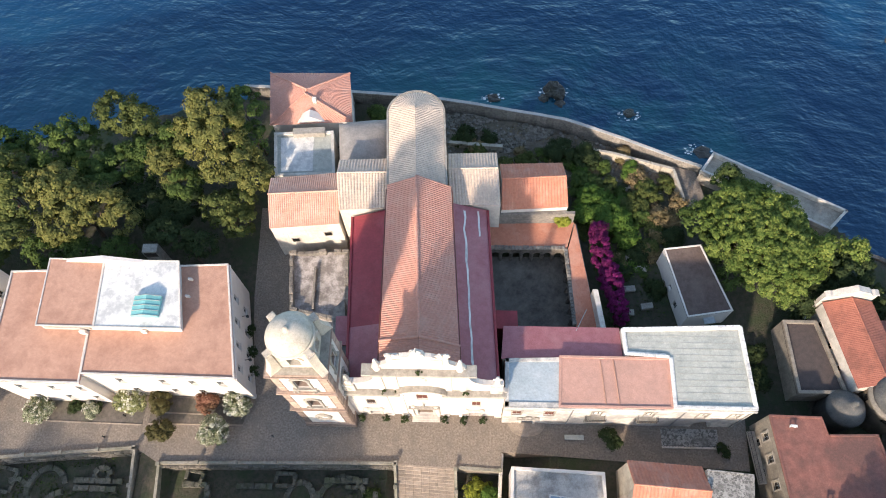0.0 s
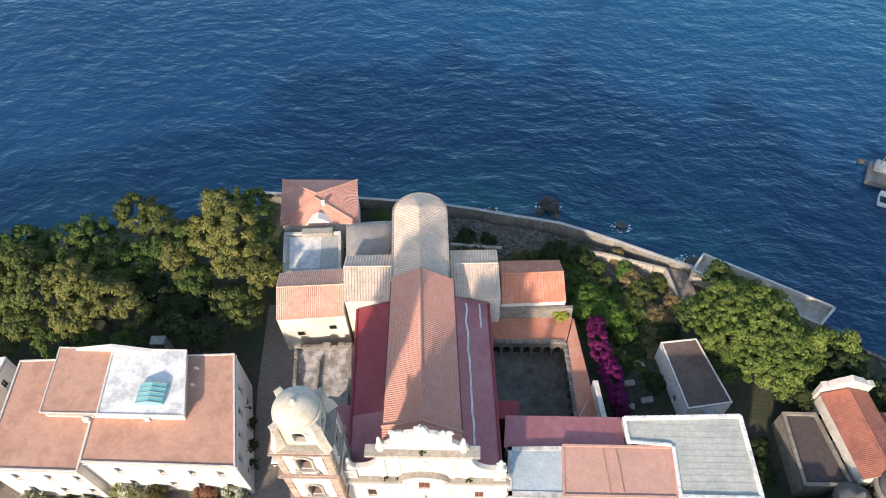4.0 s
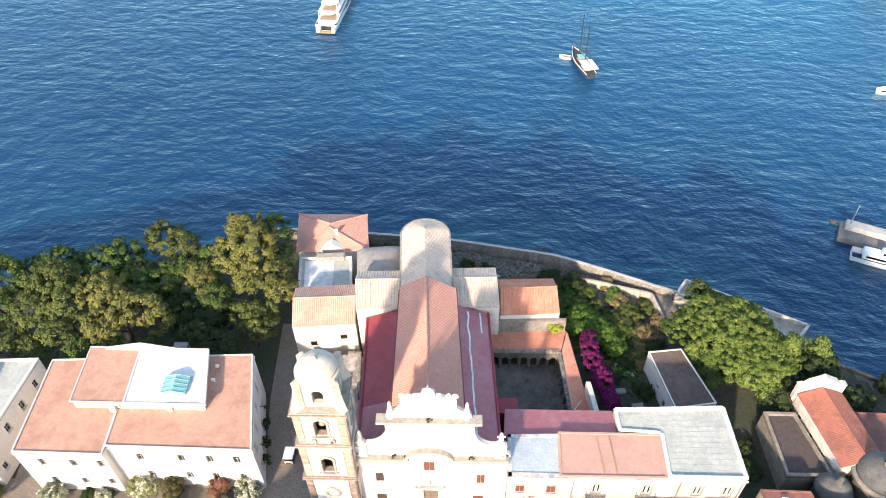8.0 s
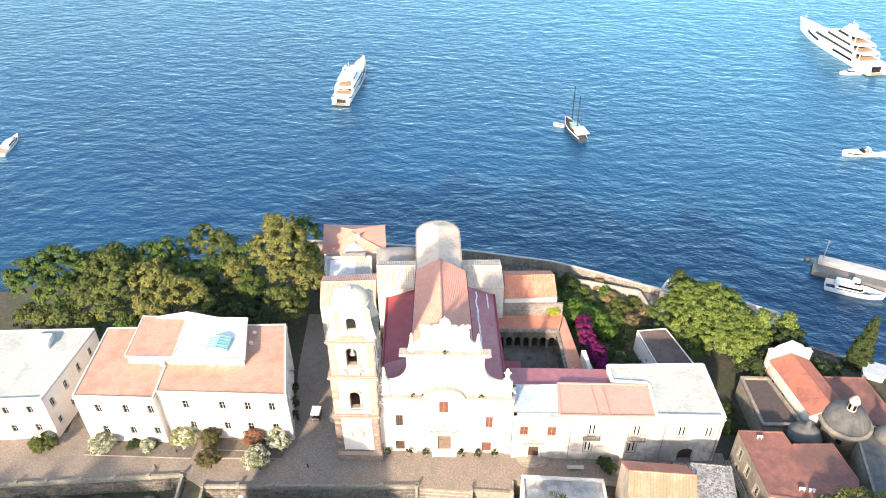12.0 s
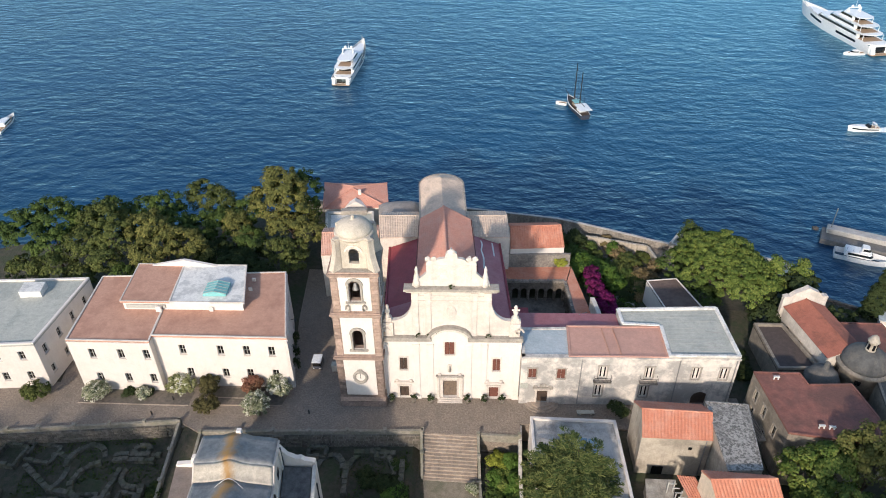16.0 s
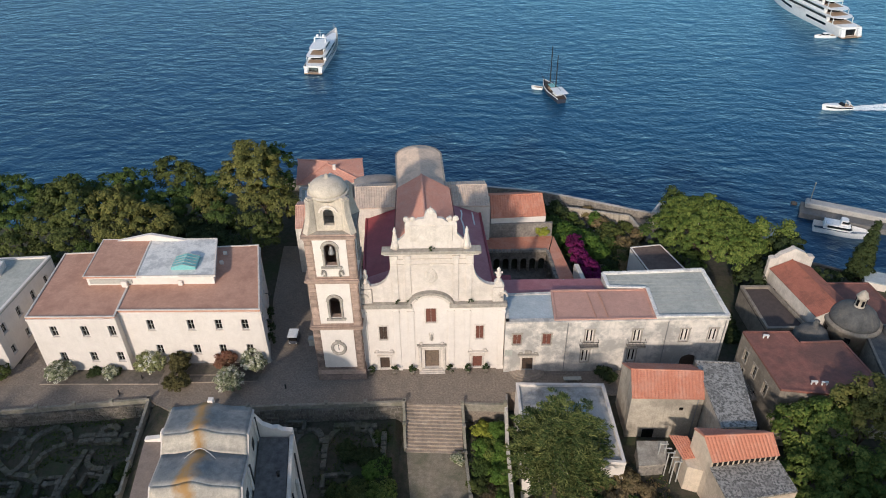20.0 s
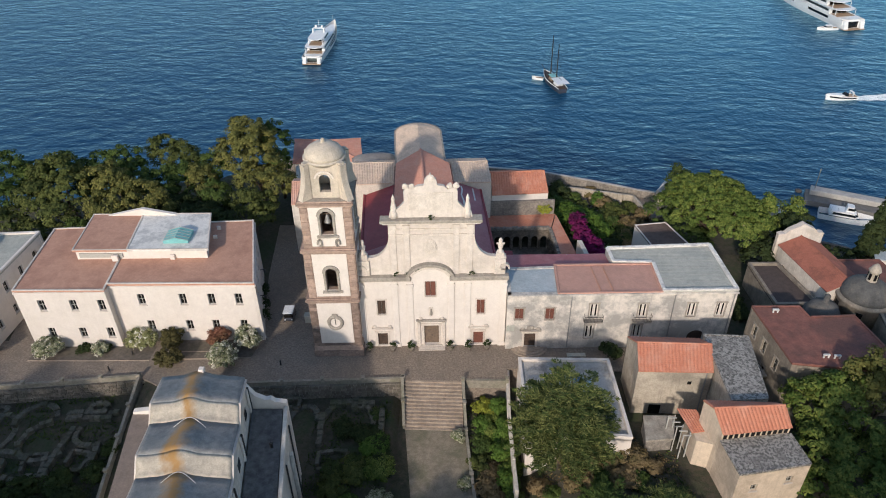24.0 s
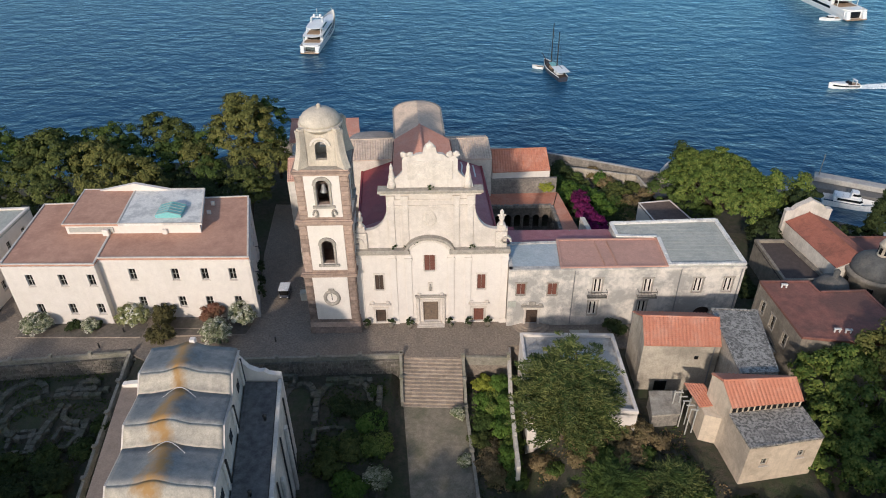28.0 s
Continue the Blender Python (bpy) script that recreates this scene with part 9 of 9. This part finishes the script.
for k in range(12):
    x, y = ro_.uniform(13.5, 29.0), ro_.uniform(-29.0, -21.0)
    bush("garden_shrub", "dry brown grass in the lower garden" if k % 3 else "green shrub in the lower garden", x, y, land_height(x, y) - 0.1, ro_.uniform(0.9, 1.7), ro_.uniform(0.6, 1.1), DRYGRASS if k % 3 else LEAF_GREEN, SG, per_area=1.4, leaf=0.13, leaves=44, clump=0.4)


# ---- boats and pier ----
def loft(sections, name, material, parent, label=""):
    """A hull from cross-sections, each a list of points of equal count."""
    verts = [p for s in sections for p in s]
    m = len(sections[0])
    faces = [(j * m + i, j * m + i + 1, (j + 1) * m + i + 1, (j + 1) * m + i) for j in range(len(sections) - 1) for i in range(m - 1)]
    faces.append(tuple(range(m)))
    faces.append(tuple(reversed(range((len(sections) - 1) * m, len(sections) * m))))
    return mesh_part(name, verts, faces, material, parent, label)


def hull_sections(L, W, H, stern=0.85, rise=0.5, flat=0.0):
    out = []
    for k in range(15):
        f = k / 14
        w = W / 2 * (stern + (1 - stern) * min(1.0, f * 2.2)) * (1 - max(0.0, (f - 0.5) / 0.5) ** 2.2 * 0.985)
        z = H * (1 + rise * max(0.0, f - 0.35) ** 1.5)
        rake = 0.05 * L * max(0.0, f - 0.8) / 0.2
        y = f * L
        out.append([(-w, y + rake, z), (-w * 0.92, y + rake * 0.4, z * 0.35), (-w * 0.8, y, -0.6), (w * 0.8, y, -0.6), (w * 0.92, y + rake * 0.4, z * 0.35), (w, y + rake, z)])
    return out


def deck_box(parent, name, x0, x1, y0, y1, z0, z1, mt, taper=0.5, label="", round_front=True):
    """A deckhouse with a sloped front and rounded corners."""
    bm = bmesh.new()
    w0, w1 = (x1 - x0) / 2, (x1 - x0) / 2 * 0.94
    c = (x0 + x1) / 2

    def ring(w, ya, yb, z):
        return [bm.verts.new((c + sx * w * k, y, z)) for sx, k, y in ((-1, 1, ya), (-1, 1, yb - w * 0.5), (-1, 0.55, yb), (1, 0.55, yb), (1, 1, yb - w * 0.5), (1, 1, ya))]

    a, b = ring(w0, y0, y1, z0), ring(w1, y0 + 0.15, y1 - taper, z1)
    bm.faces.new(list(reversed(a))), bm.faces.new(b)
    for i in range(6):
        bm.faces.new((a[i], a[(i + 1) % 6], b[(i + 1) % 6], b[i]))
    return part(name, bm, mt, parent, label)


def hull_strip(parent, secs, L, f0, f1, k0, k1, sides=(-1, 1)):
    """A dark band of windows let into a hull's side."""
    for sx in sides:
        top, mid = (0, 1) if sx < 0 else (5, 4)
        verts, faces = [], []
        ks = np.linspace(f0, f1, 8) * 14
        for i, kk in enumerate(ks):
            j, g = min(13, int(kk)), kk - min(13, int(kk))
            t_ = Vector(secs[j][top]).lerp(Vector(secs[j + 1][top]), g)
            m_ = Vector(secs[j][mid]).lerp(Vector(secs[j + 1][mid]), g)
            for q in (k0, k1):
                p = m_.lerp(t_, q)
                for o in (0.05, -0.1):
                    verts.append((p.x + sx * o, p.y, p.z))
            if i:
                c = 4 * i
                faces += [(c - 4, c - 2, c + 2, c), (c - 3, c + 1, c + 3, c - 1), (c - 4, c, c + 1, c - 3), (c - 2, c - 1, c + 3, c + 2)]
        n = len(verts)
        faces += [(0, 1, 3, 2), (n - 4, n - 2, n - 1, n - 3)]
        mesh_part("hull_window_band", verts, faces, GLASS, parent, "dark strip of hull windows")


def rounded_deck(w, ya, yb, nose):
    """A deck outline with a round aft end and a narrowing front."""
    pts = [(w / 2 * math.cos(t), ya + w * 0.34 - w * 0.34 * math.sin(t)) for t in np.linspace(math.pi, 0, 11)]
    return pts + [(w / 2, yb - nose), (w * 0.36, yb - nose * 0.35), (w * 0.14, yb), (-w * 0.14, yb), (-w * 0.36, yb - nose * 0.35), (-w / 2, yb - nose)]


def yacht(label, at, heading, L, W, tiers, hull_h, bands):
    """Tiers: (aft end of deck, aft wall, front, width, height) as shares of length and width, from the main deck up."""
    t = thing("motor_yacht", label, "yacht")
    secs = hull_sections(L, W, hull_h, 0.92, 0.75)
    hull = loft(secs, "hull", HULL, t, "white hull with a flared bow")
    for f0, f1, k0, k1 in bands:
        hull_strip(hull, secs, L, f0, f1, k0, k1)
    part("main_deck", prism(rounded_deck(W * 0.86, 0.4, L * 0.86, L * 0.4), hull_h - 0.4, hull_h + 0.02), HULL, t)
    part("foredeck", prism([(-W * 0.36, L * 0.55), (W * 0.36, L * 0.55), (W * 0.27, L * 0.78), (W * 0.09, L * 0.93), (-W * 0.09, L * 0.93), (-W * 0.27, L * 0.78)], hull_h, hull_h * 1.16), HULL, t, "raised white foredeck")
    z = hull_h + 0.02
    for ya, yw, yf, wk, dh in tiers:
        ya, yw, yf, w = ya * L, yw * L, yf * L, wk * W
        house = deck_box(t, "deckhouse", -w / 2 + 0.35, w / 2 - 0.35, yw, yf, z, z + dh, HULL, dh * 1.5)
        deck_box(house, "window_band", -w / 2 + 0.3, w / 2 - 0.3, yw + 0.9, yf - dh * 0.45, z + dh * 0.38, z + dh * 0.78, GLASS, dh * 0.62, "dark wrap-round windows")
        bm = bmesh.new()
        brick(bm, Side((-w * 0.32, yw), (w * 0.32, yw)), 0, w * 0.64, -0.02, 0.06, z + 0.1, z + dh * 0.9)
        part("saloon_doors", bm, GLASS, house, "dark glass aft doors")
        part("aft_teak", prism([(-w * 0.4, ya + w * 0.2), (w * 0.4, ya + w * 0.2), (w * 0.4, yw - 0.1), (-w * 0.4, yw - 0.1)], z + 0.002, z + 0.06), TEAK, t)
        roof = part("overhang", prism(rounded_deck(w, ya + (yw - ya) * 0.25, yf - dh * 1.3, w * 0.45), z + dh, z + dh + 0.22), HULL, t)
        for sx in (-1, 1):
            bm = bmesh.new()
            brick(bm, Side((sx * w * 0.44, ya + (yw - ya) * 0.45), (sx * w * 0.44 + 1, ya + (yw - ya) * 0.45)), -0.1, 0.1, -0.1, 0.1, z, z + dh)
            part("stanchion", bm, HULL, roof)
        z += dh + 0.22
    ya, yw, yf, wk, dh = tiers[-1]
    ym, w = (yw + 0.35 * (yf - yw)) * L, wk * W
    bm = bmesh.new()
    for sx in (-1, 1):
        outline(Side((sx * w * 0.36 - 0.15, ym), (sx * w * 0.36 - 0.15, ym + 3)), [(0, z), (2.4, z), (1.5, z + 1.7), (0.5, z + 1.7)], -0.3, 0.0, bm)
    brick(bm, Side((-w * 0.38, ym), (w * 0.38, ym)), 0, w * 0.76, -1.7, -0.4, z + 1.7, z + 1.95, 0.05)
    arch = part("mast_arch", bm, HULL, t)
    for sx in (-w * 0.2, w * 0.2):
        lathe([(0.2, z + 1.95), (0.55, z + 2.15), (0.6, z + 2.6), (0.4, z + 2.95), (0.08, z + 3.1)], (sx, ym + 1.0), arch, HULL, "radar_dome", 14)
    bm = bmesh.new()
    bmesh.ops.create_cone(bm, segments=6, radius1=0.12, radius2=0.05, depth=3.4, cap_ends=True, matrix=Matrix.Translation((0, ym + 1.0, z + 3.6)))
    part("aerial", bm, HULL, arch)
    bm = bmesh.new()
    bmesh.ops.create_cone(bm, segments=6, radius1=0.1, radius2=0.05, depth=hull_h, cap_ends=True, matrix=Matrix.Translation((0, L * 0.97, hull_h * 1.9)))
    part("jack_staff", bm, HULL, t)
    bm = bmesh.new()
    brick(bm, Side((-W * 0.42, 0), (W * 0.42, 0)), 0, W * 0.84, -0.3, W * 0.2, 0.3, 0.6, 0.08)
    part("swim_platform", bm, TEAK, t)
    bm = bmesh.new()
    brick(bm, Side((-W * 0.22, 0), (W * 0.22, 0)), 0, W * 0.44, 0.0, 0.06, 0.7, hull_h * 0.82, 0.02)
    part("garage_door", bm, GLASS, t, "dark open tender garage")
    for sx in (-W * 0.33, W * 0.33):
        for k in range(4):
            bm = bmesh.new()
            brick(bm, Side((sx - W * 0.08, 0), (sx + W * 0.08, 0)), 0, W * 0.16, 0.0, W * 0.16 - k * 0.3, 0.6 + k * hull_h * 0.2, 0.6 + (k + 1) * hull_h * 0.2 - 0.03, 0.03)
            part("stern_step", bm, HULL, t)
    for sx in (-1, 1):
        bm = bmesh.new()
        prev = None
        for k in range(6, 15):
            p = Vector(secs[k][0 if sx < 0 else 5]) + Vector((-sx * 0.1, 0, 0))
            if prev:
                bm2 = Side((prev.x, prev.y), (p.x, p.y))
                brick(bm, bm2, 0, bm2.length, -0.03, 0.03, min(prev.z, p.z) + 0.8, min(prev.z, p.z) + 0.86)
                brick(bm, bm2, 0, 0.05, -0.03, 0.03, prev.z, prev.z + 0.8)
            prev = p
        part("guard_rail", bm, GREYMETAL, t)
    t.matrix_basis = pose(*at, 0, 0, heading)
    return t


yacht("large white motor yacht with dark aft decks anchored offshore", (-60.4, 199.5, SEA_LEVEL), -2.0, 44.0, 9.0, [(0.05, 0.17, 0.66, 0.9, 2.2), (0.12, 0.27, 0.52, 0.72, 2.0)], 3.0, [(0.35, 0.6, 0.45, 0.75)])
yacht("white superyacht with rounded stern terraces anchored offshore", (173.0, 247.0, SEA_LEVEL), 12.0, 62.0, 12.0, [(0.05, 0.17, 0.74, 0.92, 2.5), (0.11, 0.23, 0.60, 0.84, 2.4), (0.18, 0.30, 0.50, 0.66, 2.3)], 4.2, [(0.16, 0.40, 0.35, 0.75), (0.60, 0.80, 0.35, 0.7)])


def small_boat(name, label, at, heading, L, W, material=HULL, cabin=True):
    t = thing(name, label, "boat")
    loft(hull_sections(L, W, 0.9, 0.85, 0.6), "hull", material, t)
    part("deck", prism([(-W * 0.4, 0.2), (W * 0.4, 0.2), (W * 0.4, L * 0.6), (0, L * 0.9), (-W * 0.4, L * 0.6)], 0.5, 0.8), TEAK, t)
    if cabin:
        deck_box(t, "cabin", -W * 0.32, W * 0.32, L * 0.3, L * 0.7, 0.8, 2.0, HULL, 0.8)
        deck_box(t, "window_band", -W * 0.33, W * 0.33, L * 0.34, L * 0.69, 1.2, 1.7, GLASS, 0.5)
    t.matrix_basis = pose(*at, 0, 0, heading)
    return t


small_boat("tender", "white tender moored beside the superyacht", (167.0, 247.0, SEA_LEVEL), 95, 9.0, 3.0)
small_boat("dinghy", "pale inflatable dinghy beside the schooner", (31.5, 184.0, SEA_LEVEL), 75, 4.2, 1.8, HULL, False)
small_boat("motor_boat", "white boat anchored offshore", (-178.0, 146.0, SEA_LEVEL), 10, 16.0, 4.5)

sch = thing("schooner", "two-masted schooner with dark hull and white awnings", "boat")
loft(hull_sections(18.0, 5.0, 1.7, 0.7, 0.6), "hull", NAVY, sch, "dark hull")
for k, sx in ((0, -1), (1, 1)):
    bm = bmesh.new()
    prev = None
    for s in hull_sections(18.0, 5.05, 1.75, 0.7, 0.6):
        p = Vector(s[0 if sx < 0 else 5])
        if prev:
            sd = Side((prev.x, prev.y), (p.x, p.y))
            brick(bm, sd, 0, sd.length, -0.06, 0.06, min(prev.z, p.z) - 0.1, min(prev.z, p.z) + 0.2)
        prev = p
    part("gunwale", bm, HULL, sch, "white gunwale")
part("deck", prism([(-1.45, 0.3), (1.45, 0.3), (1.9, 6.0), (1.9, 9.0), (0.8, 15.0), (-0.8, 15.0), (-1.9, 9.0), (-1.9, 6.0)], 1.2, 1.62), DARKWOOD, sch)
deck_box(sch, "deckhouse", -1.3, 1.3, 3.0, 7.0, 1.62, 2.8, HULL, 0.6)
deck_box(sch, "deckhouse", -1.1, 1.1, 9.0, 12.0, 1.62, 2.4, TEAK, 0.4)
part("awning", prism([(-2.3, -0.4), (2.3, -0.4), (2.3, 6.4), (-2.3, 6.4)], 3.6, 3.75), HULL, sch, "white awning")
part("awning", prism([(-1.6, 7.6), (1.6, 7.6), (1.5, 11.0), (-1.5, 11.0)], 3.4, 3.52), TEAL, sch, "turquoise awning")
for y, h in ((6.6, 14.5), (12.2, 16.0)):
    bm = bmesh.new()
    bmesh.ops.create_cone(bm, segments=8, radius1=0.26, radius2=0.14, depth=h, cap_ends=True, matrix=Matrix.Translation((0, y, 1.6 + h / 2)))
    m_ = part("mast", bm, IRON, sch)
    bm = bmesh.new()
    bmesh.ops.create_cone(bm, segments=6, radius1=0.1, radius2=0.08, depth=5.0, cap_ends=True, matrix=Matrix.Translation((0, y - 2.5, 4.4)) @ Matrix.Rotation(radians(90), 4, "X"))
    part("boom", bm, DARKWOOD, m_)
    for sx in (-1, 1):
        bm = bmesh.new()
        a, b = Vector((sx * 2.1, y - 0.5, 1.8)), Vector((0, y, h))
        bmesh.ops.create_cone(bm, segments=4, radius1=0.025, radius2=0.025, depth=(b - a).length, cap_ends=True, matrix=look((a + b) / 2, b))
        part("shroud", bm, IRON, m_)
bm = bmesh.new()
bmesh.ops.create_cone(bm, segments=6, radius1=0.13, radius2=0.06, depth=4.5, cap_ends=True, matrix=Matrix.Translation((0, 19.6, 3.0)) @ Matrix.Rotation(radians(-75), 4, "X"))
part("bowsprit", bm, DARKWOOD, sch)
sch.matrix_basis = pose(37.6, 171.0, SEA_LEVEL, 0, 0, 17)

# motor boat under way with its foam
runabout = thing("speedboat", "white speedboat with dark hull stripe under way", "boat")
rsec = hull_sections(11.0, 3.3, 1.15, 0.9, 0.5)
loft(rsec, "hull", HULL, runabout, "white hull")
hull_strip(runabout, rsec, 11.0, 0.05, 0.9, -0.1, 0.5)
part("foredeck", prism([(-1.2, 5.0), (1.2, 5.0), (0.85, 8.0), (0.25, 10.3), (-0.25, 10.3), (-0.85, 8.0)], 1.0, 1.45), HULL, runabout)
deck_box(runabout, "windscreen", -1.1, 1.1, 3.6, 5.6, 1.15, 2.1, GLASS, 1.1, "dark raked windscreen")
part("cockpit", prism([(-1.15, 0.6), (1.15, 0.6), (1.15, 3.6), (-1.15, 3.6)], 0.9, 1.17), TEAK, runabout)
bm = bmesh.new()
for sx in (-1.1, 1.0):
    brick(bm, Side((sx, 2.2), (sx + 0.1, 2.2)), 0, 0.1, 0, 0.3, 1.15, 2.5)
brick(bm, Side((-1.1, 2.2), (1.1, 2.2)), 0, 2.2, -0.5, 0.5, 2.5, 2.62, 0.03)
part("roll_bar", bm, HULL, runabout)
runabout.matrix_basis = pose(141.3, 168.2, SEA_LEVEL + 0.1, 3, 0, 96)
FOAM = surface("sea_foam", (0.80, 0.84, 0.85), (0.55, 0.63, 0.67), 1.2, 0.9, 0.6, (0.30, 0.42, 0.48), 0.5)
rf = random.Random(5)
verts, faces = [], []
for k in range(1300):
    v = rf.random() ** 1.5 * 30
    w = 1.2 + 0.11 * v
    u = rf.choice((-1, 1)) * w * rf.uniform(0.2, 1.0) if v > 4 else rf.uniform(-w, w)
    x, y = 141.2 + v + u * 0.1, 168.2 + u + v * 0.11
    r = rf.uniform(0.22, 0.65) * (1.25 - v / 36)
    q = len(verts)
    ring = [(x + r * 1.6 * math.cos(t + k) * rf.uniform(0.6, 1.2), y + r * math.sin(t + k) * rf.uniform(0.6, 1.2), SEA_LEVEL + 0.02) for t in np.linspace(0, 2 * math.pi, 7)[:-1]]
    verts += ring + [(x, y, SEA_LEVEL + 0.1 + r * 0.35)]
    faces += [(q + i, q + (i + 1) % 6, q + 6) for i in range(6)]
tagged(mesh_part("foam", verts, faces, FOAM), "white foam trail behind the speedboat", "foam", kind="stuff")


pier = thing("harbour_pier", "long concrete pier with raised wall and white railing", "pier", kind="structure")
ps = Side((95.6, 94.0), (150.0, 71.2))
bm = bmesh.new()
brick(bm, ps, 0, 60, -6.6, 0.0, SEA_LEVEL - 3, SEA_LEVEL + 1.6, 0.1)
part("deck", bm, ROADGREY, pier)
bm = bmesh.new()
brick(bm, ps, 1.0, 60, -6.4, -3.4, SEA_LEVEL + 1.6, SEA_LEVEL + 3.1, 0.15)
part("raised_wall", bm, CONCRETE, pier)
lathe([(0.12, SEA_LEVEL + 3.1), (0.1, SEA_LEVEL + 8.6), (0.2, SEA_LEVEL + 8.7), (0.15, SEA_LEVEL + 9.1)], tuple(ps.at(2.0, -4.8, 0))[:2], pier, FRAME, "light_mast", 8)
for k in range(26):
    bm = bmesh.new()
    bmesh.ops.create_icosphere(bm, subdivisions=1, radius=1.0)
    for v in bm.verts:
        v.co = ps.at(-1.0 + k * 2.3 if k else -1.4, -7.0 - random.random() * 0.4, SEA_LEVEL) + Vector(v.co) * random.uniform(0.7, 1.3) * (1 + 0.3 * noise.noise(v.co * 2 + Vector((k, 0, 0))))
    part("armour_stone", bm, ROCK, pier)
ferry = thing("passenger_boat", "white passenger boat moored at the pier", "boat")
loft(hull_sections(19.0, 5.2, 1.6, 0.9, 0.5), "hull", HULL, ferry)
deck_box(ferry, "deckhouse", -2.0, 2.0, 3.0, 12.5, 1.55, 3.0, HULL, 1.2)
deck_box(ferry, "window_band", -2.04, 2.04, 4.0, 12.3, 2.0, 2.6, GLASS, 0.7)
deck_box(ferry, "wheelhouse", -1.3, 1.3, 8.0, 11.2, 3.0, 4.4, HULL, 0.8)
deck_box(ferry, "window_band", -1.34, 1.34, 8.4, 11.1, 3.5, 4.1, GLASS, 0.5)
bm = bmesh.new()
for y in (3.4, 5.4, 7.4):
    for sx in (-1.8, 1.8):
        brick(bm, Side((sx, y), (sx + 0.06, y)), 0, 0.06, 0, 0.06, 3.0, 4.0)
part("rail_posts", bm, GREYMETAL, ferry)
ferry.matrix_basis = pose(97.4, 88.7, SEA_LEVEL, 0, 0, 250) @ Matrix.Diagonal((0.85, 0.75, 1.0, 1.0))
